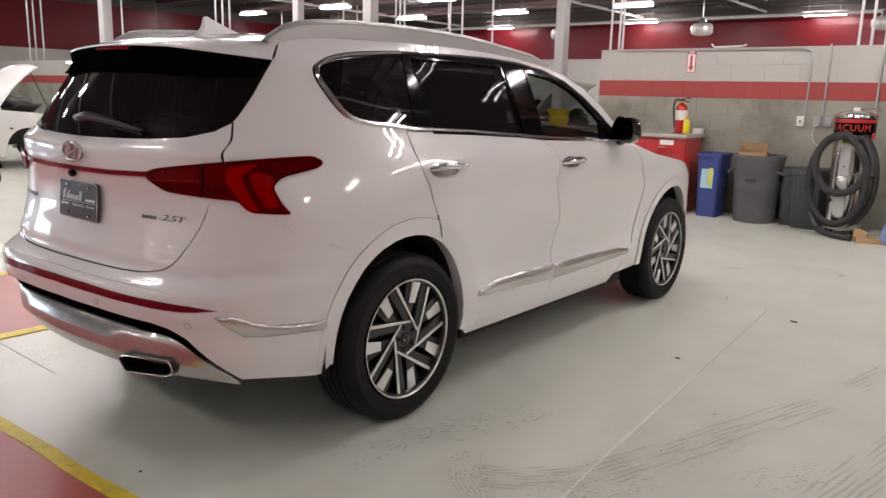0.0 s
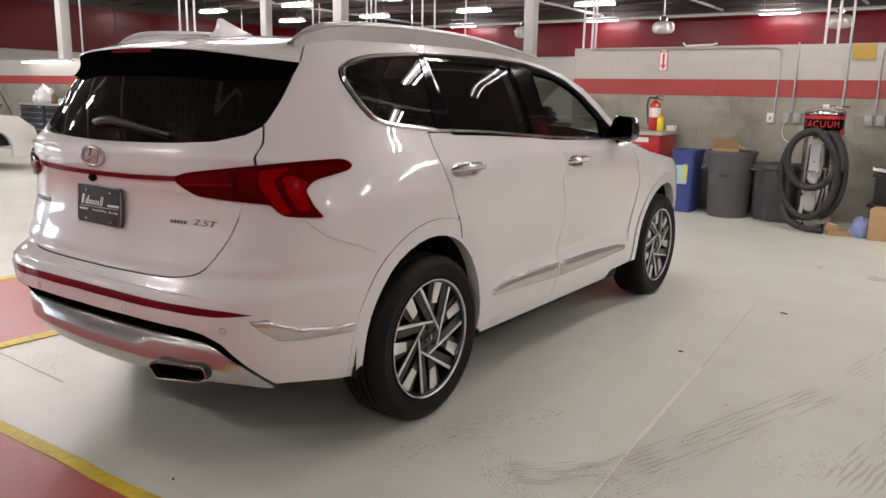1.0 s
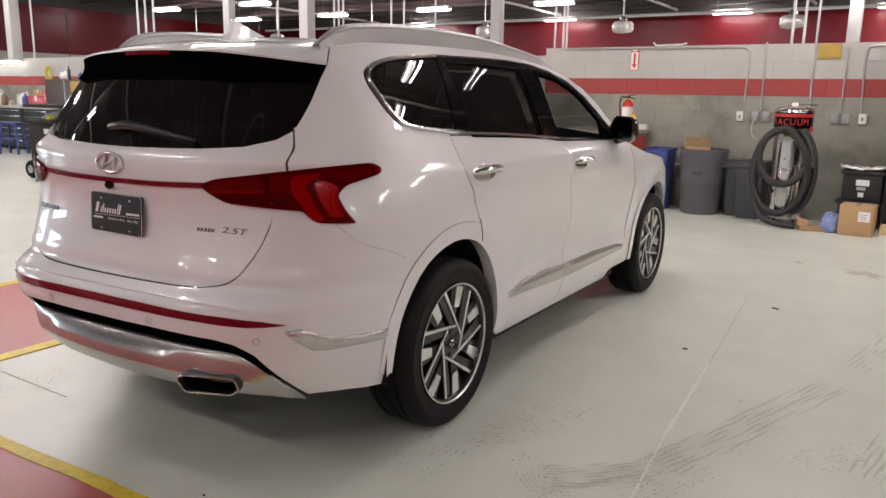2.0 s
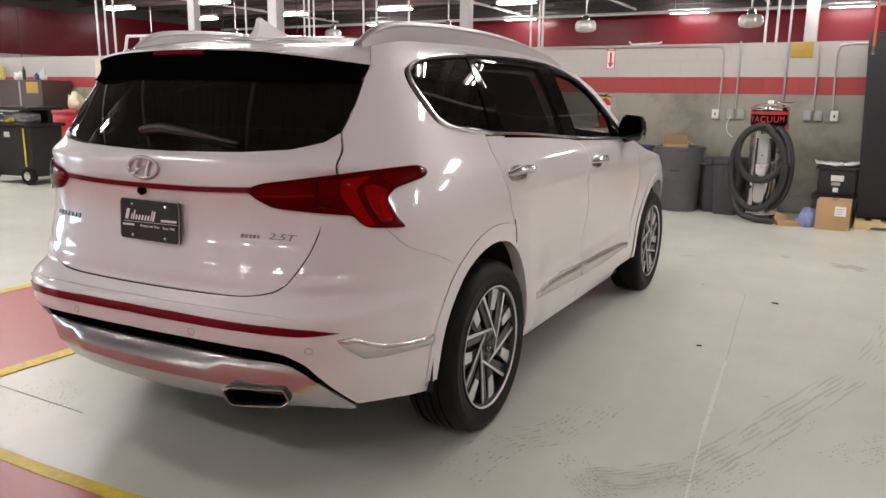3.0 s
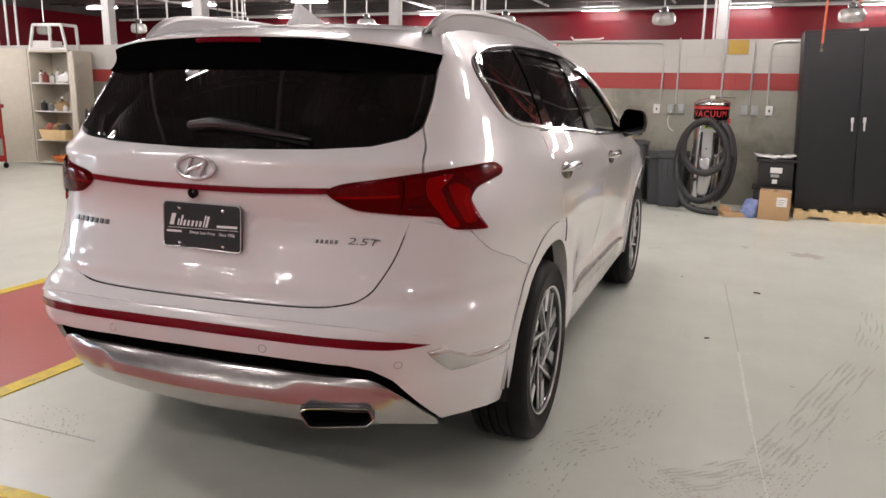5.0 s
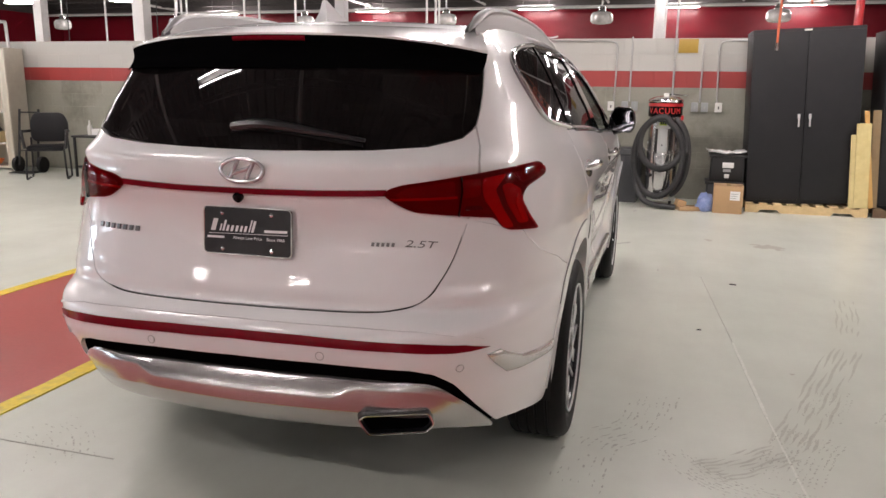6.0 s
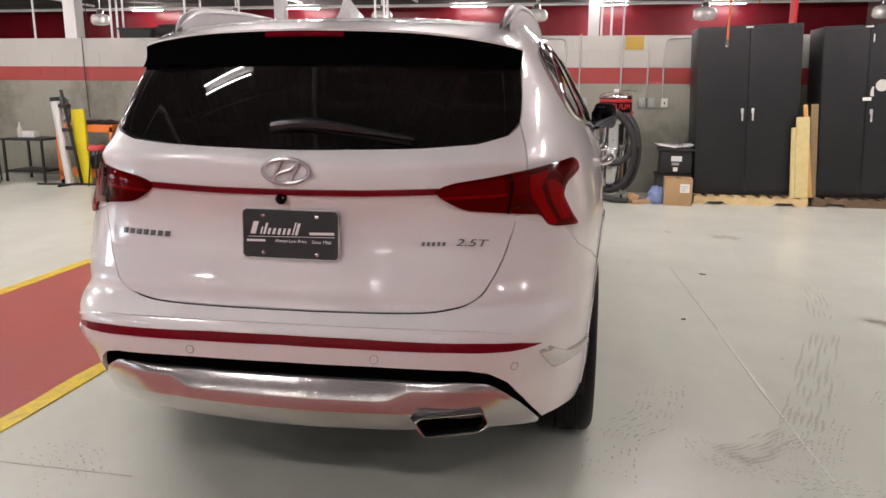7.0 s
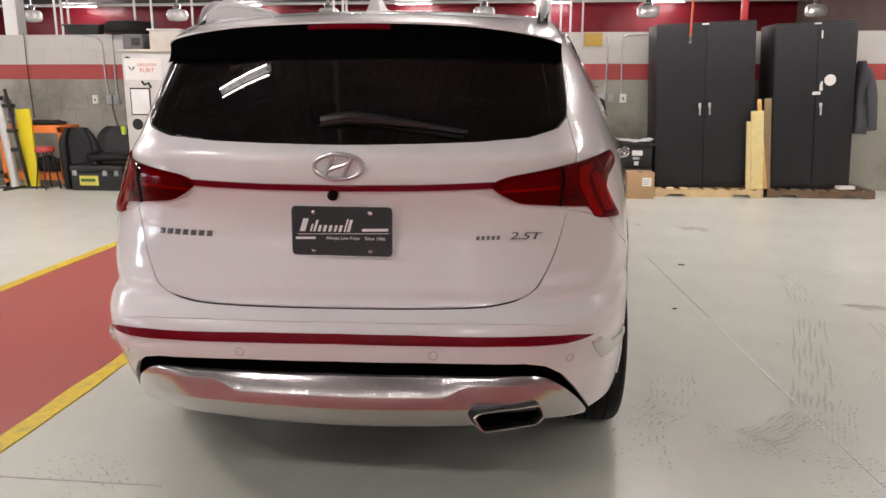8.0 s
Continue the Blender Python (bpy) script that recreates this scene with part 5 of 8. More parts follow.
# wiper, emblem, badges, number plate holder, camera, exhaust
pts = []
for p, z, o in [(-.045, 1.262, .030), (.02, 1.268, .040), (.08, 1.264, .036), (.15, 1.255, .028), (.22, 1.245, .022), (.285, 1.236, .016)]:
    q, n = skin_n(np.array([p]), np.array([z]))
    pts.append(tuple(q[0] + n[0] * o))
bm = tube(bmesh.new(), smooth_line(pts, 3), [.020, .022, .023, .024, .024, .023, .022, .020, .018, .016, .014, .012, .011, .010, .009, .008], 8, flat=.7)
wiper = part("wiper", bm, WIPER_BLACK, tailgate, "black rear wiper")
bm = bmesh.new()
tube(bm, [(a - .01, b + .004, c - .016) for a, b, c in smooth_line(pts, 3)], .006, 6)
part("wiper_blade", bm, RUBBER, wiper)


def on_tail(x, z, off=.002, roll=0.0):
    """A frame on the tail: x to the right, y up, z outward."""
    p = p_at_x(x, z)
    q, n = skin_n(np.array([p]), np.array([z]))
    n = Vector(n[0])
    right = Vector((1, 0, 0)) - n * n.x
    right.normalize()
    up = n.cross(right)
    m = Matrix((right, up, n)).transposed().to_4x4()
    return Matrix.Translation(Vector(q[0]) + n * off) @ m


m = on_tail(0, 1.148, .004)
bm = bmesh.new()
tube(bm, [m @ Vector((.071 * math.cos(t), .036 * math.sin(t), .004)) for t in np.linspace(0, 2 * math.pi, 41)[:-1]], .0066, 8, True)
for sx in (-1, 1):
    tube(bm, [m @ Vector((sx * .027 + .013 * u, .027 * u + .001, .004)) for u in (-1.05, -.5, 0, .5, 1.05)], .0068, 8)
tube(bm, [m @ Vector((.028 * u, .006 * u + .005 * u ** 3, .004)) for u in (-1, -.4, .4, 1)], .0062, 8)
part("emblem", bm, EMBLEM, tailgate, "oval chrome emblem")
m = on_tail(-.02, 1.066, .004)
part("camera", lathe(bmesh.new(), [(.016, -.01), (.016, .010), (.010, .016), (.001, .017)], 16, m), BLACK_GLOSS, tailgate, "black reversing camera")
for x0, x1, z, h, n, label in ((-.585, -.395, .938, .017, 7, "chrome model badge bar"), (.395, .470, .934, .012, 5, "chrome drive badge bar")):
    for i in range(n):
        x = x0 + (x1 - x0) * (i + .5) / n
        w = .36 * (x1 - x0) / n
        part("badge_bar", prism(bmesh.new(), [(-w, -h / 2), (w * .7, -h / 2), (w, h / 2), (-w * .7, h / 2)], 0, .004, on_tail(x, z, .001), .0008), BADGE, tailgate, label)
letters("badge", "2.5T", .036, BADGE, tailgate, on_tail(.540, .936, .002) @ Matrix.Diagonal((1.45, .85, 1, 1)), .002, 1.0, .25)["label"] = "chrome engine badge"

# plate, tilted as the tail is
q0, q1 = skin(np.array([0.0]), np.array([.890]))[0], skin(np.array([0.0]), np.array([1.022]))[0]
up = Vector((0, q1[1] - q0[1], q1[2] - q0[2])).normalized()
nrm = Vector((1, 0, 0)).cross(up)
pm = Matrix.Translation(Vector((.004, (q0[1] + q1[1]) / 2, (q0[2] + q1[2]) / 2)) + nrm * .010) @ Matrix((Vector((1, 0, 0)), up, nrm)).transposed().to_4x4()
bm = prism(bmesh.new(), round_poly([(-.153, -.075), (.153, -.075), (.153, .075), (-.153, .075)], .016, 5), -.006, .001, pm)
plate = part("dealer_plate", bm, PLATE_GREY, tailgate, "charcoal dealer plate with a white script mark")
bm = bmesh.new()
rim = [(pm @ Vector((x, y, .001))) for x, y in round_poly([(-.152, -.074), (.152, -.074), (.152, .074), (-.152, .074)], .016, 5)]
tube(bm, rim, .0022, 6, True)
part("plate_rim", bm, CHROME, plate)
bm = bmesh.new()
for x, y in ((-.085, .055), (.085, .055), (-.085, -.058), (.085, -.058)):
    bm = bmesh.new()
    lathe(bm, [(.0065, 0), (.0065, .003), (.004, .005), (.0005, .0055)], 12, pm @ Matrix.Translation((x, y, .001)))
    part("plate_bolt", bm, SATIN, plate, "bright plate screw")
x = -.128
for w, h in ((.030, .038), (.010, .022), (.013, .034), (.015, .019), (.016, .019), (.016, .019), (.014, .019), (.016, .019), (.009, .038), (.016, .036)):
    part("plate_bar", prism(bmesh.new(), [(x, -.002), (x + w * .55, -.002), (x + w * .55 + h * .3, h - .002), (x + h * .3, h - .002)], .001, .0016, pm), WHITE_INK, plate, smooth=False)
    x += w * 1.02
for bar in ([(-.135, -.0115), (.140, -.0055), (.140, -.0040), (-.135, -.0100)], [(.060, .000), (.138, .002), (.138, .010), (.060, .008)], [(-.140, -.026), (-.080, -.025), (-.080, -.018), (-.140, -.019)]):
    part("plate_bar", prism(bmesh.new(), bar, .001, .0016, pm), WHITE_INK, plate, smooth=False)
letters("plate_line", "Always Low Price    Since 1966", .0140, WHITE_INK, plate, pm @ Matrix.Translation((.040, -.021, .0012)), .0002)
bm = bmesh.new()
outer = round_poly([(-.088, -.033), (.092, -.033), (.118, -.010), (.100, .031), (-.100, .031), (-.118, .018)], .012, 4)
em = Matrix.Translation((.503, -.958, .400)) @ Matrix.Rotation(radians(24), 4, "Z") @ Matrix.Rotation(radians(90), 4, "X")
rows = []
for sc, d in ((.91, -.012), (.915, .010), (.94, .015), (.99, .015), (1.02, .006), (1.01, -.09)):
    rows.append([bm.verts.new(em @ Vector((x * sc, y * (sc if sc > .96 else sc - .05), d))) for x, y in outer])
for a, b in zip(rows, rows[1:]):
    for i in range(len(outer)):
        j = (i + 1) % len(outer)
        bm.faces.new((a[i], a[j], b[j], b[i]))
bmesh.ops.recalc_face_normals(bm, faces=bm.faces)
exhaust = part("exhaust_tip", bm, RIM_DARK, car, "dark trapezoid exhaust tip with a bright lip")
part("exhaust_lip", tube(bmesh.new(), [em @ Vector((x * .975, y * .965, .0135)) for x, y in outer], .0034, 8, True), SATIN, exhaust, "bright chrome lip")
part("exhaust_inside", prism(bmesh.new(), [(x * .915, y * .87) for x, y in outer], -.12, -.012, em), SPOILER_BLACK, exhaust)
bm = prism(bmesh.new(), [(x * 1.04, y * 1.08 + .002) for x, y in outer], -.14, -.03, em)
part("exhaust_surround", bm, SPOILER_BLACK, car)

# mirrors
for s in (1, -1):
    m = Matrix.Translation((s * .995, 1.86, 1.225)) @ Matrix.Diagonal((.82, .85, 1, 1)) @ Matrix.Rotation(radians(-6 * s), 4, "Z")
    bm = bmesh.new()
    prof = round_poly([(-.098, -.060), (.072, -.080), (.098, -.02), (.080, .074), (-.060, .084), (-.100, .03)], .075, 6)
    rows = []
    for sc, d in ((.90, -.055), (.99, -.045), (1.0, -.01), (.95, .04), (.78, .085), (.45, .115), (.05, .125)):
        rows.append([bm.verts.new(m @ Vector((s * x * sc, d, z * sc))) for x, z in prof])
    for a, b in zip(rows, rows[1:]):
        for i in range(len(prof)):
            j = (i + 1) % len(prof)
            bm.faces.new((a[i], a[j], b[j], b[i]))
    bmesh.ops.recalc_face_normals(bm, faces=bm.faces)
    mirror = part("door_mirror", bm, MIRROR_BLACK, car, "black and chrome door mirror")
    bm = prism(bmesh.new(), [(s * x * .9, z * .9) for x, z in prof], .046, .052, m @ Matrix.Rotation(radians(90), 4, "X"))
    part("mirror_glass", bm, mat("mirror_silver" if s > 0 else "mirror_silver_b", (.10, .10, .11), .01, 1.0), mirror, "mirror glass")
    bm = tube(bmesh.new(), [(s * .90, 1.90, 1.150), (s * .94, 1.89, 1.150), (s * .985, 1.875, 1.165)], [.045, .038, .034], 10, flat=.55)
    part("mirror_foot", bm, BLACK_GLOSS, mirror)

# wheels: rim, tyre, ten spokes, hub cap
HUB_X = .815


def wheel_parts(owner):
    R = Matrix.Rotation(radians(90), 4, "Y")
    barrel = [(.255, -.10), (.262, -.095), (.262, .108), (.264, .112), (.262, .116), (.250, .110), (.246, .10), (.240, .04), (.236, -.06), (.244, -.10)]
    rim = part("wheel", lathe(bmesh.new(), barrel, 56, R, True), RIM_DARK, owner, "dark and machined alloy wheel with a black tyre")
    lip = [(.256, .114), (.262, .1175), (.2635, .121), (.260, .122), (.256, .119)]
    part("rim_lip", lathe(bmesh.new(), lip, 56, R, True), MACHINED, rim, "machined rim lip")
    tyre = [(.262, -.085), (.285, -.100), (.320, -.106), (.345, -.102), (.358, -.094), (.3665, -.082), (.3675, -.062), (.360, -.060), (.360, -.052), (.368, -.050), (.3685, -.022), (.361, -.020), (.361, -.012), (.369, -.010), (.369, .010), (.361, .012), (.361, .020), (.3685, .022), (.368, .050), (.360, .052), (.360, .060), (.3675, .062), (.3665, .09), (.358, .108), (.345, .119), (.335, .122), (.331, .1245), (.322, .1255), (.318, .124), (.300, .123), (.285, .121), (.274, .118), (.262, .108)]
    part("tyre", lathe(bmesh.new(), tyre, 72, R, True), RUBBER, rim, "black road tyre")
    back = [(.05, -.02), (.235, -.05), (.235, -.055), (.05, -.03)]
    part("brake_disc", lathe(bmesh.new(), [(.06, -.01), (.165, -.01), (.165, -.03), (.06, -.03)], 40, R, True), mat("brake_steel", (.25, .24, .23), .4, .9, .2, 60), rim)
    part("wheel_back", lathe(bmesh.new(), back, 40, R, True), STEEL_DARK, rim)
    face = R @ Matrix.Rotation(radians(90), 4, "Z")
    for i in range(7):
        t = face @ Matrix.Rotation(2 * math.pi * i / 7 + radians(-19), 4, "Z")
        part("spoke", prism(bmesh.new(), [(.076, -.030), (.078, .243), (.050, .250), (.022, .252), (.034, .05), (.040, -.03)], .060, .098, t, .003), RIM_DARK, rim)
        part("spoke_face", prism(bmesh.new(), [(.0665, -.022), (.0755, -.022), (.079, .243), (.063, .246)], .099, .105, t, .001), MACHINED, rim, "machined spoke face")
        part("spoke", prism(bmesh.new(), [(.070, .045), (.082, .06), (.196, .154), (.150, .199), (.138, .207), (.070, .115)], .056, .094, t, .003), RIM_DARK, rim)
        part("spoke_face", prism(bmesh.new(), [(.096, .122), (.124, .094), (.206, .149), (.168, .191)], .095, .101, t, .0012), MACHINED, rim, "machined spoke face")
    part("hub", lathe(bmesh.new(), [(.080, .06), (.080, .094), (.074, .100), (.034, .100), (.033, .094), (.001, .094)], 32, R), RIM_DARK, rim)
    part("hub_cap", lathe(bmesh.new(), [(.030, .09), (.030, .100), (.026, .103), (.001, .104)], 24, R), RIM_DARK, rim)
    bm = bmesh.new()
    tube(bm, [R @ Vector((.011 * math.cos(a), .018 * math.sin(a), .1045)) for a in np.linspace(0, 2 * math.pi, 21)[:-1]], .0016, 5, True)
    part("hub_emblem", bm, CHROME, rim)
    for i in range(5):
        bm = bmesh.new()
        a = radians(72 * i + 50)
        lathe(bm, [(.0115, .085), (.0115, .1012), (.001, .1014)], 10, R @ Matrix.Translation((.052 * math.cos(a), .052 * math.sin(a), 0)))
        part("wheel_nut", bm, BLACK_GLOSS, rim)
    return rim


first = wheel_parts(car)
first.matrix_basis = pose(HUB_X + .005, 0, .3675)


def copy_part(ob, m):
    """A copy of a part with its sub-parts, under the same thing."""
    twin = ob.copy()
    scene.collection.objects.link(twin)
    twin.matrix_basis = m
    for c in ob.children:
        k = c.copy()
        scene.collection.objects.link(k)
        k.parent = twin
    return twin


copy_part(first, pose(HUB_X + .005, 2.765, .3675, -31, 0, 0))
copy_part(first, pose(-HUB_X - .005, 0, .3675, 0, 0, 180))
copy_part(first, pose(-HUB_X - .005, 2.765, .3675, 20, 0, 180))

# cabin: seats, dashboard, steering wheel, floor
for x, y in ((.38, 1.15), (-.38, 1.15)):
    bm = box(bmesh.new(), (x - .25, y - .10, .62), (x + .25, y + .42, .78), .05)
    box(bm, (x - .24, y - .22, .70), (x + .24, y - .06, 1.28), .06, turn=Matrix.Rotation(radians(12), 4, "X"))
    box(bm, (x - .13, y - .27, 1.31), (x + .13, y - .17, 1.47), .04)
    part("front_seat", bm, CABIN, car)
bm = box(bmesh.new(), (-.62, .10, .60), (.62, .55, .76), .05)
box(bm, (-.62, .00, .70), (.62, .14, 1.24), .05, turn=Matrix.Rotation(radians(12), 4, "X"))
part("rear_seat", bm, CABIN, car)
bm = box(bmesh.new(), (-.82, 1.98, .80), (.82, 2.36, 1.12), .06)
part("dashboard", bm, CABIN, car)
bm = tube(bmesh.new(), [Matrix.Translation((-.38, 1.80, 1.06)) @ Matrix.Rotation(radians(68), 4, "X") @ Vector((.185 * math.cos(a), .185 * math.sin(a), 0)) for a in np.linspace(0, 2 * math.pi, 29)[:-1]], .016, 8, True)
tube(bm, [(-.55, 1.80, 1.06), (-.38, 1.83, 1.05), (-.21, 1.80, 1.06)], .018, 6)
part("steering_wheel", bm, CABIN, car)
bm = box(bmesh.new(), (-.82, -.45, .42), (.82, 2.3, .45), .0)
part("cabin_floor", bm, CABIN, car)


# ---- things along the walls ----
RED_STEEL = mat("red_tool_paint", (.42, .018, .022), .35, 0, .08, 20, coat=.3, stain=(.25, .015, .018), stain_scale=3, stain_amt=.4)
BENCH_TOP = mat("worn_bench_top", (.42, .40, .36), .5, .2, .15, 20, .1, stain=(.22, .20, .17), stain_scale=3, stain_amt=.6)
BLUE_BIN = mat("blue_bin_plastic", (.035, .055, .22), .5, 0, .1, 80, .1)
GREY_BIN = mat("grey_bin_plastic", (.085, .085, .092), .55, 0, .12, 80, .15, stain=(.13, .13, .13), stain_scale=4, stain_amt=.4)
DARK_TOTE = mat("charcoal_tote_plastic", (.045, .047, .052), .55, 0, .15, 60, .15)
CARD = mat("brown_cardboard", (.42, .27, .14), .8, 0, .08, 60, .1, stain=(.33, .21, .11), stain_scale=4, stain_amt=.5)
CARD_DARK = mat("shaded_cardboard", (.27, .18, .09), .85, 0, .1, 40, .1)
PAPER = mat("white_paper", (.72, .72, .71), .7, 0, .04, 30)
CABINET = mat("black_cabinet_steel", (.014, .014, .016), .45, 0, .12, 12, .05, spec=.3, stain=(.022, .022, .024), stain_scale=2, stain_amt=.5)
PALLET_NEW = mat("pale_pine_wood", (.62, .47, .25), .7, 0, .18, 22, .2, stain=(.45, .32, .16), stain_scale=4, stain_amt=.5, vary=.1)
PALLET_OLD = mat("dark_weathered_wood", (.15, .095, .055), .8, 0, .25, 22, .25, stain=(.08, .05, .03), stain_scale=4, stain_amt=.6, vary=.15)
PLANK = mat("yellow_pine_plank", (.66, .55, .26), .6, 0, .12, 16, .1, stain=(.48, .36, .14), stain_scale=6, stain_amt=.5)
PLANK_BROWN = mat("brown_plank", (.24, .17, .09), .7, 0, .12, 16, .1, stain=(.15, .10, .05), stain_scale=6, stain_amt=.5)
PLANK_ORANGE = mat("orange_pine_plank", (.62, .36, .12), .6, 0, .12, 16, .1)
STEEL_POLISH = mat("polished_steel", (.58, .58, .58), .20, 1.0, .15, 8, .05, stain=(.42, .42, .42), stain_scale=4, stain_amt=.4, rough_vary=.08)
HOSE = mat("black_ribbed_hose", (.020, .020, .021), .5, 0, .2, 90, .1)
YELLOW_PAINT = mat("bright_yellow_plastic", (.70, .58, .02), .4, 0, .08, 40)
ORANGE_PAINT = mat("orange_cart_paint", (.75, .20, .035), .45, 0, .1, 30, stain=(.5, .15, .03), stain_scale=5, stain_amt=.4)
BEIGE_STEEL = mat("beige_locker_paint", (.50, .47, .39), .5, 0, .08, 16, stain=(.40, .37, .30), stain_scale=3, stain_amt=.5)
LEATHER = mat("black_seat_leather", (.007, .007, .008), .42, 0, .2, 90, .25, spec=.20)
CLOTH_DARK = mat("dark_work_cloth", (.055, .055, .065), .9, 0, .2, 120, .3)
RAG_BLUE = mat("blue_rag_cloth", (.20, .26, .48), .9, 0, .25, 60, .3, stain=(.35, .40, .60), stain_scale=14, stain_amt=.6)
MUSTARD = mat("mustard_sign", (.36, .23, .035), .5, 0, .1, 20)
SIGN_RED = mat("sign_red", (.48, .03, .03), .45, 0, .06, 20)
SIGN_WHITE = mat("sign_white", (.72, .70, .66), .5, 0, .04, 20)
PLASTIC_WHITE = mat("white_switch_plastic", (.70, .69, .66), .4, 0, .03, 40)
BOX_GREY = mat("grey_electric_box", (.33, .34, .34), .5, .3, .1, 30)
LABEL_YELLOW = mat("yellow_label", (.62, .58, .10), .5, 0, .2, 60)
LABEL_CYAN = mat("pale_blue_label", (.35, .55, .62), .5, 0, .1, 30)
LABEL_GREEN = mat("lime_label", (.45, .60, .06), .4, 0, .05, 30)
COPPER_HOSE = mat("orange_air_hose", (.55, .12, .05), .45, 0, .1, 60)


def rbox(name, size, material, parent, at=(0, 0, 0), bevel=.006, label="", turn=None):
    """A bevelled box part, standing at its base centre."""
    x, y, z = at
    return part(name, box(bmesh.new(), (x - size[0] / 2, y - size[1] / 2, z), (x + size[0] / 2, y + size[1] / 2, z + size[2]), bevel, 2, turn), material, parent, label)


# red base cabinet with a worn top
t = thing("base_cabinet", (-1.12, 7.16, 0), 0, "red steel base cabinet with a worn pale top against the wall", "cabinet")
rbox("body", (1.05, .58, .95), RED_STEEL, t)
rbox("worktop", (1.12, .66, .045), BENCH_TOP, t, (0, -.01, .952))
for i, x in enumerate((-.26, .26)):
    d = rbox("door", (.48, .018, .62), RED_STEEL, t, (x, -.30, .08))
    part("handle", tube(bmesh.new(), [(x - .06, -.312, .63), (x - .06, -.335, .63), (x + .06, -.335, .63), (x + .06, -.312, .63)], .006, 6), CHROME, d)
    d = rbox("drawer", (.48, .018, .17), RED_STEEL, t, (x, -.30, .74))
    part("handle", tube(bmesh.new(), [(x - .06, -.312, .83), (x - .06, -.335, .83), (x + .06, -.335, .83), (x + .06, -.312, .83)], .006, 6), CHROME, d)
rbox("label_plate", (.18, .004, .06), SIGN_WHITE, t, (.30, -.312, .86))


def extinguisher(at, label):
    t = thing("fire_extinguisher", at, 0, label, "fire extinguisher", "fire extinguishers")
    part("cylinder", lathe(bmesh.new(), [(.02, 0), (.068, .005), (.072, .02), (.072, .30), (.066, .335), (.045, .365), (.022, .38), (.022, .39)], 24), RED_STEEL, t)
    part("paper_label", lathe(bmesh.new(), [(.0727, .17), (.0735, .172), (.0735, .29), (.0727, .292)], 24, None, False, False), SIGN_WHITE, t, "white printed label")
    part("valve", box(bmesh.new(), (-.022, -.022, .385), (.022, .022, .43), .006), BLACK_TRIM, t)
    part("lever", tube(bmesh.new(), [(.0, 0, .43), (.05, 0, .445), (.11, 0, .44)], [.008, .009, .006], 6), CHROME, t, "chrome lever")
    part("lever", tube(bmesh.new(), [(.0, 0, .415), (.05, 0, .405), (.10, 0, .395)], [.008, .008, .006], 6), CHROME, t, "chrome lever")
    part("tag", tube(bmesh.new(), [(-.06, -.03, .35), (-.02, -.065, .39), (.03, -.06, .40), (.07, -.03, .36)], .010, 6, flat=.4), YELLOW_PAINT, t, "yellow seal band")
    part("hose", tube(bmesh.new(), smooth_line([(-.01, -.01, .41), (-.08, -.02, .42), (-.10, -.03, .32), (-.085, -.02, .16), (-.075, -.02, .08)], 4), .011, 7), HOSE, t)
    return t


extinguisher((-.80, 7.20, .998), "red fire extinguisher with a yellow seal on the red cabinet")
t = thing("squeeze_bottle", (-.69, 7.12, .998), 0, "yellow plastic squeeze bottle on the red cabinet", "bottle")
part("bottle_body", lathe(bmesh.new(), [(.038, 0), (.042, .01), (.042, .15), (.036, .17), (.016, .185), (.015, .20)], 18), YELLOW_PAINT, t)
part("cap", lathe(bmesh.new(), [(.017, .195), (.017, .215), (.008, .22), (.005, .245)], 14), mat("orange_cap", (.6, .25, .03), .4), t)
solo("paper_block", box(bmesh.new(), (-.05, -.06, 0), (.05, .06, .07), .004), PAPER, (-.60, 7.30, .998), 0, "white paper carton on the red cabinet", "carton")

# arrow sign
t = thing("arrow_sign", (-.845, 7.492, 1.77), 0, "red and white down arrow sign on the wall", "sign")
part("board", box(bmesh.new(), (-.055, -.004, 0), (.055, .008, .285), .002), SIGN_RED, t)
part("panel", box(bmesh.new(), (-.048, -.0065, .008), (.048, -.004, .235), 0), SIGN_WHITE, t)
part("arrow", prism(bmesh.new(), [(-.014, .22), (-.014, .08), (-.038, .08), (0, .02), (.038, .08), (.014, .08), (.014, .22)], .0065, .0085, Matrix.Rotation(radians(90), 4, "X")), SIGN_RED, t)
part("letter_bar", box(bmesh.new(), (-.035, -.0065, .248), (.035, -.004, .272), 0), SIGN_WHITE, t)

# blue recycling bin
t = thing("recycling_bin", (-.29, 7.12, 0), 0, "blue slim recycling bin with a pale label", "bin")
bm = bmesh.new()
rows = []
for w, d, z in ((.24, .34, 0), (.28, .42, .74), (.31, .45, .745), (.31, .45, .785), (.29, .43, .785), (.27, .41, .60)):
    rows.append([bm.verts.new((x, y, z)) for x, y in round_poly([(-w / 2, -d / 2), (w / 2, -d / 2), (w / 2, d / 2), (-w / 2, d / 2)], .04, 4)])
for a, b in zip(rows, rows[1:]):
    for i in range(len(a)):
        bm.faces.new((a[i], a[(i + 1) % len(a)], b[(i + 1) % len(a)], b[i]))
bm.faces.new(rows[0][::-1])
bm.faces.new(rows[-1])
bmesh.ops.recalc_face_normals(bm, faces=bm.faces)
part("bin_body", bm, BLUE_BIN, t)
part("label_sheet", box(bmesh.new(), (-.08, -.206, .36), (.07, -.200, .68), .002, turn=Matrix.Rotation(radians(-3), 4, "X")), LABEL_CYAN, t, "pale blue recycling label")
part("label_stripe", box(bmesh.new(), (.01, -.2095, .40), (.06, -.2065, .66), .001, turn=Matrix.Rotation(radians(-3), 4, "X")), LABEL_YELLOW, t)
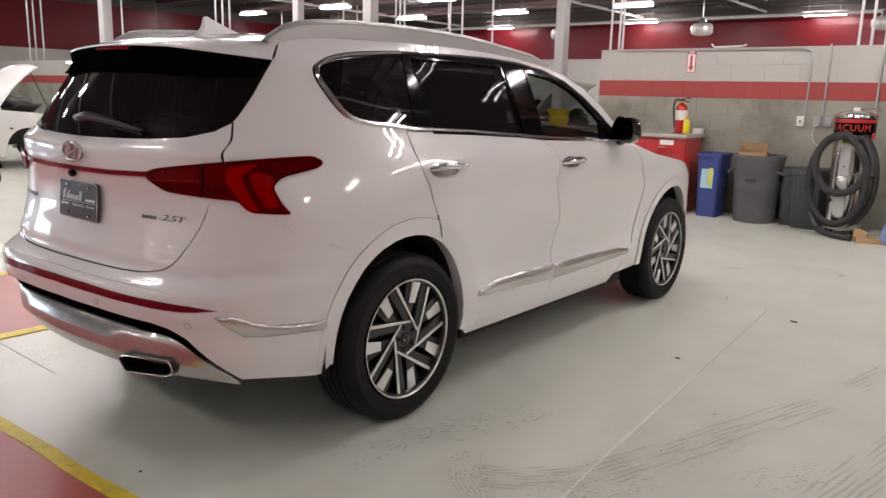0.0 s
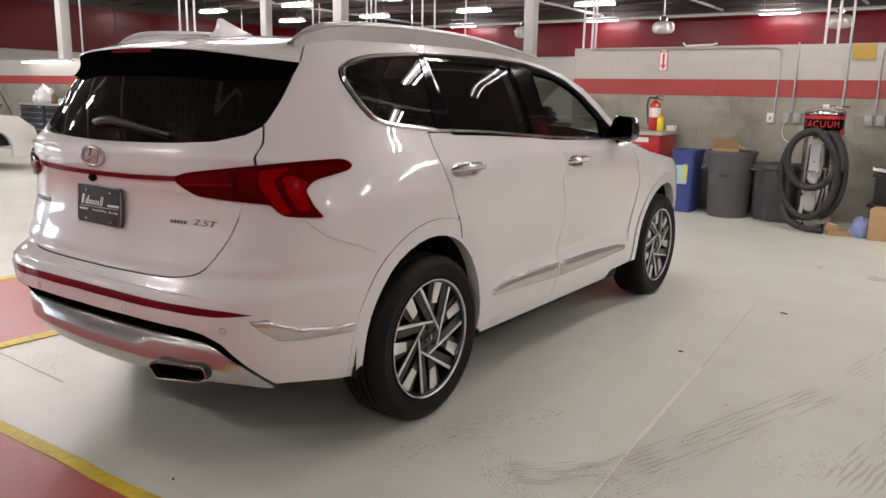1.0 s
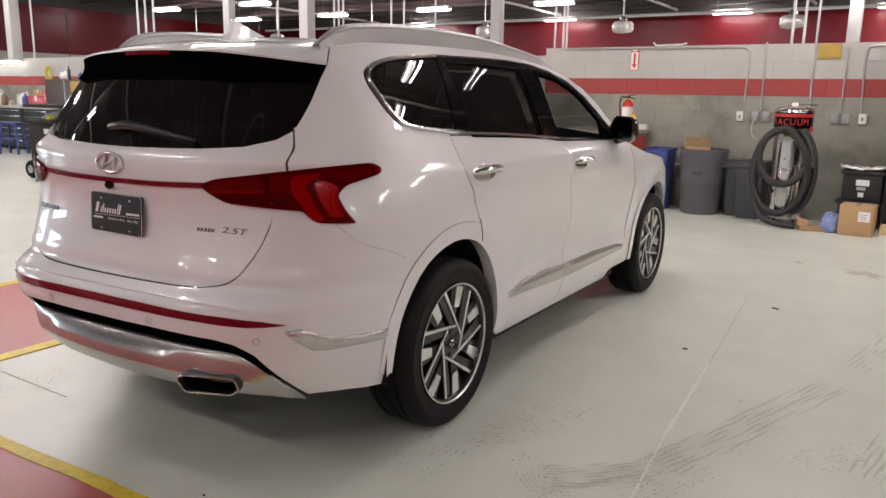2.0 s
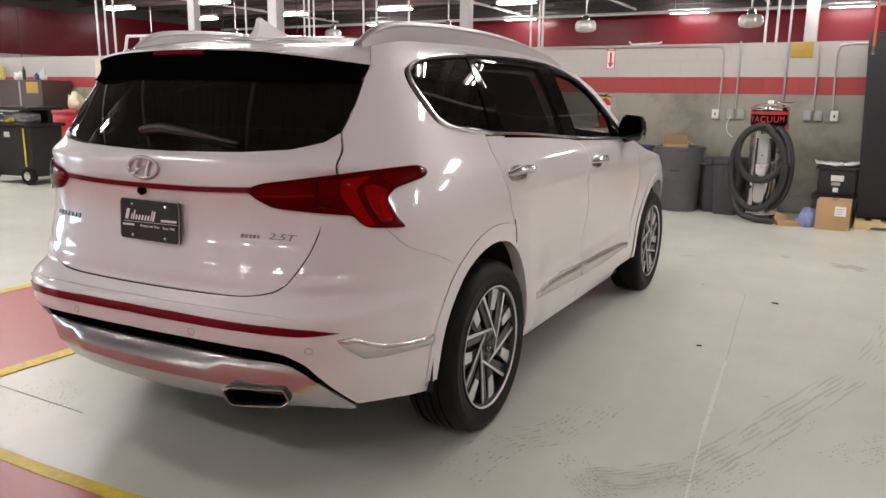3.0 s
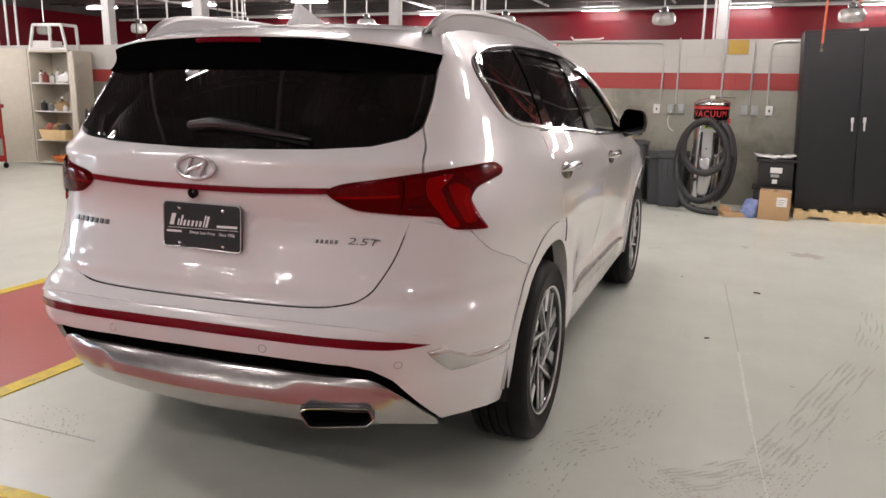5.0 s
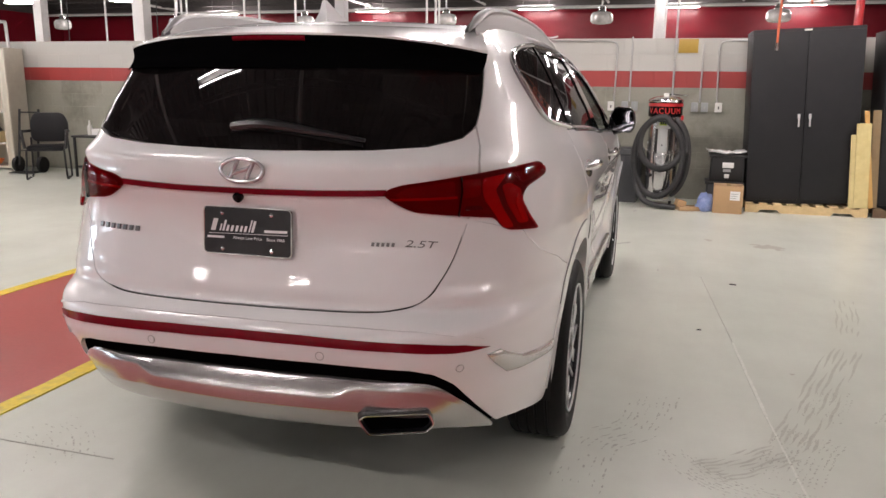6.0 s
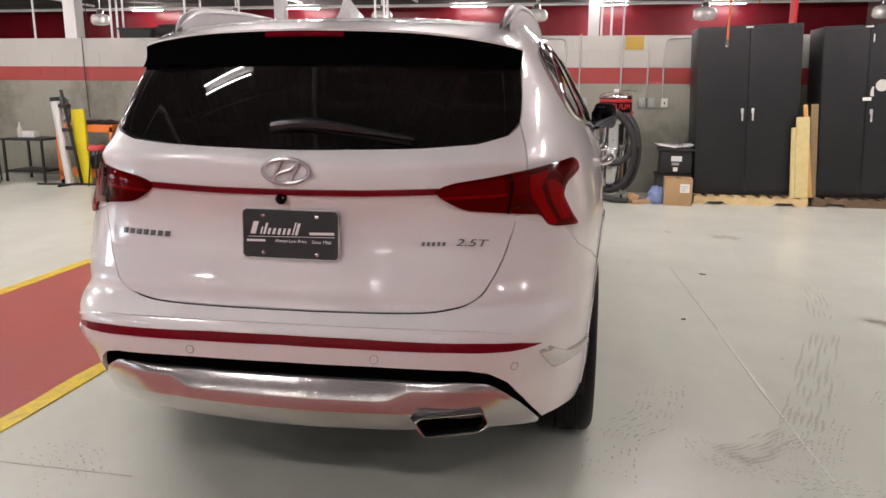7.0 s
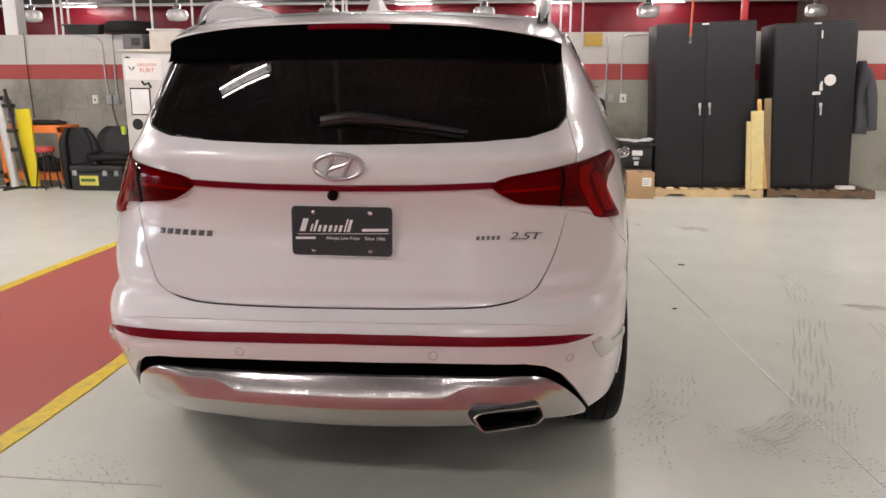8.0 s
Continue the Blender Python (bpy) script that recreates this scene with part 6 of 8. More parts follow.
part("handle_ring", tube(bmesh.new(), [(.149, -.05 + .03 * math.cos(a), .42 + .05 * math.sin(a)) for a in np.linspace(0, 6.283, 17)[:-1]], .006, 6, True), CHROME, t)

# round grey bin with a cardboard box in it
t = thing("rubbish_bin", (.26, 7.06, 0), 0, "round dark grey rubbish bin with a cardboard carton in it", "bin")
part("bin_body", lathe(bmesh.new(), [(.225, 0), (.232, .02), (.262, .55), (.275, .57), (.285, .76), (.298, .765), (.300, .80), (.288, .805), (.276, .79), (.255, .40), (.05, .38)], 40), GREY_BIN, t)
for a in (200, 350):
    m = Matrix.Rotation(radians(a), 4, "Z")
    part("handle", tube(bmesh.new(), [m @ Vector(v) for v in ((.27, -.07, .62), (.32, -.06, .60), (.33, 0, .58), (.32, .06, .60), (.27, .07, .62))], .016, 6), GREY_BIN, t)
part("grip", box(bmesh.new(), (-.06, -.279, .50), (.06, -.262, .53), .005), DARK_TOTE, t)
t = thing("open_carton", (.17, 7.10, .39), 14, "open brown carton standing in the grey bin", "carton")
for i, (lo, hi, tl) in enumerate((((-.15, -.14, 0), (.15, -.134, .44), 0), ((-.15, .134, 0), (.15, .14, .54), 0), ((-.15, -.134, 0), (-.144, .134, .50), 0), ((.144, -.134, 0), (.15, .134, .48), 0))):
    # the back panel takes a darker card, its inner shade put into the colour
    part("side_panel", box(bmesh.new(), lo, hi, .001), CARD if i != 1 else CARD_DARK, t)
part("flap", box(bmesh.new(), (.145, -.13, .45), (.22, .13, .456), .001, turn=Matrix.Rotation(radians(28), 4, "Y")), CARD, t)
part("bottom_panel", box(bmesh.new(), (-.164, -.134, -.0), (.164, .134, .006), .001), CARD, t)

# two charcoal totes
for (x, y, turn, hh), lab in (((.70, 7.18, 4, .66), "charcoal plastic tote standing by the wall"), ((.86, 7.05, -5, .68), "charcoal plastic tote with ribbed sides by the wall")):
    t = thing("plastic_tote", (x, y, 0), turn, lab, "tote", "charcoal totes")
    bm = bmesh.new()
    rows = []
    for k, (w, d, z) in enumerate(((.26, .30, 0), (.30, .35, .10), (.30, .34, .30), (.32, .36, .33), (.33, .37, hh - .08), (.36, .40, hh - .06), (.36, .40, hh), (.33, .37, hh + .01))):
        rows.append([bm.verts.new((a, b, z)) for a, b in round_poly([(-w / 2, -d / 2), (w / 2, -d / 2), (w / 2, d / 2), (-w / 2, d / 2)], .05, 4)])
    for a, b in zip(rows, rows[1:]):
        for i in range(len(a)):
            bm.faces.new((a[i], a[(i + 1) % len(a)], b[(i + 1) % len(a)], b[i]))
    bm.faces.new(rows[0][::-1])
    bm.faces.new(rows[-1])
    bmesh.ops.recalc_face_normals(bm, faces=bm.faces)
    part("tote_body", bm, DARK_TOTE, t)
    for i in range(4):
        part("rib", box(bmesh.new(), (-.12 + .07 * i, -.188, .36), (-.10 + .07 * i, -.172, hh - .09), .004), DARK_TOTE, t)
    part("side_strip", box(bmesh.new(), (-.175, -.02, .02), (-.160, .02, hh - .10), .004), GREY_BIN, t)

# industrial vacuum with its hose hung in loops
vac = thing("vacuum_cleaner", (1.27, 6.88, 0), -4, "polished steel drum vacuum with black hose loops", "vacuum cleaner")
part("drum", lathe(bmesh.new(), [(.16, .06), (.185, .065), (.19, .08), (.19, .64), (.196, .645), (.196, .665), (.19, .67), (.19, 1.09), (.198, 1.095)], 40), STEEL_POLISH, vac)
part("head_band", lathe(bmesh.new(), [(.200, 1.10), (.206, 1.105), (.206, 1.275), (.200, 1.28)], 40), BLACK_GLOSS, vac, "black head with red lettering")
part("red_band", lathe(bmesh.new(), [(.2065, 1.225), (.208, 1.226), (.208, 1.262), (.2065, 1.263)], 40, None, False, False), RED_STEEL, vac)
part("lid", lathe(bmesh.new(), [(.214, 1.275), (.218, 1.285), (.210, 1.305), (.15, 1.335), (.06, 1.352), (.01, 1.355)], 40), SATIN, vac, "domed silver lid")
part("lid_knob", box(bmesh.new(), (-.03, -.03, 1.35), (.03, .03, 1.385), .008), PLASTIC_WHITE, vac)
part("lid_lever", tube(bmesh.new(), [(0, 0, 1.368), (.12, -.01, 1.366), (.25, -.02, 1.360)], .007, 6), CHROME, vac)
RED_INK = mat("red_lettering", (.55, .02, .02), .45)
for i, ch in enumerate("VACUUM"):
    a = radians(-50 + 20 * i)
    m = Matrix.Rotation(a, 4, "Z") @ Matrix.Translation((0, -.2072, 1.168)) @ Matrix.Rotation(radians(90), 4, "X") @ Matrix.Diagonal((1, 1.1, 1, 1))
    letters("letter", ch, .092, RED_INK, vac, m, .0012)
part("control_panel", box(bmesh.new(), (-.055, -.225, .66), (.055, -.185, 1.03), .006), mat("silver_grey_panel", (.52, .53, .53), .4, .3, .05, 20), vac, "silver grey control panel")
part("panel_hood", prism(bmesh.new(), [(-.085, .96), (.085, .96), (.062, 1.085), (-.062, 1.085)], .175, .250, Matrix.Rotation(radians(90), 4, "X"), .006), mat("white_grey_hood", (.60, .61, .60), .45, 0, .04, 20), vac)
part("display", box(bmesh.new(), (-.042, -.2535, 1.0), (.042, -.250, 1.06), .001), LABEL_GREEN, vac, "lime display label")
for x in (-.022, 0, .026):
    part("display_mark", box(bmesh.new(), (x - .008, -.2545, 1.012), (x + .008, -.2532, 1.048), 0), BLACK_TRIM, vac)
part("panel_button", lathe(bmesh.new(), [(.009, 0), (.009, .008), (.001, .009)], 12, Matrix.Translation((0, -.225, .76)) @ Matrix.Rotation(radians(90), 4, "X")), BLACK_TRIM, vac)
part("steel_channel", box(bmesh.new(), (-.07, -.21, .12), (.05, -.18, .66), .008), STEEL_POLISH, vac)
part("side_slot", lathe(bmesh.new(), [(.022, 0), (.022, .006), (.001, .006)], 14, Matrix.Rotation(radians(-38), 4, "Z") @ Matrix.Translation((0, -.19, .38)) @ Matrix.Rotation(radians(90), 4, "X")), BLACK_TRIM, vac)
part("red_switch", box(bmesh.new(), (.195, -.08, 1.06), (.225, -.04, 1.12), .005), RED_STEEL, vac)
for x, y in ((-.13, -.1), (.13, -.1), (-.13, .1), (.13, .1)):
    part("caster", lathe(bmesh.new(), [(.03, -.012), (.032, -.01), (.032, .01), (.03, .012)], 14, Matrix.Translation((x, y, .032)) @ Matrix.Rotation(radians(90), 4, "Y")), RUBBER, vac)


def ribbed(bm, pts, r, pitch=.022, n=10):
    """A corrugated hose along points."""
    out, rad = [], []
    pts = [Vector(p) for p in pts]
    for a, b in zip(pts, pts[1:]):
        k = max(1, int((b - a).length / (pitch / 2)))
        for i in range(k):
            out.append(a.lerp(b, i / k))
            rad.append(r if len(out) % 2 else r * .90)
    out.append(pts[-1])
    rad.append(r)
    return tube(bm, out, rad, n)


def loop(cx, cz, rx, rz, y0, y1, a0, a1, n=28):
    return [(cx + rx * math.cos(radians(a0 + (a1 - a0) * i / n)), y0 + (y1 - y0) * i / n, cz + rz * math.sin(radians(a0 + (a1 - a0) * i / n))) for i in range(n + 1)]


hose = loop(-.03, .61, .285, .47, -.31, -.29, 60, 300) + loop(-.03, .61, .29, .47, -.29, -.36, 300, 425)[1:] + loop(.0, .79, .25, .31, -.37, -.32, 68, 345, 24)[1:] + loop(.06, .66, .235, .44, -.31, -.25, -12, 70, 10)[2:]
part("vacuum_hose", ribbed(bmesh.new(), smooth_line(hose, 2), .041), HOSE, vac, "black ribbed vacuum hose hung in loops")
tail = smooth_line([(-.29, -.27, .60), (-.27, -.30, .28), (-.17, -.36, .10), (.0, -.42, .045), (.22, -.46, .040)], 5)
part("hose_end", ribbed(bmesh.new(), tail, .036), HOSE, vac, "black hose end on the floor")
part("hose_end", ribbed(bmesh.new(), smooth_line(loop(.09, .62, .23, .47, -.21, -.24, 75, -80, 12), 2), .036), HOSE, vac)

# torn card, blue rag, carton, crates
t = thing("torn_cardboard", (1.60, 6.50, 0), 18, "torn piece of brown cardboard on the floor", "cardboard")
part("flat_piece", box(bmesh.new(), (-.12, -.09, 0), (.14, .09, .05), .004), CARD, t)
part("folded_piece", box(bmesh.new(), (-.13, -.02, .04), (-.02, .08, .12), .004, turn=Matrix.Rotation(radians(15), 4, "Y")), CARD, t)


def crumple(bm, sx, sy, sz, seed, n=3):
    """A crumpled heap."""
    made = bmesh.ops.create_icosphere(bm, subdivisions=n, radius=1)["verts"]
    for v in made:
        d = v.co.normalized()
        k = 1 + .40 * noise.noise(d * 2.2 + Vector((seed, 0, 0))) + .16 * noise.noise(d * 5 + Vector((0, seed, 0)))
        v.co = Vector((d.x * sx * k, d.y * sy * k, max(0, (d.z * .8 + .5) * sz * k)))
    bm.normal_update()
    return bm


solo("rag", crumple(bmesh.new(), .10, .10, .16, 3.1), RAG_BLUE, (1.80, 6.50, 0), 0, "crumpled pale blue shop rag on the floor", "rag", angle=70)
t = thing("carton", (2.055, 6.53, 0), -3, "closed brown carton with a white label on the floor", "carton")
part("carton_body", box(bmesh.new(), (-.165, -.15, 0), (.165, .15, .325), .004), CARD, t)
part("shipping_label", box(bmesh.new(), (.02, -.1525, .16), (.13, -.150, .265), 0), PAPER, t, "white shipping label")
for i in range(3):
    part("label_bar", box(bmesh.new(), (.03, -.1535, .18 + .025 * i), (.09 + .01 * i, -.1524, .188 + .025 * i), 0), GREY_INK, t)
part("tape", box(bmesh.new(), (-.025, -.15, .3245), (.025, .15, .3265), 0), mat("packing_tape", (.50, .36, .20), .25), t)
for x, y, z, s, lab in ((2.03, 6.98, 0, 1.0, "black plastic storage crate at the bottom of a stack"), (2.05, 6.96, .332, .97, "black storage crate with white stickers on another crate")):
    t = thing("storage_crate", (x, y, z), -2, lab, "crate", "black crates")
    part("crate_body", box(bmesh.new(), (-.20 * s, -.19, 0), (.20 * s, .19, .30), .02), DARK_TOTE if z == 0 else BLACK_TRIM, t)
    part("crate_rim", box(bmesh.new(), (-.225 * s, -.215, .295), (.225 * s, .215, .33), .01), BLACK_TRIM, t)
    if z:
        part("sticker", box(bmesh.new(), (-.06, -.1935, .17), (.07, -.190, .235), .001), PAPER, t)
        part("sticker", box(bmesh.new(), (-.03, -.1935, .045), (.025, -.190, .095), .001), PAPER, t)
        part("sticker", box(bmesh.new(), (-.05, -.1935, .12), (.04, -.190, .155), .001), GREY_INK, t)
bm = bmesh.new()
rng = random.Random(5)
n = 14
grid = [[bm.verts.new((-.24 + .48 * i / n, -.15 + .26 * j / 6, .03 + .035 * noise.noise(Vector((i * .45, j * .6, 2))) + .03 * (i / n - .5) ** 2 * 4)) for j in range(7)] for i in range(n + 1)]
low = [[bm.verts.new(v.co - Vector((0, 0, .012))) for v in row] for row in grid]
for i in range(n):
    for j in range(6):
        bm.faces.new((grid[i][j], grid[i + 1][j], grid[i + 1][j + 1], grid[i][j + 1]))
        bm.faces.new((low[i][j], low[i][j + 1], low[i + 1][j + 1], low[i + 1][j]))
edge_loop = [(i, 0) for i in range(n)] + [(n, j) for j in range(6)] + [(i, 6) for i in range(n, 0, -1)] + [(0, j) for j in range(6, 0, -1)]
for (a, b), (c, d) in zip(edge_loop, edge_loop[1:] + edge_loop[:1]):
    bm.faces.new((grid[a][b], low[a][b], low[c][d], grid[c][d]))
solo("paper_stack", bm, PAPER, (2.04, 6.94, .655), 6, "loose white papers lying on the black crate", "papers", angle=60)


def pallet(x0, x1, y0, y1, material, label):
    t = thing("pallet", ((x0 + x1) / 2, (y0 + y1) / 2, 0), 0, label, "pallet", "wooden pallets")
    w, d = x1 - x0, y1 - y0
    for y in (-d / 2 + .02, 0, d / 2 - .02):
        bm = bmesh.new()
        notch = [(-w / 2, 0), (-w / 2 + .14, 0), (-w / 2 + .17, .035), (-w / 2 + .36, .035), (-w / 2 + .39, 0), (w / 2 - .39, 0), (w / 2 - .36, .035), (w / 2 - .17, .035), (w / 2 - .14, 0), (w / 2, 0), (w / 2, .09), (-w / 2, .09)]
        prism(bm, notch, -.019, .019, Matrix.Translation((0, y, 0)) @ Matrix.Rotation(radians(90), 4, "X"))
        part("stringer", bm, material, t, smooth=False)
    k = 9
    for i in range(k):
        x = -w / 2 + .05 + (w - .10) * i / (k - 1)
        part("deck_board", box(bmesh.new(), (x - .045, -d / 2, .091), (x + .045, d / 2, .108), .002, 1), material, t, smooth=False)
    return t


pallet(2.27, 3.60, 6.62, 7.44, PALLET_NEW, "pale pine pallet under a black cabinet")
pallet(3.66, 4.96, 6.66, 7.46, PALLET_OLD, "dark weathered pallet under a black cabinet")


def cabinet(x, y, w, d, h, lean, label, split=.5, stickers=False):
    t = new("storage_cabinet")
    t.empty_display_size = .05
    t.matrix_world = pose(x, y, .112, 0, lean, 0)
    tagged(t, label, "cabinet", "black storage cabinets")
    part("cabinet_body", box(bmesh.new(), (-w / 2, -d / 2 + .02, 0), (w / 2, d / 2, h), .006), CABINET, t)
    xs = -w / 2 + w * split
    for a, b, hx in ((-w / 2 + .006, xs - .003, xs - .06), (xs + .003, w / 2 - .006, xs + .06)):
        door = part("door", box(bmesh.new(), (a, -d / 2, .05), (b, -d / 2 + .019, h - .035), .004), CABINET, t)
        if not (stickers and hx < xs):
            part("handle", box(bmesh.new(), (hx - .016, -d / 2 - .022, 1.00), (hx + .016, -d / 2, 1.06), .005), MACHINED, door, "chrome door handle")
            part("handle_lever", box(bmesh.new(), (hx - .010, -d / 2 - .034, .91), (hx + .010, -d / 2 - .016, 1.04), .005), MACHINED, door, "chrome handle lever")
    part("top_label", box(bmesh.new(), (xs - .05, -d / 2 - .003, h - .032), (xs + .03, -d / 2 + .02, h - .014), .001), SIGN_WHITE, t)
    if stickers:
        m = Matrix.Translation((xs + .16, -d / 2 - .002, 1.33)) @ Matrix.Rotation(radians(90), 4, "X")
        part("round_sticker", lathe(bmesh.new(), [(.068, 0), (.068, .002), (.045, .0022), (.044, .0005), (.001, .0005)], 28, m), SIGN_WHITE, t)
        part("sticker_mark", prism(bmesh.new(), [(-.012, -.03), (.018, -.03), (.004, .0), (.02, .034), (-.004, .036), (-.016, .0)], .0005, .003, m), SIGN_WHITE, t)
        part("sticker", prism(bmesh.new(), [(-.02, -.06), (.02, -.06), (.012, 0), (.018, .05), (-.004, .05), (-.02, 0)], 0, .002, m @ Matrix.Translation((-.10, -.06, 0))), SIGN_WHITE, t)
        part("sticker", box(bmesh.new(), (xs - .04, -d / 2 - .0025, 1.16), (xs + .055, -d / 2 + .003, 1.20), .001), SIGN_WHITE, t)
        part("key_lock", box(bmesh.new(), (xs + .035, -d / 2 - .006, 1.83), (xs + .05, -d / 2, 1.92), .002), SIGN_WHITE, t)
    return t


cabinet(2.875, 7.02, 1.19, .60, 2.03, -2.6, "tall black steel two-door cabinet on a pale pallet")
cabinet(4.19, 7.02, .96, .58, 2.03, -3.0, "tall black steel cabinet with stickers on a dark pallet", .52, True)

# planks leaning between the cabinets
for x, w, h, m, lab in ((3.515, .150, .97, PLANK, "yellow pine plank leaning on the black cabinet"), (3.412, .050, .84, PLANK, "short pine plank leaning on the black cabinet"), (3.655, .085, 1.12, PLANK_BROWN, "brown plank leaning between the cabinets")):
    bm = box(bmesh.new(), (-w / 2, -.019, 0), (w / 2, .019, h), .003, 1)
    ob = solo("plank", bm, m, (x, 6.665 if m is PLANK else 6.70, .110), 0, lab, "plank", "leaning planks", smooth=False)
    ob.matrix_world = pose(x, 6.64 if m is PLANK else 6.70, .109, -2.0, -3.4, 0)
bm = box(bmesh.new(), (-.024, -.012, 0), (.024, .012, 1.12), .003, 1)
ob = solo("wooden_strip", bm, PLANK_ORANGE, (3.575, 6.66, .109), 0, "orange pine strip leaning between the cabinets", "plank", "leaning planks", smooth=False)
ob.matrix_world = pose(3.632, 6.675, .109, -1.5, -8.0, 0)
t = thing("document_holder", (4.62, 6.74, .112), 12, "white plastic tray lying on the dark pallet", "tray")
part("tray_body", box(bmesh.new(), (-.11, -.05, 0), (.11, .05, .045), .006), PLASTIC_WHITE, t)

# jacket hanging on the cabinet's side
bm = bmesh.new()
rows = []
for k in range(15):
    u = k / 14
    z = .85 - .88 * u
    half = .10 + .10 * min(1, u * 4) + .03 * math.sin(u * 9)
    row = []
    for i in range(18):
        a = 2 * math.pi * i / 18
        fold = 1 + .16 * math.sin(3 * a + 5 * u) + .08 * math.sin(7 * a)
        row.append(bm.verts.new((.045 * (.5 + .9 * min(1, u * 3)) * math.cos(a) * fold + .03 * u, half * math.sin(a) * fold, z)))
    rows.append(row)
for a, b in zip(rows, rows[1:]):
    for i in range(18):
        bm.faces.new((a[i], a[(i + 1) % 18], b[(i + 1) % 18], b[i]))
bm.faces.new(rows[0])
bm.faces.new(rows[-1][::-1])
tube(bm, smooth_line([(.03, -.10, .75), (.07, -.19, .55), (.10, -.21, .25), (.13, -.20, .02)], 4), [.055] * 5 + [.062] * 5 + [.058] * 3, 10, flat=.7)
bmesh.ops.recalc_face_normals(bm, faces=bm.faces)
solo("work_jacket", bm, CLOTH_DARK, (4.70, 6.86, .83), 0, "dark grey work jacket hanging beside the black cabinet", "jacket", angle=80)

# wall fittings


def wall_box(x, z, kind, label):
    t = thing("wall_switch" if kind else "socket_box", (x, WALL_Y - .002, z), 0, label, "switch" if kind else "electric box", "wall boxes")
    part("box_body", box(bmesh.new(), (-.042, -.045, -.06), (.042, .002, .06), .006), PLASTIC_WHITE if kind else BOX_GREY, t)
    part("cover", box(bmesh.new(), (-.036, -.049, -.054), (.036, -.045, .054), .003), PLASTIC_WHITE if kind else BOX_GREY, t)
    part("toggle", box(bmesh.new(), (-.008, -.056, -.022), (.008, -.048, .014), .003), BLACK_TRIM if kind else GREY_INK, t)
    return t


wall_box(.566, 1.205, True, "white wall switch on the grey block wall")
wall_box(.745, 1.21, False, "grey socket box on the block wall")
wall_box(.872, 1.21, False, "grey socket box on the block wall")
wall_box(1.632, 1.21, False, "grey socket box on the block wall")
wall_box(1.755, 1.21, False, "grey socket box on the block wall")
wall_box(1.925, 1.21, True, "white wall switch on the grey block wall")
wall_box(-5.59, 1.17, True, "white wall switch on the block wall")
wall_box(-5.38, 1.17, False, "grey socket box on the block wall")
wall_box(-5.27, 1.17, False, "grey socket box on the block wall")


def conduit(pts, label="thin grey conduit running down the block wall", r=.011, material=GALV):
    p0 = pts[0]
    return solo("conduit", tube(bmesh.new(), [(x - p0[0], y - p0[1], z - p0[2]) for x, y, z in smooth_line(pts, 3)], r, 7), material, p0, 0, label, "conduit", "wall conduits")


Y = WALL_Y - .014
conduit([(.600, Y, 1.27), (.605, Y, 1.5), (.612, Y, 1.90), (.600, Y, 1.99), (.55, Y, 2.035), (.3, Y, 2.045), (-1.0, Y, 2.05), (-1.86, Y, 2.055)], "thin grey conduit bent along the top of the block wall")
conduit([(.80, Y, 1.27), (.80, Y, 2.10)])
conduit([(1.345, Y, 1.0), (1.345, Y, 2.2), (1.345, Y, 4.45)], "grey conduit running from the wall up to the ceiling", .014)
conduit([(1.69, Y, 1.27), (1.69, Y, 2.02)])
conduit([(1.90, Y, 1.27), (1.88, Y, 1.85), (1.89, Y, 1.98), (1.95, Y, 2.04), (2.30, Y, 2.05)], "thin grey conduit bent along the top of the block wall")
conduit([(-5.40, Y, 1.23), (-5.42, Y, 1.5), (-5.43, Y, 1.9), (-5.47, Y, 2.00), (-5.56, Y, 2.05), (-5.75, Y, 2.06)], "thin grey conduit bent along the top of the block wall")
conduit([(-5.27, Y, 1.23), (-5.27, Y, 2.08)])
conduit([(-5.36, Y, 1.11), (-5.33, Y, .9), (-5.28, Y, .75)], "black cable hanging below the socket box", .006, BLACK_TRIM)
conduit([(.755, Y - .05, 1.18), (.72, Y - .05, 1.08), (.74, Y - .03, .97), (.80, Y - .02, .92)], "white cable plugged into the socket box", .006, PLASTIC_WHITE)
conduit([(-6.60, Y, 2.1), (-6.60, Y, 1.5), (-6.58, Y, .9)], "thin dark cable down the block wall", .006, BLACK_TRIM)
solo("mustard_sign", box(bmesh.new(), (-.12, -.012, 0), (.12, .006, .175), .003), MUSTARD, (1.50, WALL_Y - .002, 1.895), 0, "plain mustard board fixed to the block wall", "sign")
bm = tube(bmesh.new(), [(-.22, 0, .05), (-.18, 0, .012), (.16, 0, .02), (.22, 0, .035)], .012, 6)
solo("white_strip", bm, PLASTIC_WHITE, (-.42, 7.60, 2.082), 0, "bent white strip lying on top of the wall", "strip")

# posts, pipes and lamps above the low wall


def post(x, y, w, label="white painted steel post up to the ceiling", z0=0.0):
    bm = box(bmesh.new(), (-w / 2, -w / 2, 0), (w / 2, w / 2, CEIL - z0 + .05), .01)
    solo("steel_post", bm, PIPE_WHITE, (x, y, z0), 0, label, "post", "steel posts")


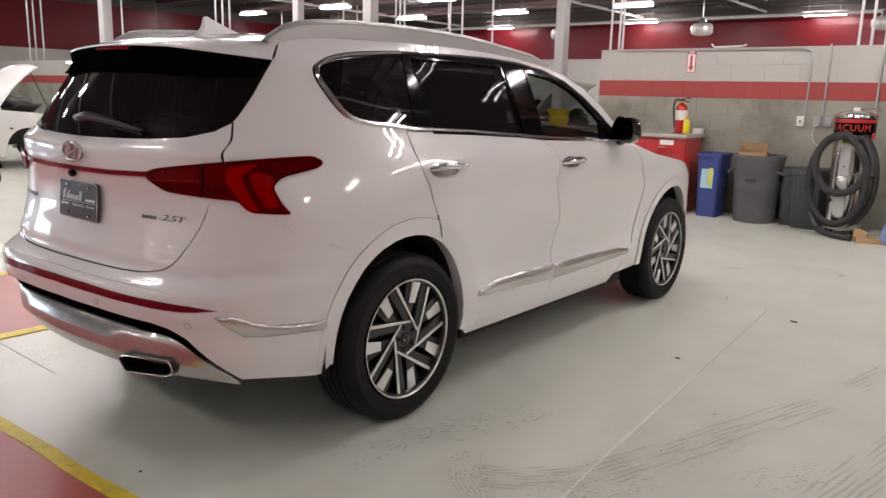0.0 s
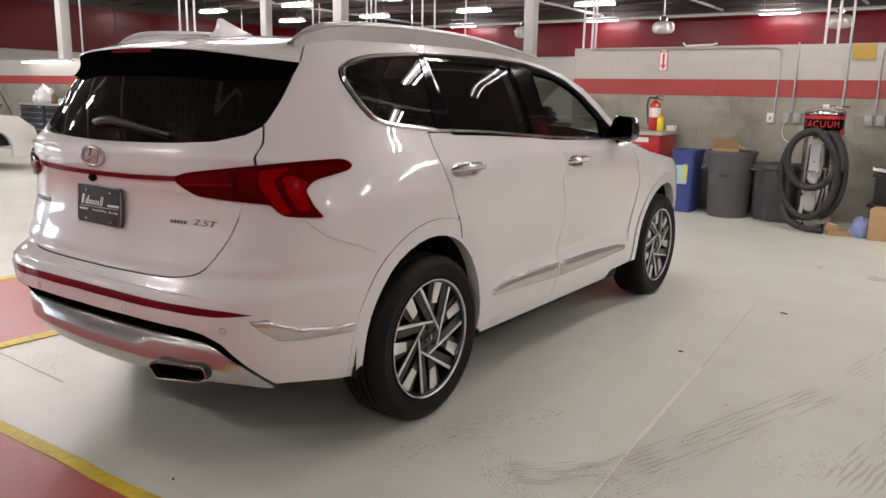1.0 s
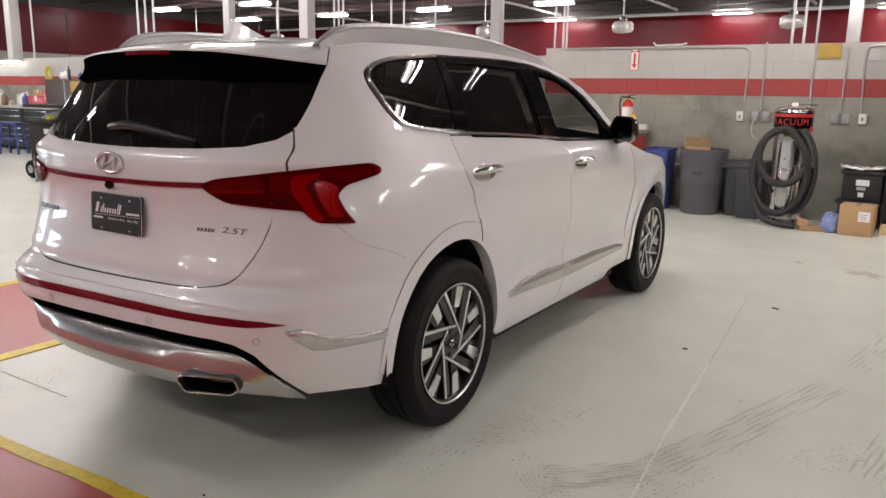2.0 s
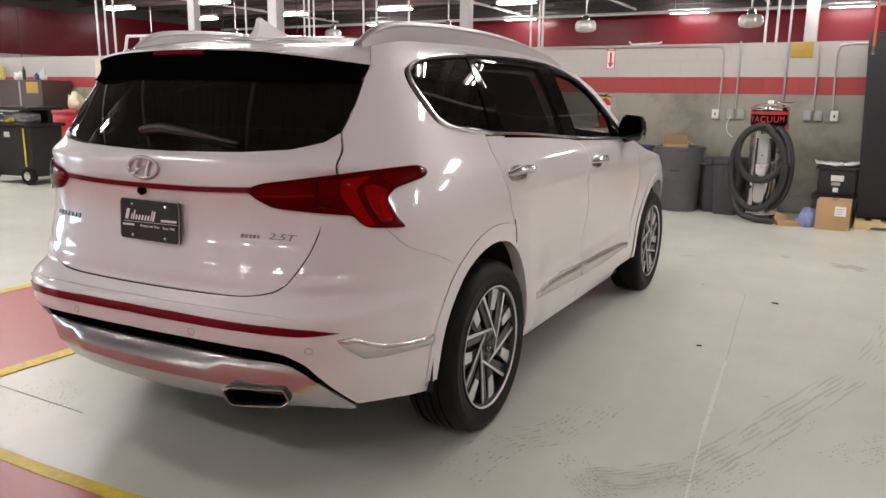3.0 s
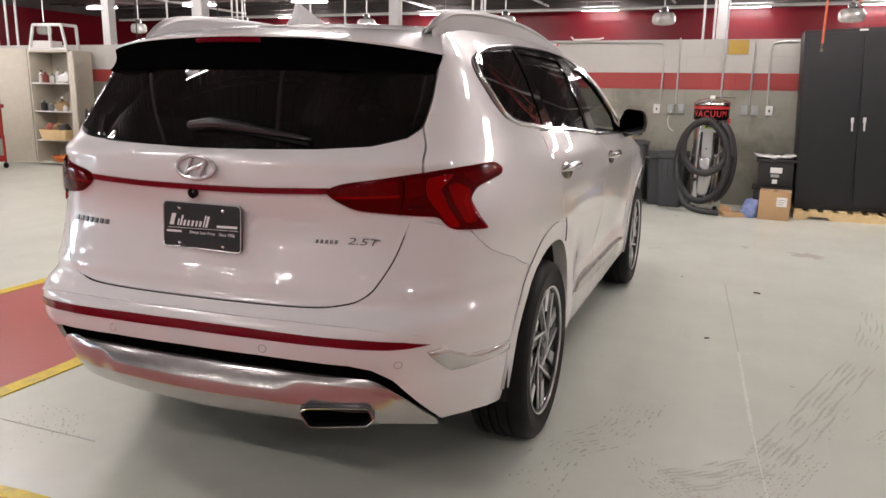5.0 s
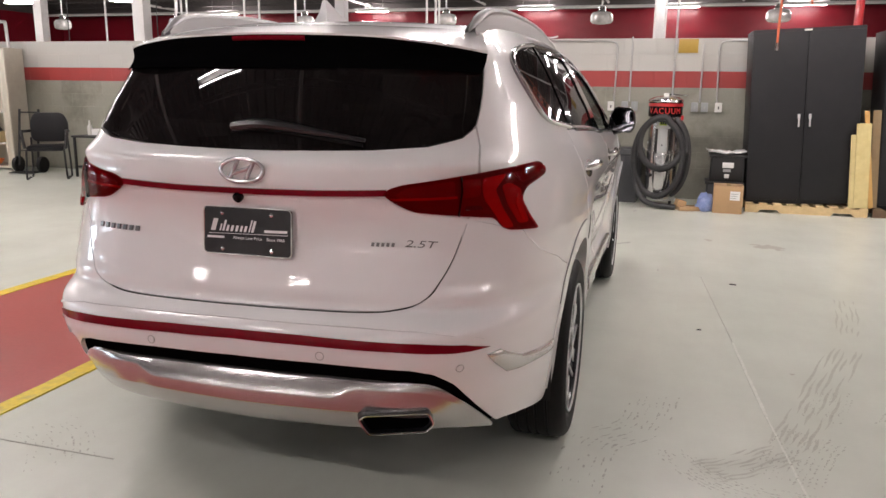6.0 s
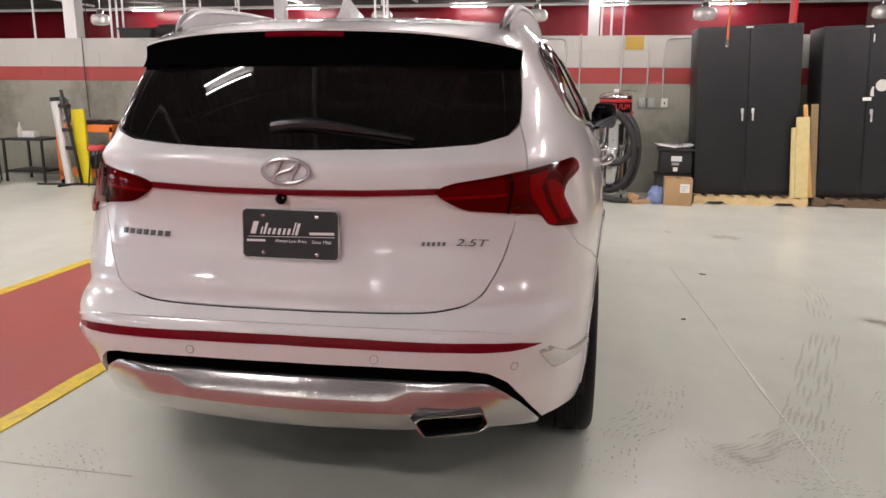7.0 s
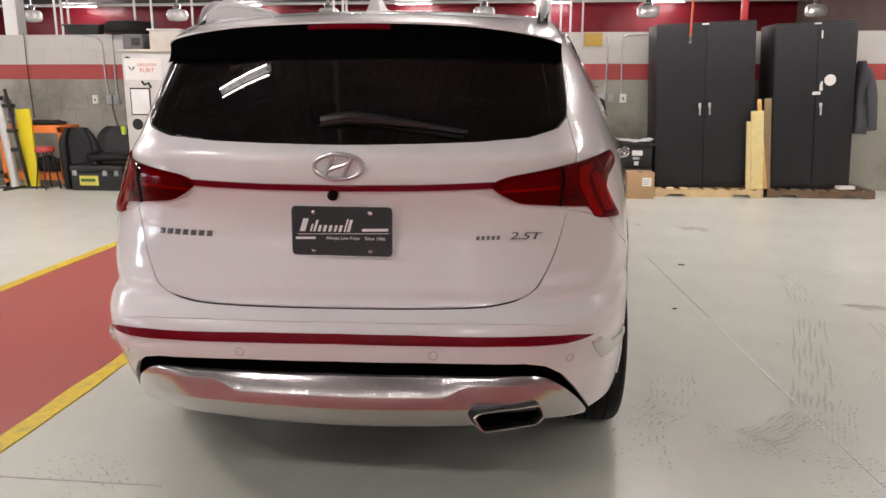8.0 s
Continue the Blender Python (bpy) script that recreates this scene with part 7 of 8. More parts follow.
post(-6.80, 7.62, .20, "white painted steel post standing on the low wall", 2.08)
post(-8.75, 7.62, .16, "white painted steel post standing on the low wall", 2.08)
post(-4.8, 10.9, .20)
post(1.04, 16.2, .26)
post(-16.2, 7.62, .24, "white painted steel post standing on the low wall", 2.08)
for x, z0 in ((-2.06, 2.08), (-1.93, 2.08), (-1.88, 2.08), (1.06, 2.08), (1.19, 2.08), (-4.95, 2.08), (-4.70, 2.08), (-4.10, 2.08), (-10.9, 2.08), (-11.15, 2.08), (-11.4, 2.08), (-20.6, 2.08), (-20.2, 2.08), (-19.7, 2.08), (-15.3, 2.08), (-7.45, 2.08), (-6.15, 2.08), (-6.05, 2.08), (-5.95, 2.08)):
    bm = tube(bmesh.new(), [(0, 0, 0), (0, 0, CEIL + .05 - z0)], .016 if x > -9 else .022, 7)
    solo("riser_pipe", bm, PIPE_WHITE, (x, 7.58, z0), 0, "thin white riser pipe from the wall to the ceiling", "pipe", "riser pipes")
bm = tube(bmesh.new(), [(0, 0, 0), (0, 0, CEIL + .05 - 2.08)], .05, 10)
solo("riser_pipe", bm, RED_STEEL, (3.46, 7.60, 2.08), 0, "red riser pipe from the wall to the ceiling", "pipe", "riser pipes")
for x, z1 in ((-17.0, 2.9), (-9.9, 2.7), (-7.9, 2.75)):
    solo("cable_drop", tube(bmesh.new(), [(0, 0, 0), (0, 0, CEIL + .05 - 2.2)], .010, 6), BLACK_TRIM, (x, 9.5, 2.2), 0, "dark cable hanging from the ceiling", "cable", "cable drops")


def jar_lamp(x):
    t = thing("pendant_lamp", (x, 17.9, 3.12), 0, "silver pendant lamp on a pipe under the ceiling", "lamp", "pendant lamps")
    part("reflector", lathe(bmesh.new(), [(.10, 0), (.19, .02), (.235, .08), (.235, .22), (.19, .30), (.10, .33)], 22, Matrix.Diagonal((1.25, .9, 1, 1))), mat("pendant_glass_%d" % int(abs(x) * 10), (.62, .60, .58), .25, .5, .45, 9, .3), t)
    part("hood", lathe(bmesh.new(), [(.11, .32), (.09, .42), (.03, .46)], 18), SATIN, t)
    part("stem", tube(bmesh.new(), [(0, 0, .45), (0, 0, CEIL - 3.12 + .05)], .02, 7), GALV, t)


for x in (-21.9, -17.6, -13.3, -9.0, -4.7, -.45, 3.85, 8.1):
    jar_lamp(x)

# coiled air line
t = thing("air_hose", (2.237, 5.02, 1.80), 0, "orange coiled air hose hanging from the ceiling", "air hose")
part("hose_line", tube(bmesh.new(), smooth_line([(0, 0, .06), (.0, 0, .3), (.005, 0, .6), (-.01, 0, 1.2), (0, 0, CEIL - 1.80 + .05)], 3), .011, 8), COPPER_HOSE, t)
part("hose_coil", tube(bmesh.new(), [(.17 + .10 * math.cos(a), .06 * math.sin(a), .42 + .028 * a + .09 * math.sin(a)) for a in np.linspace(0, 18, 90)] + [(.17, 0, CEIL - 1.80 + .05)], .010, 7), COPPER_HOSE, t)
part("hose_coupling", lathe(bmesh.new(), [(.010, 0), (.016, .005), (.016, .03), (.012, .035), (.012, .07)], 12), CHROME, t, "chrome hose coupling")

# ---- west side: locker board, seats, carts, desk ----
t = thing("tool_locker", (-4.30, 6.98, 0), 0, "white steel tool locker with posters and a clipboard", "locker")
LOCKER = mat("white_locker_steel", (.58, .57, .54), .45, 0, .06, 16, stain=(.42, .40, .36), stain_scale=4, stain_amt=.5)
part("locker_body", box(bmesh.new(), (-.42, -.30, .06), (.42, .40, 1.80), .01), LOCKER, t)
part("locker_top", box(bmesh.new(), (-.46, -.34, 1.80), (.46, .42, 1.835), .005), BEIGE_STEEL, t)
poster = part("poster", box(bmesh.new(), (-.39, -.304, 1.44), (.12, -.300, 1.72), .001), SIGN_WHITE, t, "white poster with red lettering")
for txt, z, sz in (("UNLEASH", 1.635, .062), ("FURY", 1.565, .085)):
    letters("poster_text", txt, sz, SIGN_RED, poster, Matrix.Translation((-.08, -.3045, z)) @ Matrix.Rotation(radians(90), 4, "X"), .0004)
for sgn in (-1, 1):
    part("wing_mark", prism(bmesh.new(), [(sgn * .005, 0), (sgn * .02, .015), (sgn * .05, .06), (sgn * .03, .05), (sgn * .012, .04)], .3045, .306, Matrix.Translation((-.29, 0, 1.56)) @ Matrix.Rotation(radians(90), 4, "X")), BLACK_TRIM, poster)
part("round_sticker", lathe(bmesh.new(), [(.045, .0), (.045, .002), (.001, .002)], 20, Matrix.Translation((-.34, -.300, 1.70)) @ Matrix.Rotation(radians(90), 4, "X")), BLACK_TRIM, t)
clip = part("clipboard", box(bmesh.new(), (-.34, -.310, .98), (-.06, -.300, 1.34), .003), BLACK_TRIM, t)
part("clip_paper", box(bmesh.new(), (-.325, -.313, .995), (-.075, -.310, 1.32), .001), PAPER, clip)
part("round_sticker", lathe(bmesh.new(), [(.075, .0), (.075, .003), (.05, .003), (.05, .001), (.001, .001)], 22, Matrix.Translation((-.27, -.300, .86)) @ Matrix.Rotation(radians(90), 4, "X")), BLACK_TRIM, t)
part("hook_tool", tube(bmesh.new(), [(-.16, -.31, 1.42), (-.12, -.33, 1.38), (-.06, -.33, 1.40), (-.03, -.33, 1.34)], .016, 6), BLACK_TRIM, t)
t = thing("radio", (-4.60, 6.88, 1.837), 0, "dark grey workshop radio on the tool locker", "radio")
part("radio_body", box(bmesh.new(), (-.14, -.10, 0), (.14, .10, .20), .015), GREY_BIN, t)
part("radio_front", box(bmesh.new(), (-.02, -.104, .05), (.10, -.098, .15), .004), BLACK_TRIM, t)
t = thing("carton", (-4.18, 6.95, 1.837), 8, "worn white carton on the tool locker", "carton")
part("carton_body", box(bmesh.new(), (-.20, -.15, 0), (.20, .15, .24), .006), mat("worn_white_card", (.55, .52, .46), .8, 0, .1, 20, stain=(.35, .30, .22), stain_scale=5, stain_amt=.6), t)
part("carton_lid", box(bmesh.new(), (-.23, -.17, .24), (.22, .17, .265), .006), LOCKER, t)
t = thing("cup", (-4.80, 6.72, .72), 0, "lime drinks cup on a black seat back", "cup")
part("cup_body", lathe(bmesh.new(), [(.03, 0), (.042, .11), (.040, .11), (.029, .005)], 16), LABEL_GREEN, t)

# tyre and black tray on top of the wall
t = thing("spare_tyre", (-5.05, 7.62, 2.08), 0, "black tyre lying on top of the low wall", "tyre")
part("tyre_ring", lathe(bmesh.new(), [(.20, .02), (.25, 0), (.33, .015), (.345, .05), (.345, .13), (.33, .165), (.25, .18), (.20, .16)], 40, None, True), RUBBER, t)
bm = bmesh.new()
rows = [[bm.verts.new((x * s, y * s, z)) for x, y in round_poly([(-.30, -.11), (.30, -.11), (.30, .11), (-.30, .11)], .05, 4)] for s, z in ((.78, 0), (.95, .12), (1.08, .13), (1.08, .145), (.9, .145), (.75, .02))]
for a, b in zip(rows, rows[1:]):
    for i in range(len(a)):
        bm.faces.new((a[i], a[(i + 1) % len(a)], b[(i + 1) % len(a)], b[i]))
bm.faces.new(rows[0][::-1])
bm.faces.new(rows[-1])
bmesh.ops.recalc_face_normals(bm, faces=bm.faces)
solo("drip_tray", bm, BLACK_TRIM, (-5.72, 7.60, 2.08), 0, "black plastic drip tray on top of the wall", "tray")


def car_seat(at, turn, lean, label):
    t = new("car_seat")
    t.matrix_world = pose(*at, lean[0], lean[1], turn)
    tagged(t, label, "car seat", "loose car seats")
    bm = box(bmesh.new(), (-.25, -.26, .0), (.25, .26, .15), .06, 4)
    box(bm, (-.27, -.24, .05), (-.17, .26, .19), .045, 3)
    box(bm, (.17, -.24, .05), (.27, .26, .19), .045, 3)
    part("seat_cushion", bm, LEATHER, t, angle=60)
    bm = bmesh.new()
    rows = []
    for k in range(9):
        u = k / 8
        w = .25 - .10 * u ** 5 + .02 * math.sin(3.1 * u)
        rows.append([bm.verts.new((x, .24 + .16 * u + y, .10 + .62 * u)) for x, y in round_poly([(-w, -.05), (-w * .6, -.015), (w * .6, -.015), (w, -.05), (w, .07), (-w, .07)], .03, 3)])
    for a, b in zip(rows, rows[1:]):
        for i in range(len(a)):
            bm.faces.new((a[i], a[(i + 1) % len(a)], b[(i + 1) % len(a)], b[i]))
    bm.faces.new(rows[0][::-1])
    bm.faces.new(rows[-1])
    bmesh.ops.recalc_face_normals(bm, faces=bm.faces)
    part("backrest", bm, LEATHER, t, angle=60)
    part("seat_rail", box(bmesh.new(), (-.20, -.24, -.06), (-.16, .24, 0), .004), STEEL_DARK, t)
    part("seat_rail", box(bmesh.new(), (.16, -.24, -.06), (.20, .24, 0), .004), STEEL_DARK, t)
    return t


t = thing("car_seat", (-5.40, 6.62, 0), 38, "black leather car seat backrest standing on the floor", "car seat", "loose car seats")
bm = bmesh.new()
rows = []
for k in range(17):
    u = k / 16
    w = .255 - .12 * max(0, (u - .62) / .38) ** 2.2 - .03 * (1 - u)
    d = .085 - .045 * u ** 2
    rows.append([bm.verts.new((x, -.06 + .20 * u + y, .012 + .80 * u - .03 * (abs(x) / .25) ** 2 * (u > .9))) for x, y in round_poly([(-w, -d - .045), (-w * .70, -d - .05), (-w * .55, -d), (w * .55, -d), (w * .70, -d - .05), (w, -d - .045), (w, d), (-w, d)], .028, 4)])
for a, b in zip(rows, rows[1:]):
    for i in range(len(a)):
        bm.faces.new((a[i], a[(i + 1) % len(a)], b[(i + 1) % len(a)], b[i]))
bm.faces.new(rows[0][::-1])
bm.faces.new(rows[-1])
bmesh.ops.recalc_face_normals(bm, faces=bm.faces)
part("backrest", bm, LEATHER, t, angle=60)
for z in (.30, .46, .60):
    part("stitched_seam", tube(bmesh.new(), [(x, -.06 + .20 * z / .8 - .086 + .045 * (z / .8) ** 2, z) for x in (-.13, 0, .13)], .004, 5), STEEL_DARK, t)
low = car_seat((-4.90, 6.62, .385), 16, (0, 0), "low black leather car seat standing on a toolbox")
low.scale = (1.12, 1, .60)
t = thing("toolbox", (-5.02, 6.52, 0), 0, "black plastic toolbox with a yellow label on the floor", "toolbox")
part("box_body", box(bmesh.new(), (-.36, -.19, 0), (.36, .19, .24), .015), BLACK_TRIM, t)
part("box_lid", box(bmesh.new(), (-.37, -.20, .245), (.37, .20, .335), .02), BLACK_TRIM, t)
part("box_label", box(bmesh.new(), (-.24, -.195, .07), (.02, -.189, .20), .002), LABEL_YELLOW, t, "yellow printed label")
part("label_bar", box(bmesh.new(), (-.22, -.197, .12), (-.02, -.194, .16), .001), mat("green_ink", (.05, .12, .04), .6), t)
for x in (-.30, .12, .28):
    part("latch", box(bmesh.new(), (x - .03, -.205, .20), (x + .03, -.190, .27), .004), BOX_GREY, t)

# orange cart with tools
t = thing("orange_cart", (-6.06, 6.80, 0), 0, "orange steel tool cart with open shelves", "cart")
for x in (-.42, .42):
    for y in (-.2, .2):
        part("corner_post", box(bmesh.new(), (x - .03, y - .02, .06), (x + .03, y + .02, .82), .004), ORANGE_PAINT, t)
        part("caster", lathe(bmesh.new(), [(.028, -.012), (.03, 0), (.028, .012)], 12, Matrix.Translation((x, y, .03)) @ Matrix.Rotation(radians(90), 4, "Y")), RUBBER, t)
for z, h in ((.10, .10), (.74, .10)):
    part("shelf", box(bmesh.new(), (-.45, -.22, z), (.45, .22, z + h), .006), ORANGE_PAINT, t)
moved = part("tool_clutter", crumple(bmesh.new(), .28, .10, .05, 7.3), BLACK_TRIM, t, angle=60)
moved.location = (.12, 0, .84)
moved = part("tool_clutter", crumple(bmesh.new(), .22, .10, .14, 2.3), STEEL_DARK, t, angle=60)
moved.location = (.10, 0, .20)
t = thing("shop_stool", (-5.77, 6.42, 0), 0, "red topped shop stool beside the orange cart", "stool")
part("stool_seat", lathe(bmesh.new(), [(.115, .50), (.125, .51), (.125, .55), (.11, .575), (.02, .58)], 24), mat("red_vinyl", (.45, .03, .03), .35, coat=.3), t)
for a in (20, 110, 200, 290):
    m = Matrix.Rotation(radians(a), 4, "Z")
    part("stool_leg", tube(bmesh.new(), [m @ Vector((.08, 0, .50)), m @ Vector((.15, 0, 0))], .011, 6), BLACK_TRIM, t)
t = thing("stand_light", (-6.29, 6.42, 0), 0, "tall silver tube lamp on a black stand", "stand light")
part("silver_tube", tube(bmesh.new(), [(-.06, 0, 1.17), (.06, 0, .03)], .058, 20), mat("bright_tube_metal", (.85, .85, .84), .28, .75, .06, 8), t)
part("tube_cap", tube(bmesh.new(), [(-.066, 0, 1.22), (-.06, 0, 1.165)], .062, 20), BLACK_TRIM, t)
part("stand_bar", tube(bmesh.new(), [(.03, .03, 1.32), (.22, .03, .03)], .022, 8), BLACK_TRIM, t)
for z in (.5, .75, 1.08):
    part("stand_clamp", box(bmesh.new(), (.0, -.03, z), (.14, .06, z + .05), .008), BLACK_TRIM, t)
part("stand_foot", tube(bmesh.new(), [(-.42, -.06, .015), (.48, .06, .015)], .015, 8), BLACK_TRIM, t)
part("stand_foot", tube(bmesh.new(), [(.05, -.25, .015), (.15, .28, .015)], .015, 8), BLACK_TRIM, t)
bm = box(bmesh.new(), (-.10, -.02, 0), (.10, .02, 1.06), .006)
ob = solo("yellow_board", bm, YELLOW_PAINT, (-6.10, 6.54, 0), 0, "narrow yellow board leaning on the orange cart", "board", smooth=False)
ob.matrix_world = pose(-6.04, 6.50, 0, -2, -3, 0)
t = thing("hose_reel", (-6.88, 7.05, .842), 0, "silver and grey reel standing on the desk end", "reel")
part("reel_body", box(bmesh.new(), (-.06, -.06, 0), (.06, .06, .34), .02), SATIN, t)
part("reel_hose", tube(bmesh.new(), loop(.02, .20, .10, .17, -.07, -.02, 0, 700, 40), .020, 8), GREY_BIN, t)
t.matrix_world = pose(-6.62, 6.95, .842)

t = thing("desk", (-7.08, 6.85, 0), 0, "small black metal desk against the block wall", "desk")
part("desktop", box(bmesh.new(), (-.34, -.28, .60), (.34, .28, .63), .004), BLACK_TRIM, t)
for x in (-.31, .31):
    for y in (-.25, .25):
        part("desk_leg", box(bmesh.new(), (x - .015, y - .015, 0), (x + .015, y + .015, .60), .003), BLACK_TRIM, t)
part("desk_shelf", box(bmesh.new(), (-.30, -.24, .14), (.30, .24, .17), .004), BLACK_TRIM, t)
solo("tissue_box", box(bmesh.new(), (-.11, -.06, 0), (.11, .06, .09), .006), PAPER, (-7.14, 6.85, .632), 0, "white tissue box on the black desk", "box")
t = thing("spray_bottle", (-7.26, 6.80, .632), 0, "pale plastic bottle on the black desk", "bottle")
part("bottle_body", lathe(bmesh.new(), [(.035, 0), (.038, .12), (.014, .17), (.012, .22)], 14), LOCKER, t)
t = thing("office_chair", (-7.62, 6.30, 0), 35, "black office chair with armrests beside the desk", "chair")
bm = box(bmesh.new(), (-.25, -.25, .42), (.25, .25, .50), .04, 3)
part("seat", bm, LEATHER, t)
bm = prism(bmesh.new(), round_poly([(-.25, .56), (.25, .56), (.27, .85), (.20, 1.0), (-.20, 1.0), (-.27, .85)], .10, 5), -.30, -.235, Matrix.Rotation(radians(84), 4, "X"), .02)
part("backrest", bm, LEATHER, t)
for s in (-1, 1):
    part("armrest", tube(bmesh.new(), smooth_line([(s * .24, .20, .70), (s * .30, .05, .70), (s * .30, -.18, .69), (s * .27, -.20, .46)], 3), .022, 7), BLACK_TRIM, t)
    part("sled_leg", tube(bmesh.new(), smooth_line([(s * .25, -.22, .44), (s * .27, -.24, .03), (s * .27, .0, .02), (s * .27, .26, .03), (s * .25, .24, .60)], 4), .014, 7), BLACK_TRIM, t)
t = thing("hand_truck", (-8.45, 6.75, 0), 10, "black hand truck leaning by the block wall", "hand truck")
for x in (-.16, .16):
    part("rail", tube(bmesh.new(), [(x, 0, .12), (x, .14, 1.0)], .018, 7), BLACK_TRIM, t)
    part("wheel", lathe(bmesh.new(), [(.06, -.03), (.125, -.03), (.13, 0), (.125, .03), (.06, .03)], 20, Matrix.Translation((x * 1.3, .05, .13)) @ Matrix.Rotation(radians(90), 4, "Y")), RUBBER, t)
part("toe_plate", box(bmesh.new(), (-.2, -.22, .01), (.2, .02, .025), .003), BLACK_TRIM, t)
for z in (.35, .65, .95):
    part("cross_bar", tube(bmesh.new(), [(-.16, .02 + .12 * z, z), (.16, .02 + .12 * z, z)], .012, 6), BLACK_TRIM, t)

# beige open cupboard with bottles
t = thing("open_cupboard", (-9.50, 7.20, 0), 0, "beige steel cupboard with open doors and half-full shelves", "cupboard")
for lo, hi in (((-.46, -.25, .03), (-.435, .25, 1.93)), ((.435, -.25, .03), (.46, .25, 1.93)), ((-.435, .225, .03), (.435, .25, 1.93)), ((-.46, -.25, 1.93), (.46, .25, 1.96)), ((-.435, -.25, .03), (.435, .225, .06))):
    part("side_panel", box(bmesh.new(), lo, hi, .003), BEIGE_STEEL, t)
for z in (.42, .92, 1.40):
    part("shelf", box(bmesh.new(), (-.432, -.24, z), (.432, .222, z + .022), .003), LOCKER, t)
moved = part("door", box(bmesh.new(), (-.26, -.012, .04), (.26, .012, 1.99), .004, turn=Matrix.Rotation(radians(24), 4, "Z")), BEIGE_STEEL, t)
moved.location = (-.71, -.36, 0)
moved = part("door", box(bmesh.new(), (-.23, -.012, .04), (.23, .012, 1.93), .004, turn=Matrix.Rotation(radians(-35), 4, "Z")), BEIGE_STEEL, t)
moved.location = (.65, -.37, 0)
part("door_sticker", box(bmesh.new(), (.60, -.365, 1.60), (.70, -.350, 1.64), .002, turn=Matrix.Rotation(radians(-35), 4, "Z")), MUSTARD, t)
rng = random.Random(11)
shelf_cols = [mat("shelf_item_%d" % i, c, .45) for i, c in enumerate(((.06, .11, .30), (.55, .55, .52), (.22, .04, .03), (.22, .15, .08), (.03, .03, .03), (.50, .50, .47), (.12, .12, .13)))]
for z, n in ((.942, 5), (1.422, 8)):
    for i in range(n):
        x = -.36 + .70 * (i + .5) / n + rng.uniform(-.02, .02)
        h, r = rng.uniform(.10, .24), rng.uniform(.032, .055)
        tt = thing("bottle", (-9.50 + x, 7.05 + rng.uniform(-.06, .06), z), 0, "small workshop bottle on a cupboard shelf", "bottle", "cupboard bottles")
        part("bottle_body", lathe(bmesh.new(), [(r * .9, 0), (r, .01), (r, h * .7), (r * .4, h * .82), (r * .38, h * .86)], 14), shelf_cols[rng.randrange(len(shelf_cols))], tt)
        part("bottle_cap", lathe(bmesh.new(), [(r * .45, h * .86), (r * .45, h), (r * .30, h * 1.02)], 12), shelf_cols[rng.randrange(len(shelf_cols))], tt)
solo("plastic_bag", crumple(bmesh.new(), .13, .10, .12, 8.4), PAPER, (-9.22, 7.03, 1.422), 0, "crumpled white plastic bag on a cupboard shelf", "bag", angle=70)
solo("cloth_bundle", crumple(bmesh.new(), .12, .10, .13, 2.9), CARD_DARK, (-9.36, 7.04, .942), 0, "brown cloth bundle on a cupboard shelf", "cloth", angle=70)
t = thing("basket", (-9.50, 7.03, .442), 0, "tan woven basket with odds and ends on a cupboard shelf", "basket")
bm = bmesh.new()
rows = [[bm.verts.new((x * k, y * k, z)) for x, y in round_poly([(-.30, -.15), (.30, -.15), (.30, .15), (-.30, .15)], .05, 4)] for k, z in ((.86, 0), (1.0, .16), (1.03, .16), (1.03, .18), (.96, .18), (.84, .02))]
for a, b in zip(rows, rows[1:]):
    for i in range(len(a)):
        bm.faces.new((a[i], a[(i + 1) % len(a)], b[(i + 1) % len(a)], b[i]))
bm.faces.new(rows[0][::-1])
bm.faces.new(rows[-1])
bmesh.ops.recalc_face_normals(bm, faces=bm.faces)
part("basket_body", bm, PALLET_NEW, t)
for dx, seed, m in ((-.14, 3.3, shelf_cols[2]), (.02, 5.7, CARD_DARK), (.16, 7.9, shelf_cols[4])):
    moved = part("odds_and_ends", crumple(bmesh.new(), .10, .10, .12, seed, 2), m, t, angle=60)
    moved.location = (dx, 0, .13)
solo("orange_bowl", lathe(bmesh.new(), [(.08, 0), (.12, .02), (.17, .10), (.165, .105), (.11, .03), (.02, .025)], 28), ORANGE_PAINT, (-9.44, 7.02, .062), 0, "orange plastic bowl on the cupboard floor", "bowl")
t = thing("guard_rack", (-9.55, 7.15, 1.962), 10, "white metal guard frame lying on the cupboard", "frame")
for a, b in (((-.36, -.15, 0), (-.26, -.15, .42)), ((.36, -.15, 0), (.28, -.15, .42)), ((-.26, -.15, .42), (.28, -.15, .42)), ((.28, -.15, .42), (.34, .15, .42)), ((.36, .15, 0), (.34, .15, .42)), ((-.36, -.15, .02), (.36, -.15, .02)), ((0.05, -.15, 0), (.05, -.15, .42))):
    part("frame_bar", tube(bmesh.new(), [a, b], .028, 6), PIPE_WHITE, t)
part("frame_panel", box(bmesh.new(), (-.36, -.14, 0), (.06, .14, .16), .01), LOCKER, t)
t = extinguisher((-11.15, 7.41, .98), "red and yellow fire extinguisher hung on the block wall")
part("bracket", box(bmesh.new(), (-.05, .06, .05), (.05, .10, .40), .004), BLACK_TRIM, t)

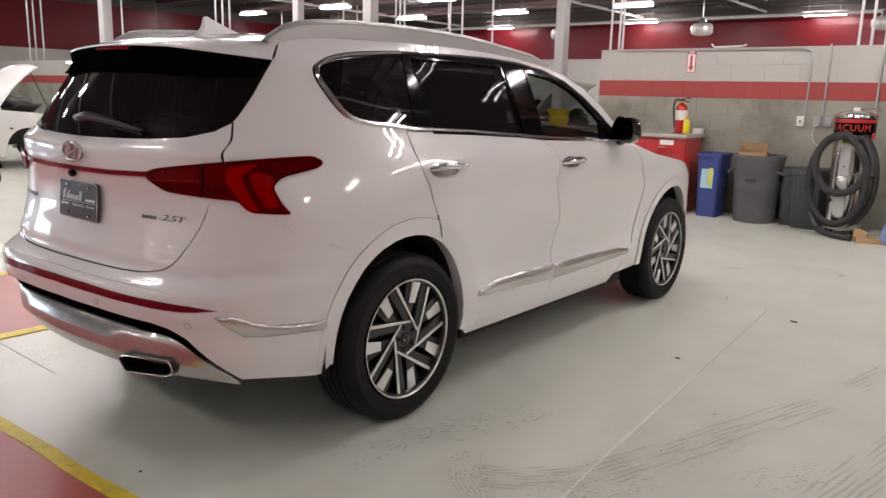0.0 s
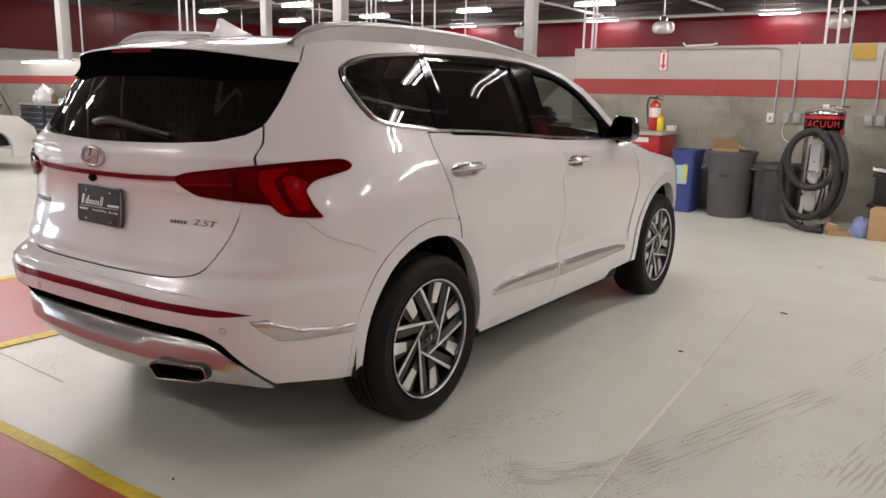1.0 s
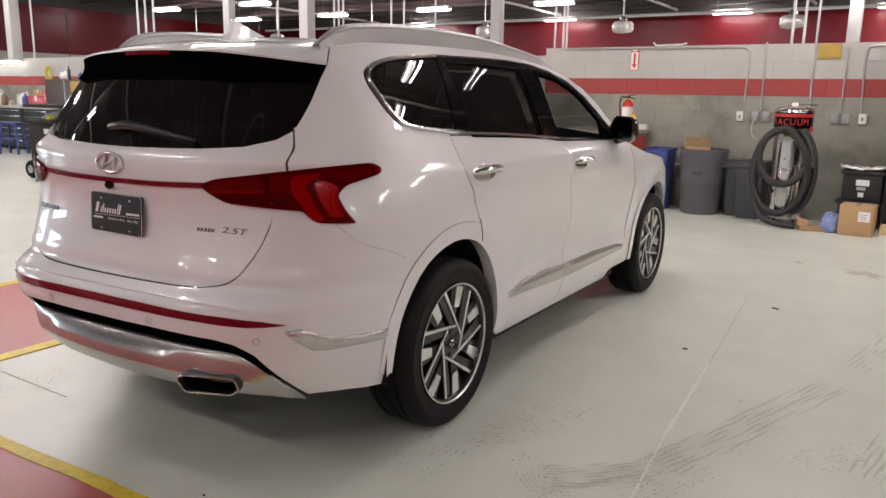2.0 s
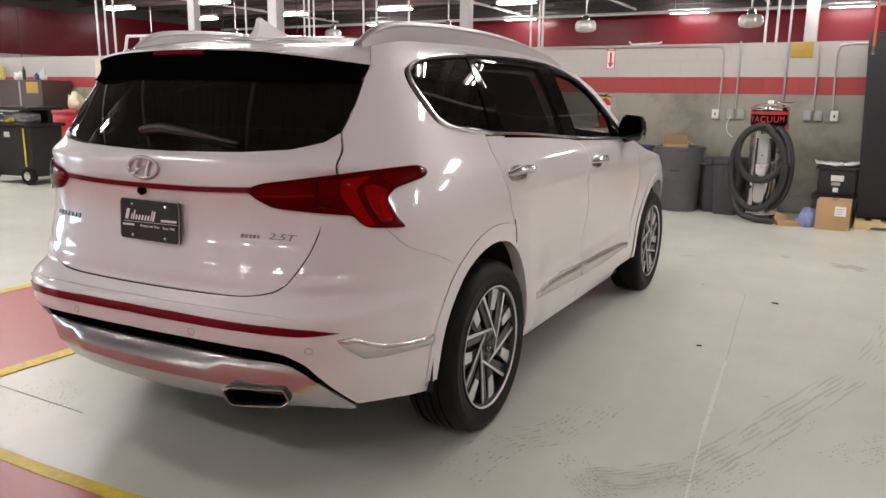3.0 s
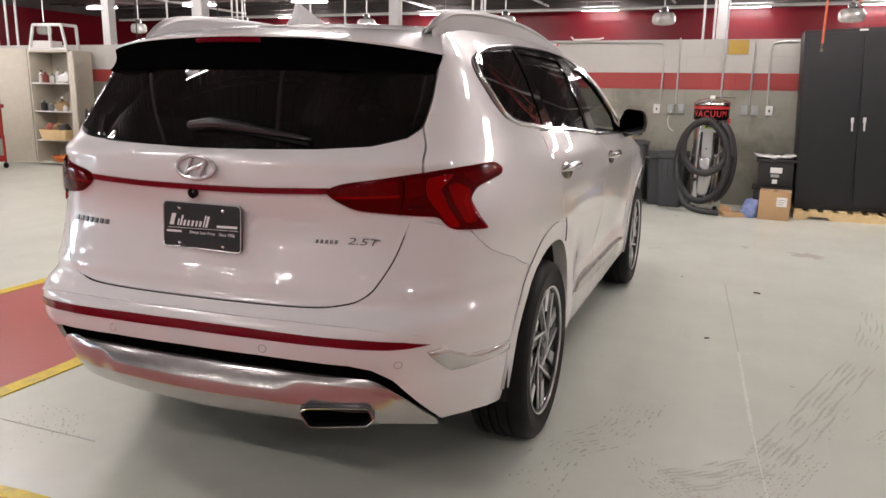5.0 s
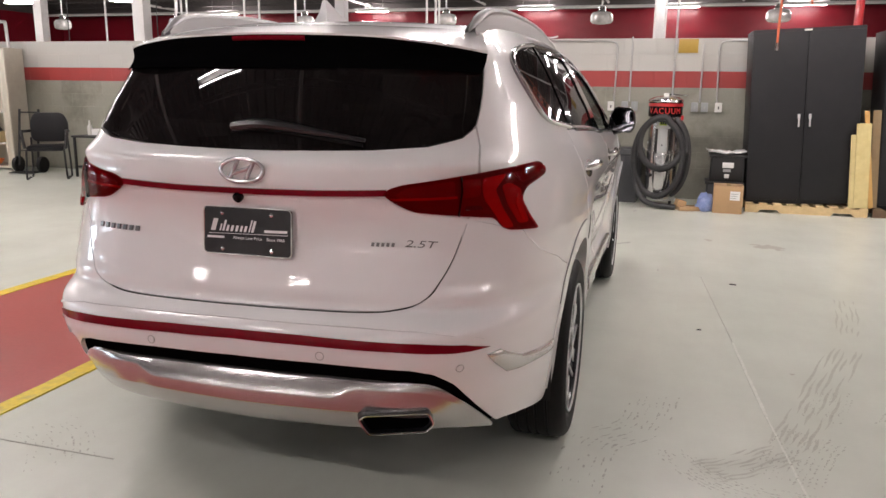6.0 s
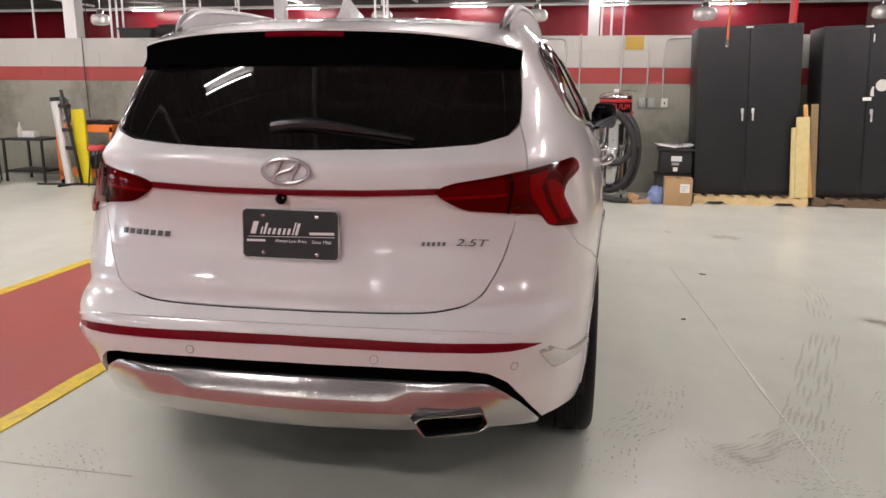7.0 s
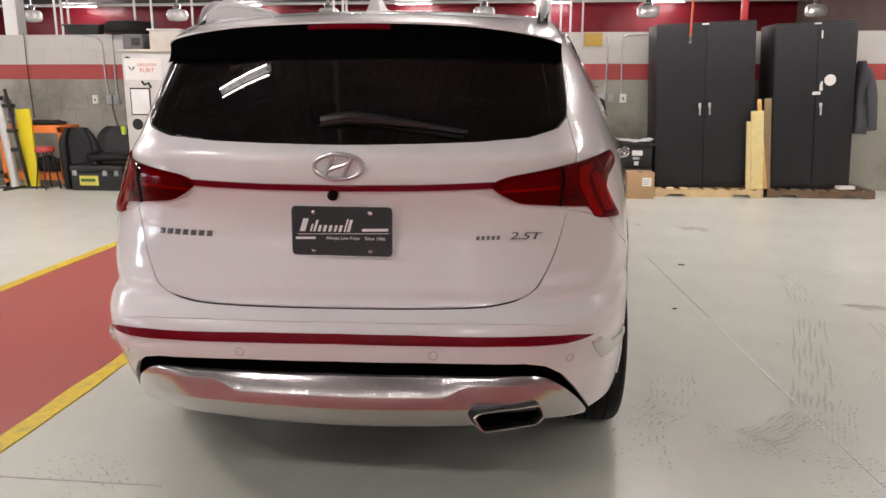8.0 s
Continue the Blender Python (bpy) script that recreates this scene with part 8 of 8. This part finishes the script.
# red tool cart and black wheeled bin
t = thing("tool_cart", (-10.05, 5.95, 0), 8, "red steel tool cart with a lower shelf", "tool cart")
part("cart_body", box(bmesh.new(), (-.27, -.24, .50), (.27, .24, 1.00), .01), RED_STEEL, t)
part("cart_top", box(bmesh.new(), (-.30, -.27, 1.0), (.30, .27, 1.06), .008), RED_STEEL, t)
part("cart_tray", box(bmesh.new(), (-.27, -.24, .12), (.27, .24, .22), .006), RED_STEEL, t)
for x in (-.26, .26):
    for y in (-.23, .23):
        part("cart_post", box(bmesh.new(), (x - .015, y - .015, .10), (x + .015, y + .015, .55), .003), RED_STEEL, t)
        part("caster", lathe(bmesh.new(), [(.045, -.015), (.05, 0), (.045, .015)], 14, Matrix.Translation((x, y, .05)) @ Matrix.Rotation(radians(90), 4, "Y")), RUBBER, t)
for i in range(3):
    part("drawer", box(bmesh.new(), (-.255, -.252, .54 + .15 * i), (.255, -.240, .67 + .15 * i), .004), RED_STEEL, t)
moved = part("tray_clutter", crumple(bmesh.new(), .20, .14, .14, 4.4), BOX_GREY, t, angle=60)
moved.location = (0, 0, .22)
moved = part("top_clutter", crumple(bmesh.new(), .16, .10, .22, 9.2), mat("cream_jug", (.55, .50, .36), .5), t, angle=60)
moved.location = (.05, 0, 1.06)
t = thing("wheeled_bin", (-8.98, 4.32, 0), 6, "black wheeled tool bin with a raised lid tray", "wheeled bin")
part("bin_body", box(bmesh.new(), (-.46, -.28, .12), (.46, .28, .86), .03), BLACK_TRIM, t)
part("bin_rim", box(bmesh.new(), (-.50, -.32, .86), (.50, .32, .91), .012), BLACK_TRIM, t)
part("bin_lid", box(bmesh.new(), (-.54, -.30, 1.10), (.46, .34, 1.15), .02), BLACK_TRIM, t)
part("lid_strut", box(bmesh.new(), (-.30, .20, .90), (.26, .28, 1.11), .01), BLACK_TRIM, t)
part("white_mark", box(bmesh.new(), (-.10, -.2835, .70), (.02, -.279, .78), .004), SIGN_WHITE, t)
part("yellow_strip", box(bmesh.new(), (.30, -.286, .16), (.33, -.279, .84), .003), YELLOW_PAINT, t)
moved = part("tool_clutter", crumple(bmesh.new(), .36, .16, .13, 1.7), BOX_GREY, t, angle=60)
moved.location = (0, -.05, .90)
part("yellow_tool", tube(bmesh.new(), [(-.12, -.18, .93), (.06, -.24, .96)], .035, 8), YELLOW_PAINT, t)
for x in (-.40, .40):
    part("wheel", lathe(bmesh.new(), [(.05, -.035), (.125, -.04), (.14, -.02), (.14, .02), (.125, .04), (.05, .035)], 24, Matrix.Translation((x, -.31, .14)) @ Matrix.Rotation(radians(90), 4, "X")), RUBBER, t)
    part("wheel_hub", lathe(bmesh.new(), [(.06, -.03), (.065, .045), (.02, .05)], 16, Matrix.Translation((x, -.31, .14)) @ Matrix.Rotation(radians(90), 4, "X")), SATIN, t)

# long workbench with drawers, chest on top
for k, x in enumerate((-16.4, -15.2, -14.0, -12.8)):
    t = thing("drawer_bench", (x, 7.08, 0), 0, "black steel drawer bench along the block wall", "tool chest", "drawer benches")
    part("bench_body", box(bmesh.new(), (-.58, -.30, .08), (.58, .38, .94), .008), CABINET, t)
    part("bench_top", box(bmesh.new(), (-.59, -.34, .942), (.59, .38, .985), .005), BENCH_TOP, t)
    for i in range(6):
        d = part("drawer", box(bmesh.new(), (-.54, -.315, .12 + .135 * i), (.54, -.300, .24 + .135 * i), .004), CABINET, t)
        part("handle", box(bmesh.new(), (-.50, -.328, .215 + .135 * i), (.50, -.314, .228 + .135 * i), .003), SATIN, d)
t = thing("tool_chest", (-12.85, 7.05, .987), 0, "dark brown steel tool chest on the bench", "tool chest")
part("chest_body", box(bmesh.new(), (-.72, -.30, 0), (.72, .36, .60), .012), mat("dark_brown_steel", (.06, .035, .03), .45, .1, .15, 16), t)
part("chest_plate", box(bmesh.new(), (.22, -.306, .34), (.60, -.300, .56), .003), MUSTARD, t)
part("chest_edge", box(bmesh.new(), (-.02, -.31, .02), (.02, -.300, .58), .003), BOX_GREY, t)
rng = random.Random(3)
for i in range(16):
    x = -16.7 + .28 * i
    if -13.35 < x < -11.8:
        z = 1.589
    else:
        z = .987
    r, h = rng.uniform(.04, .10), rng.uniform(.12, .30)
    tt = thing("bench_item", (x + rng.uniform(-.06, .06), 7.05 + rng.uniform(-.1, .1), z), rng.uniform(0, 90), "small coloured workshop supply on the bench", "supplies", "bench supplies")
    if i % 3 == 0:
        part("item_body", crumple(bmesh.new(), r * 1.6, r * 1.2, h * .8, i * 1.3), shelf_cols[i % 7] if i % 2 else PAPER, tt, angle=60)
    else:
        part("item_body", lathe(bmesh.new(), [(r * .7, 0), (r * .75, .01), (r * .75, h * .7), (r * .3, h * .85), (r * .3, h)], 12), shelf_cols[(i * 3) % 7], tt)

# work strip light over the far bench, lit
t = thing("bench_light", (-16.6, 7.30, 1.98), 0, "lit strip light over the drawer bench", "strip light")
part("light_housing", box(bmesh.new(), (-1.2, -.05, .03), (1.2, .05, .08), .008), FIXTURE, t)
part("light_tube", tube(bmesh.new(), [(-1.15, 0, .012), (1.15, 0, .012)], .018, 8), glow("lit_bench_tube", (1, .96, .92), 18), t)
for x in (-1.0, 1.0):
    part("light_bracket", box(bmesh.new(), (x - .02, .05, .03), (x + .02, .205, .06), .003), FIXTURE, t)

# clutter on and before the far bench
for at, size, turn, material, lab in (((-14.15, 7.02, .987), (.52, .36, .24), 6, RED_STEEL, "red cardboard parts carton on the bench"), ((-14.10, 7.04, 1.229), (.46, .30, .13), -8, CARD, "flat brown carton on a red carton"), ((-13.62, 7.0, .987), (.36, .30, .36), 12, RED_STEEL, "red cardboard parts carton on the bench")):
    t = thing("carton", at, turn, lab, "carton", "bench cartons")
    part("carton_body", box(bmesh.new(), (-size[0] / 2, -size[1] / 2, 0), (size[0] / 2, size[1] / 2, size[2]), .006), material, t)
    part("tape_strip", box(bmesh.new(), (-.03, -size[1] / 2 - .002, size[2] * .55), (.03, -size[1] / 2 + .001, size[2]), 0), PAPER, t)
solo("plastic_bag", crumple(bmesh.new(), .34, .16, .30, 5.1), PAPER, (-16.2, 7.02, .987), 0, "crumpled white plastic bag on the bench", "bag", angle=70)
t = thing("step_stool", (-13.92, 6.15, 0), 25, "blue plastic step stool before the drawer bench", "stool")
part("stool_top", box(bmesh.new(), (-.20, -.15, .62), (.20, .15, .67), .012), BLUE_BIN, t)
for x in (-.17, .17):
    for y in (-.12, .12):
        part("stool_leg", tube(bmesh.new(), [(x, y, .63), (x * 1.25, y * 1.3, 0)], .024, 8), BLUE_BIN, t)
part("step", box(bmesh.new(), (-.20, -.17, .30), (.20, .13, .335), .008), BLUE_BIN, t)
solo("cable_reel", tube(bmesh.new(), loop(0, 0, .10, .17, 0, -.08, 90, 1170, 60), .013, 7), LABEL_YELLOW, (-14.5, 7.44, 1.72), 0, "pale yellow cable coil hung on the block wall", "cable")


# ---- white saloon under repair, bonnet up ----
WHITE_CAR = mat("plain_white_paint", (.78, .78, .76), .35, 0, .02, 60, coat=.8)


def saloon(at, turn, label):
    """A saloon heading along +y; its right side at x = .88."""
    t = thing("saloon_car", at, turn, label, "car", "cars under repair")
    side = [(-2.2, .35), (-2.3, .60), (-2.28, .95), (-2.0, 1.02), (.95, .98), (1.0, .98), (1.9, .90), (2.15, .72), (2.22, .50), (2.2, .30), (1.98, .22)]
    arch = [(1.42 + .36 * math.cos(radians(a)), .32 + .36 * math.sin(radians(a))) for a in range(-15, 196, 15)]
    arch2 = [(-1.38 + .36 * math.cos(radians(a)), .32 + .36 * math.sin(radians(a))) for a in range(-15, 196, 15)]
    outline = side + arch + [(1.0, .20), (-1.0, .20)] + arch2 + [(-1.8, .24)]
    turned = Matrix(((0, 0, 1, 0), (1, 0, 0, 0), (0, 1, 0, 0), (0, 0, 0, 1)))
    for s in (1, -1):
        bm = prism(bmesh.new(), outline, min(s * .76, s * .88), max(s * .76, s * .88), turned, .025)
        part("side_panel", bm, WHITE_CAR, t)
        part("door", prism(bmesh.new(), round_poly([(-.15, .26), (.92, .26), (.98, .60), (.93, .955), (-.15, .965)], .03, 3), min(s * .878, s * .887), max(s * .878, s * .887), turned, .003), WHITE_CAR, t)
        part("side_lamp", prism(bmesh.new(), round_poly([(1.12, .66), (1.18, .66), (1.17, .69), (1.12, .69)], .01, 3), min(s * .88, s * .886), max(s * .88, s * .886), turned), LAMP_RED, t)
        part("side_window", prism(bmesh.new(), [(-1.3, 1.0), (.78, 1.0), (.35, 1.36), (-.75, 1.38)], min(s * .66, s * .67), max(s * .66, s * .67), turned), BLACK_GLOSS, t)
        bm = tube(bmesh.new(), smooth_line([(s * .80, 1.02, .98), (s * .76, .70, 1.20), (s * .70, .36, 1.40), (s * .68, -.2, 1.45)], 4), .038, 8)
        part("front_pillar", bm, WHITE_CAR, t)
        bm = box(bmesh.new(), (s * .98 - .09, .66, .98), (s * .98 + .09, .76, 1.10), .03)
        part("door_mirror", bm, WHITE_CAR, t)
    part("roof", box(bmesh.new(), (-.70, -1.0, 1.40), (.70, .40, 1.46), .03), WHITE_CAR, t)
    part("nose", box(bmesh.new(), (-.80, 2.0, .30), (.80, 2.22, .70), .06), WHITE_CAR, t)
    part("engine_bay", box(bmesh.new(), (-.74, .98, .40), (.74, 2.0, .86), .02), STEEL_DARK, t)
    moved = part("engine", crumple(bmesh.new(), .52, .38, .26, 6.6), BLACK_TRIM, t, angle=50)
    moved.location = (0, 1.5, .84)
    part("cabin_floor", box(bmesh.new(), (-.74, -2.1, .25), (.74, .98, .95), .02), STEEL_DARK, t)
    bm = bmesh.new()
    rows = []
    for i in range(9):
        u = i / 8
        rows.append([bm.verts.new((k * (.74 - .08 * u * u), 1.02 + .72 * u, 1.0 + .80 * u ** .85 + .05 * (1 - k * k) - .10 * u ** 4)) for k in np.linspace(-1, 1, 11)])
    for a, b in zip(rows, rows[1:]):
        for i in range(10):
            bm.faces.new((a[i], a[i + 1], b[i + 1], b[i]))
    bonnet = part("raised_bonnet", bm, WHITE_CAR, t, "white bonnet propped open")
    bonnet.modifiers.new("thick", "SOLIDIFY").thickness = .02
    part("bonnet_strut", tube(bmesh.new(), [(.66, 1.95, .80), (.62, 1.62, 1.62)], .008, 6), BLACK_TRIM, t)
    for y in (-1.38,):
        for s in (1, -1):
            part("tyre", lathe(bmesh.new(), [(.20, -.09), (.29, -.10), (.315, -.07), (.315, .07), (.29, .10), (.20, .09)], 32, Matrix.Translation((s * .77, y, .315)) @ Matrix.Rotation(radians(90), 4, "Y"), True), RUBBER, t)
            part("wheel_disc", lathe(bmesh.new(), [(.02, s * .06), (.20, s * .075), (.21, s * .08), (.21, -s * .05)], 28, Matrix.Translation((s * .77, y, .315)) @ Matrix.Rotation(radians(90), 4, "Y")), SATIN, t)
    for s in (1, -1):
        part("bare_hub", lathe(bmesh.new(), [(.03, .05), (.13, .04), (.14, .0), (.14, -.03), (.05, -.04)], 20, Matrix.Translation((s * .72, 1.42, .36)) @ Matrix.Rotation(radians(90), 4, "Y")), STEEL_DARK, t)
        part("axle_stand", tube(bmesh.new(), [(s * .5, 1.0, 0), (s * .5, 1.0, .26)], [.10, .03], 8), STEEL_DARK, t)
    return t


saloon((-11.40, 1.80, 0), 0, "white saloon car with its bonnet up and a front wheel off")
saloon((-6.45, 11.6, 0), -90, "white saloon car with a raised bonnet beyond the low wall")
t = thing("loose_wheel", (-8.35, 1.60, 0), 0, "dark wheel dolly with a tyre on the floor", "wheel dolly")
t.matrix_world = pose(-8.5, 1.75, 0, 0, 0, 60)
part("tyre", lathe(bmesh.new(), [(.20, -.09), (.29, -.10), (.315, -.07), (.315, .07), (.29, .10), (.20, .09)], 32, Matrix.Translation((0, 0, .30)) @ Matrix.Rotation(radians(70), 4, "Y"), True), RUBBER, t)
part("wheel_disc", lathe(bmesh.new(), [(.02, .05), (.20, .06), (.21, -.05)], 24, Matrix.Translation((0, 0, .30)) @ Matrix.Rotation(radians(70), 4, "Y")), SATIN, t)
t = thing("yellow_tub", (-3.66, 9.0, 0), 0, "yellow plastic tubs stacked on a grey bench beyond the wall", "tub")
part("bench", box(bmesh.new(), (-.8, -.25, .0), (.6, .30, .93), .01), GREY_BIN, t)
part("tub", lathe(bmesh.new(), [(.14, .935), (.17, 1.05), (.18, 1.05), (.18, 1.07), (.14, 1.07)], 24), YELLOW_PAINT, t)
part("tub", lathe(bmesh.new(), [(.15, 1.072), (.18, 1.18), (.20, 1.18), (.20, 1.22), (.15, 1.22)], 24), YELLOW_PAINT, t)


# ---- the blocks of the low walls, each one a piece ----
def block_mesh(name, w, material):
    bm = box(bmesh.new(), (.001, 0, .001), (w - .001, .2, COURSE - .001), .0018, 1)
    me = bpy.data.meshes.new(name)
    bm.to_mesh(me)
    bm.free()
    me.materials.append(material)
    return me


BLOCK_W = .406
for wall, x0, x1, near0, near1 in ((wall_a, -2.15, RIGHT_X, -2.2, 5.6), (wall_b, LEFT_X, -4.0, -10.9, -4.0)):
    rest = []
    shared = {}
    for row in range(10):
        paint = WALL_WHITE if row > 7 else WALL_RED if row == 7 else WALL_GREY
        cuts = [x0]
        x = x0 + (BLOCK_W if row % 2 else BLOCK_W / 2)
        while x < x1 - .05:
            cuts.append(x)
            x += BLOCK_W
        cuts.append(x1)
        for a, b in zip(cuts, cuts[1:]):
            if near0 - .5 <= a and b <= near1 + .5:
                key = (round(b - a, 3), paint.name)
                if key not in shared:
                    shared[key] = block_mesh("block", b - a, paint)
                ob = new("block", shared[key])
                ob.parent = wall
                ob.location = (a, WALL_Y, row * COURSE)
            else:
                rest.append((a, b, row))
    bm = bmesh.new()
    verts, faces, mats = [], [], []
    for a, b, row in rest:
        z, e = row * COURSE, .002
        base = len(verts)
        for xx in (a + e, b - e):
            for yy in (WALL_Y, WALL_Y + .2):
                for zz in (z + e, z + COURSE - e):
                    verts.append((xx, yy, zz))
        for f in ((0, 1, 3, 2), (4, 6, 7, 5), (0, 4, 5, 1), (2, 3, 7, 6), (1, 5, 7, 3), (0, 2, 6, 4)):
            faces.append([base + k for k in f])
            mats.append(0 if row > 7 else 1 if row == 7 else 2)
    me = bpy.data.meshes.new("far_blocks")
    me.from_pydata(verts, [], faces)
    for m in (WALL_WHITE, WALL_RED, WALL_GREY):
        me.materials.append(m)
    me.polygons.foreach_set("material_index", mats)
    ob = new("far_blocks", me)
    ob.parent = wall
    ob["kind"] = "stuff"
    bm.free()
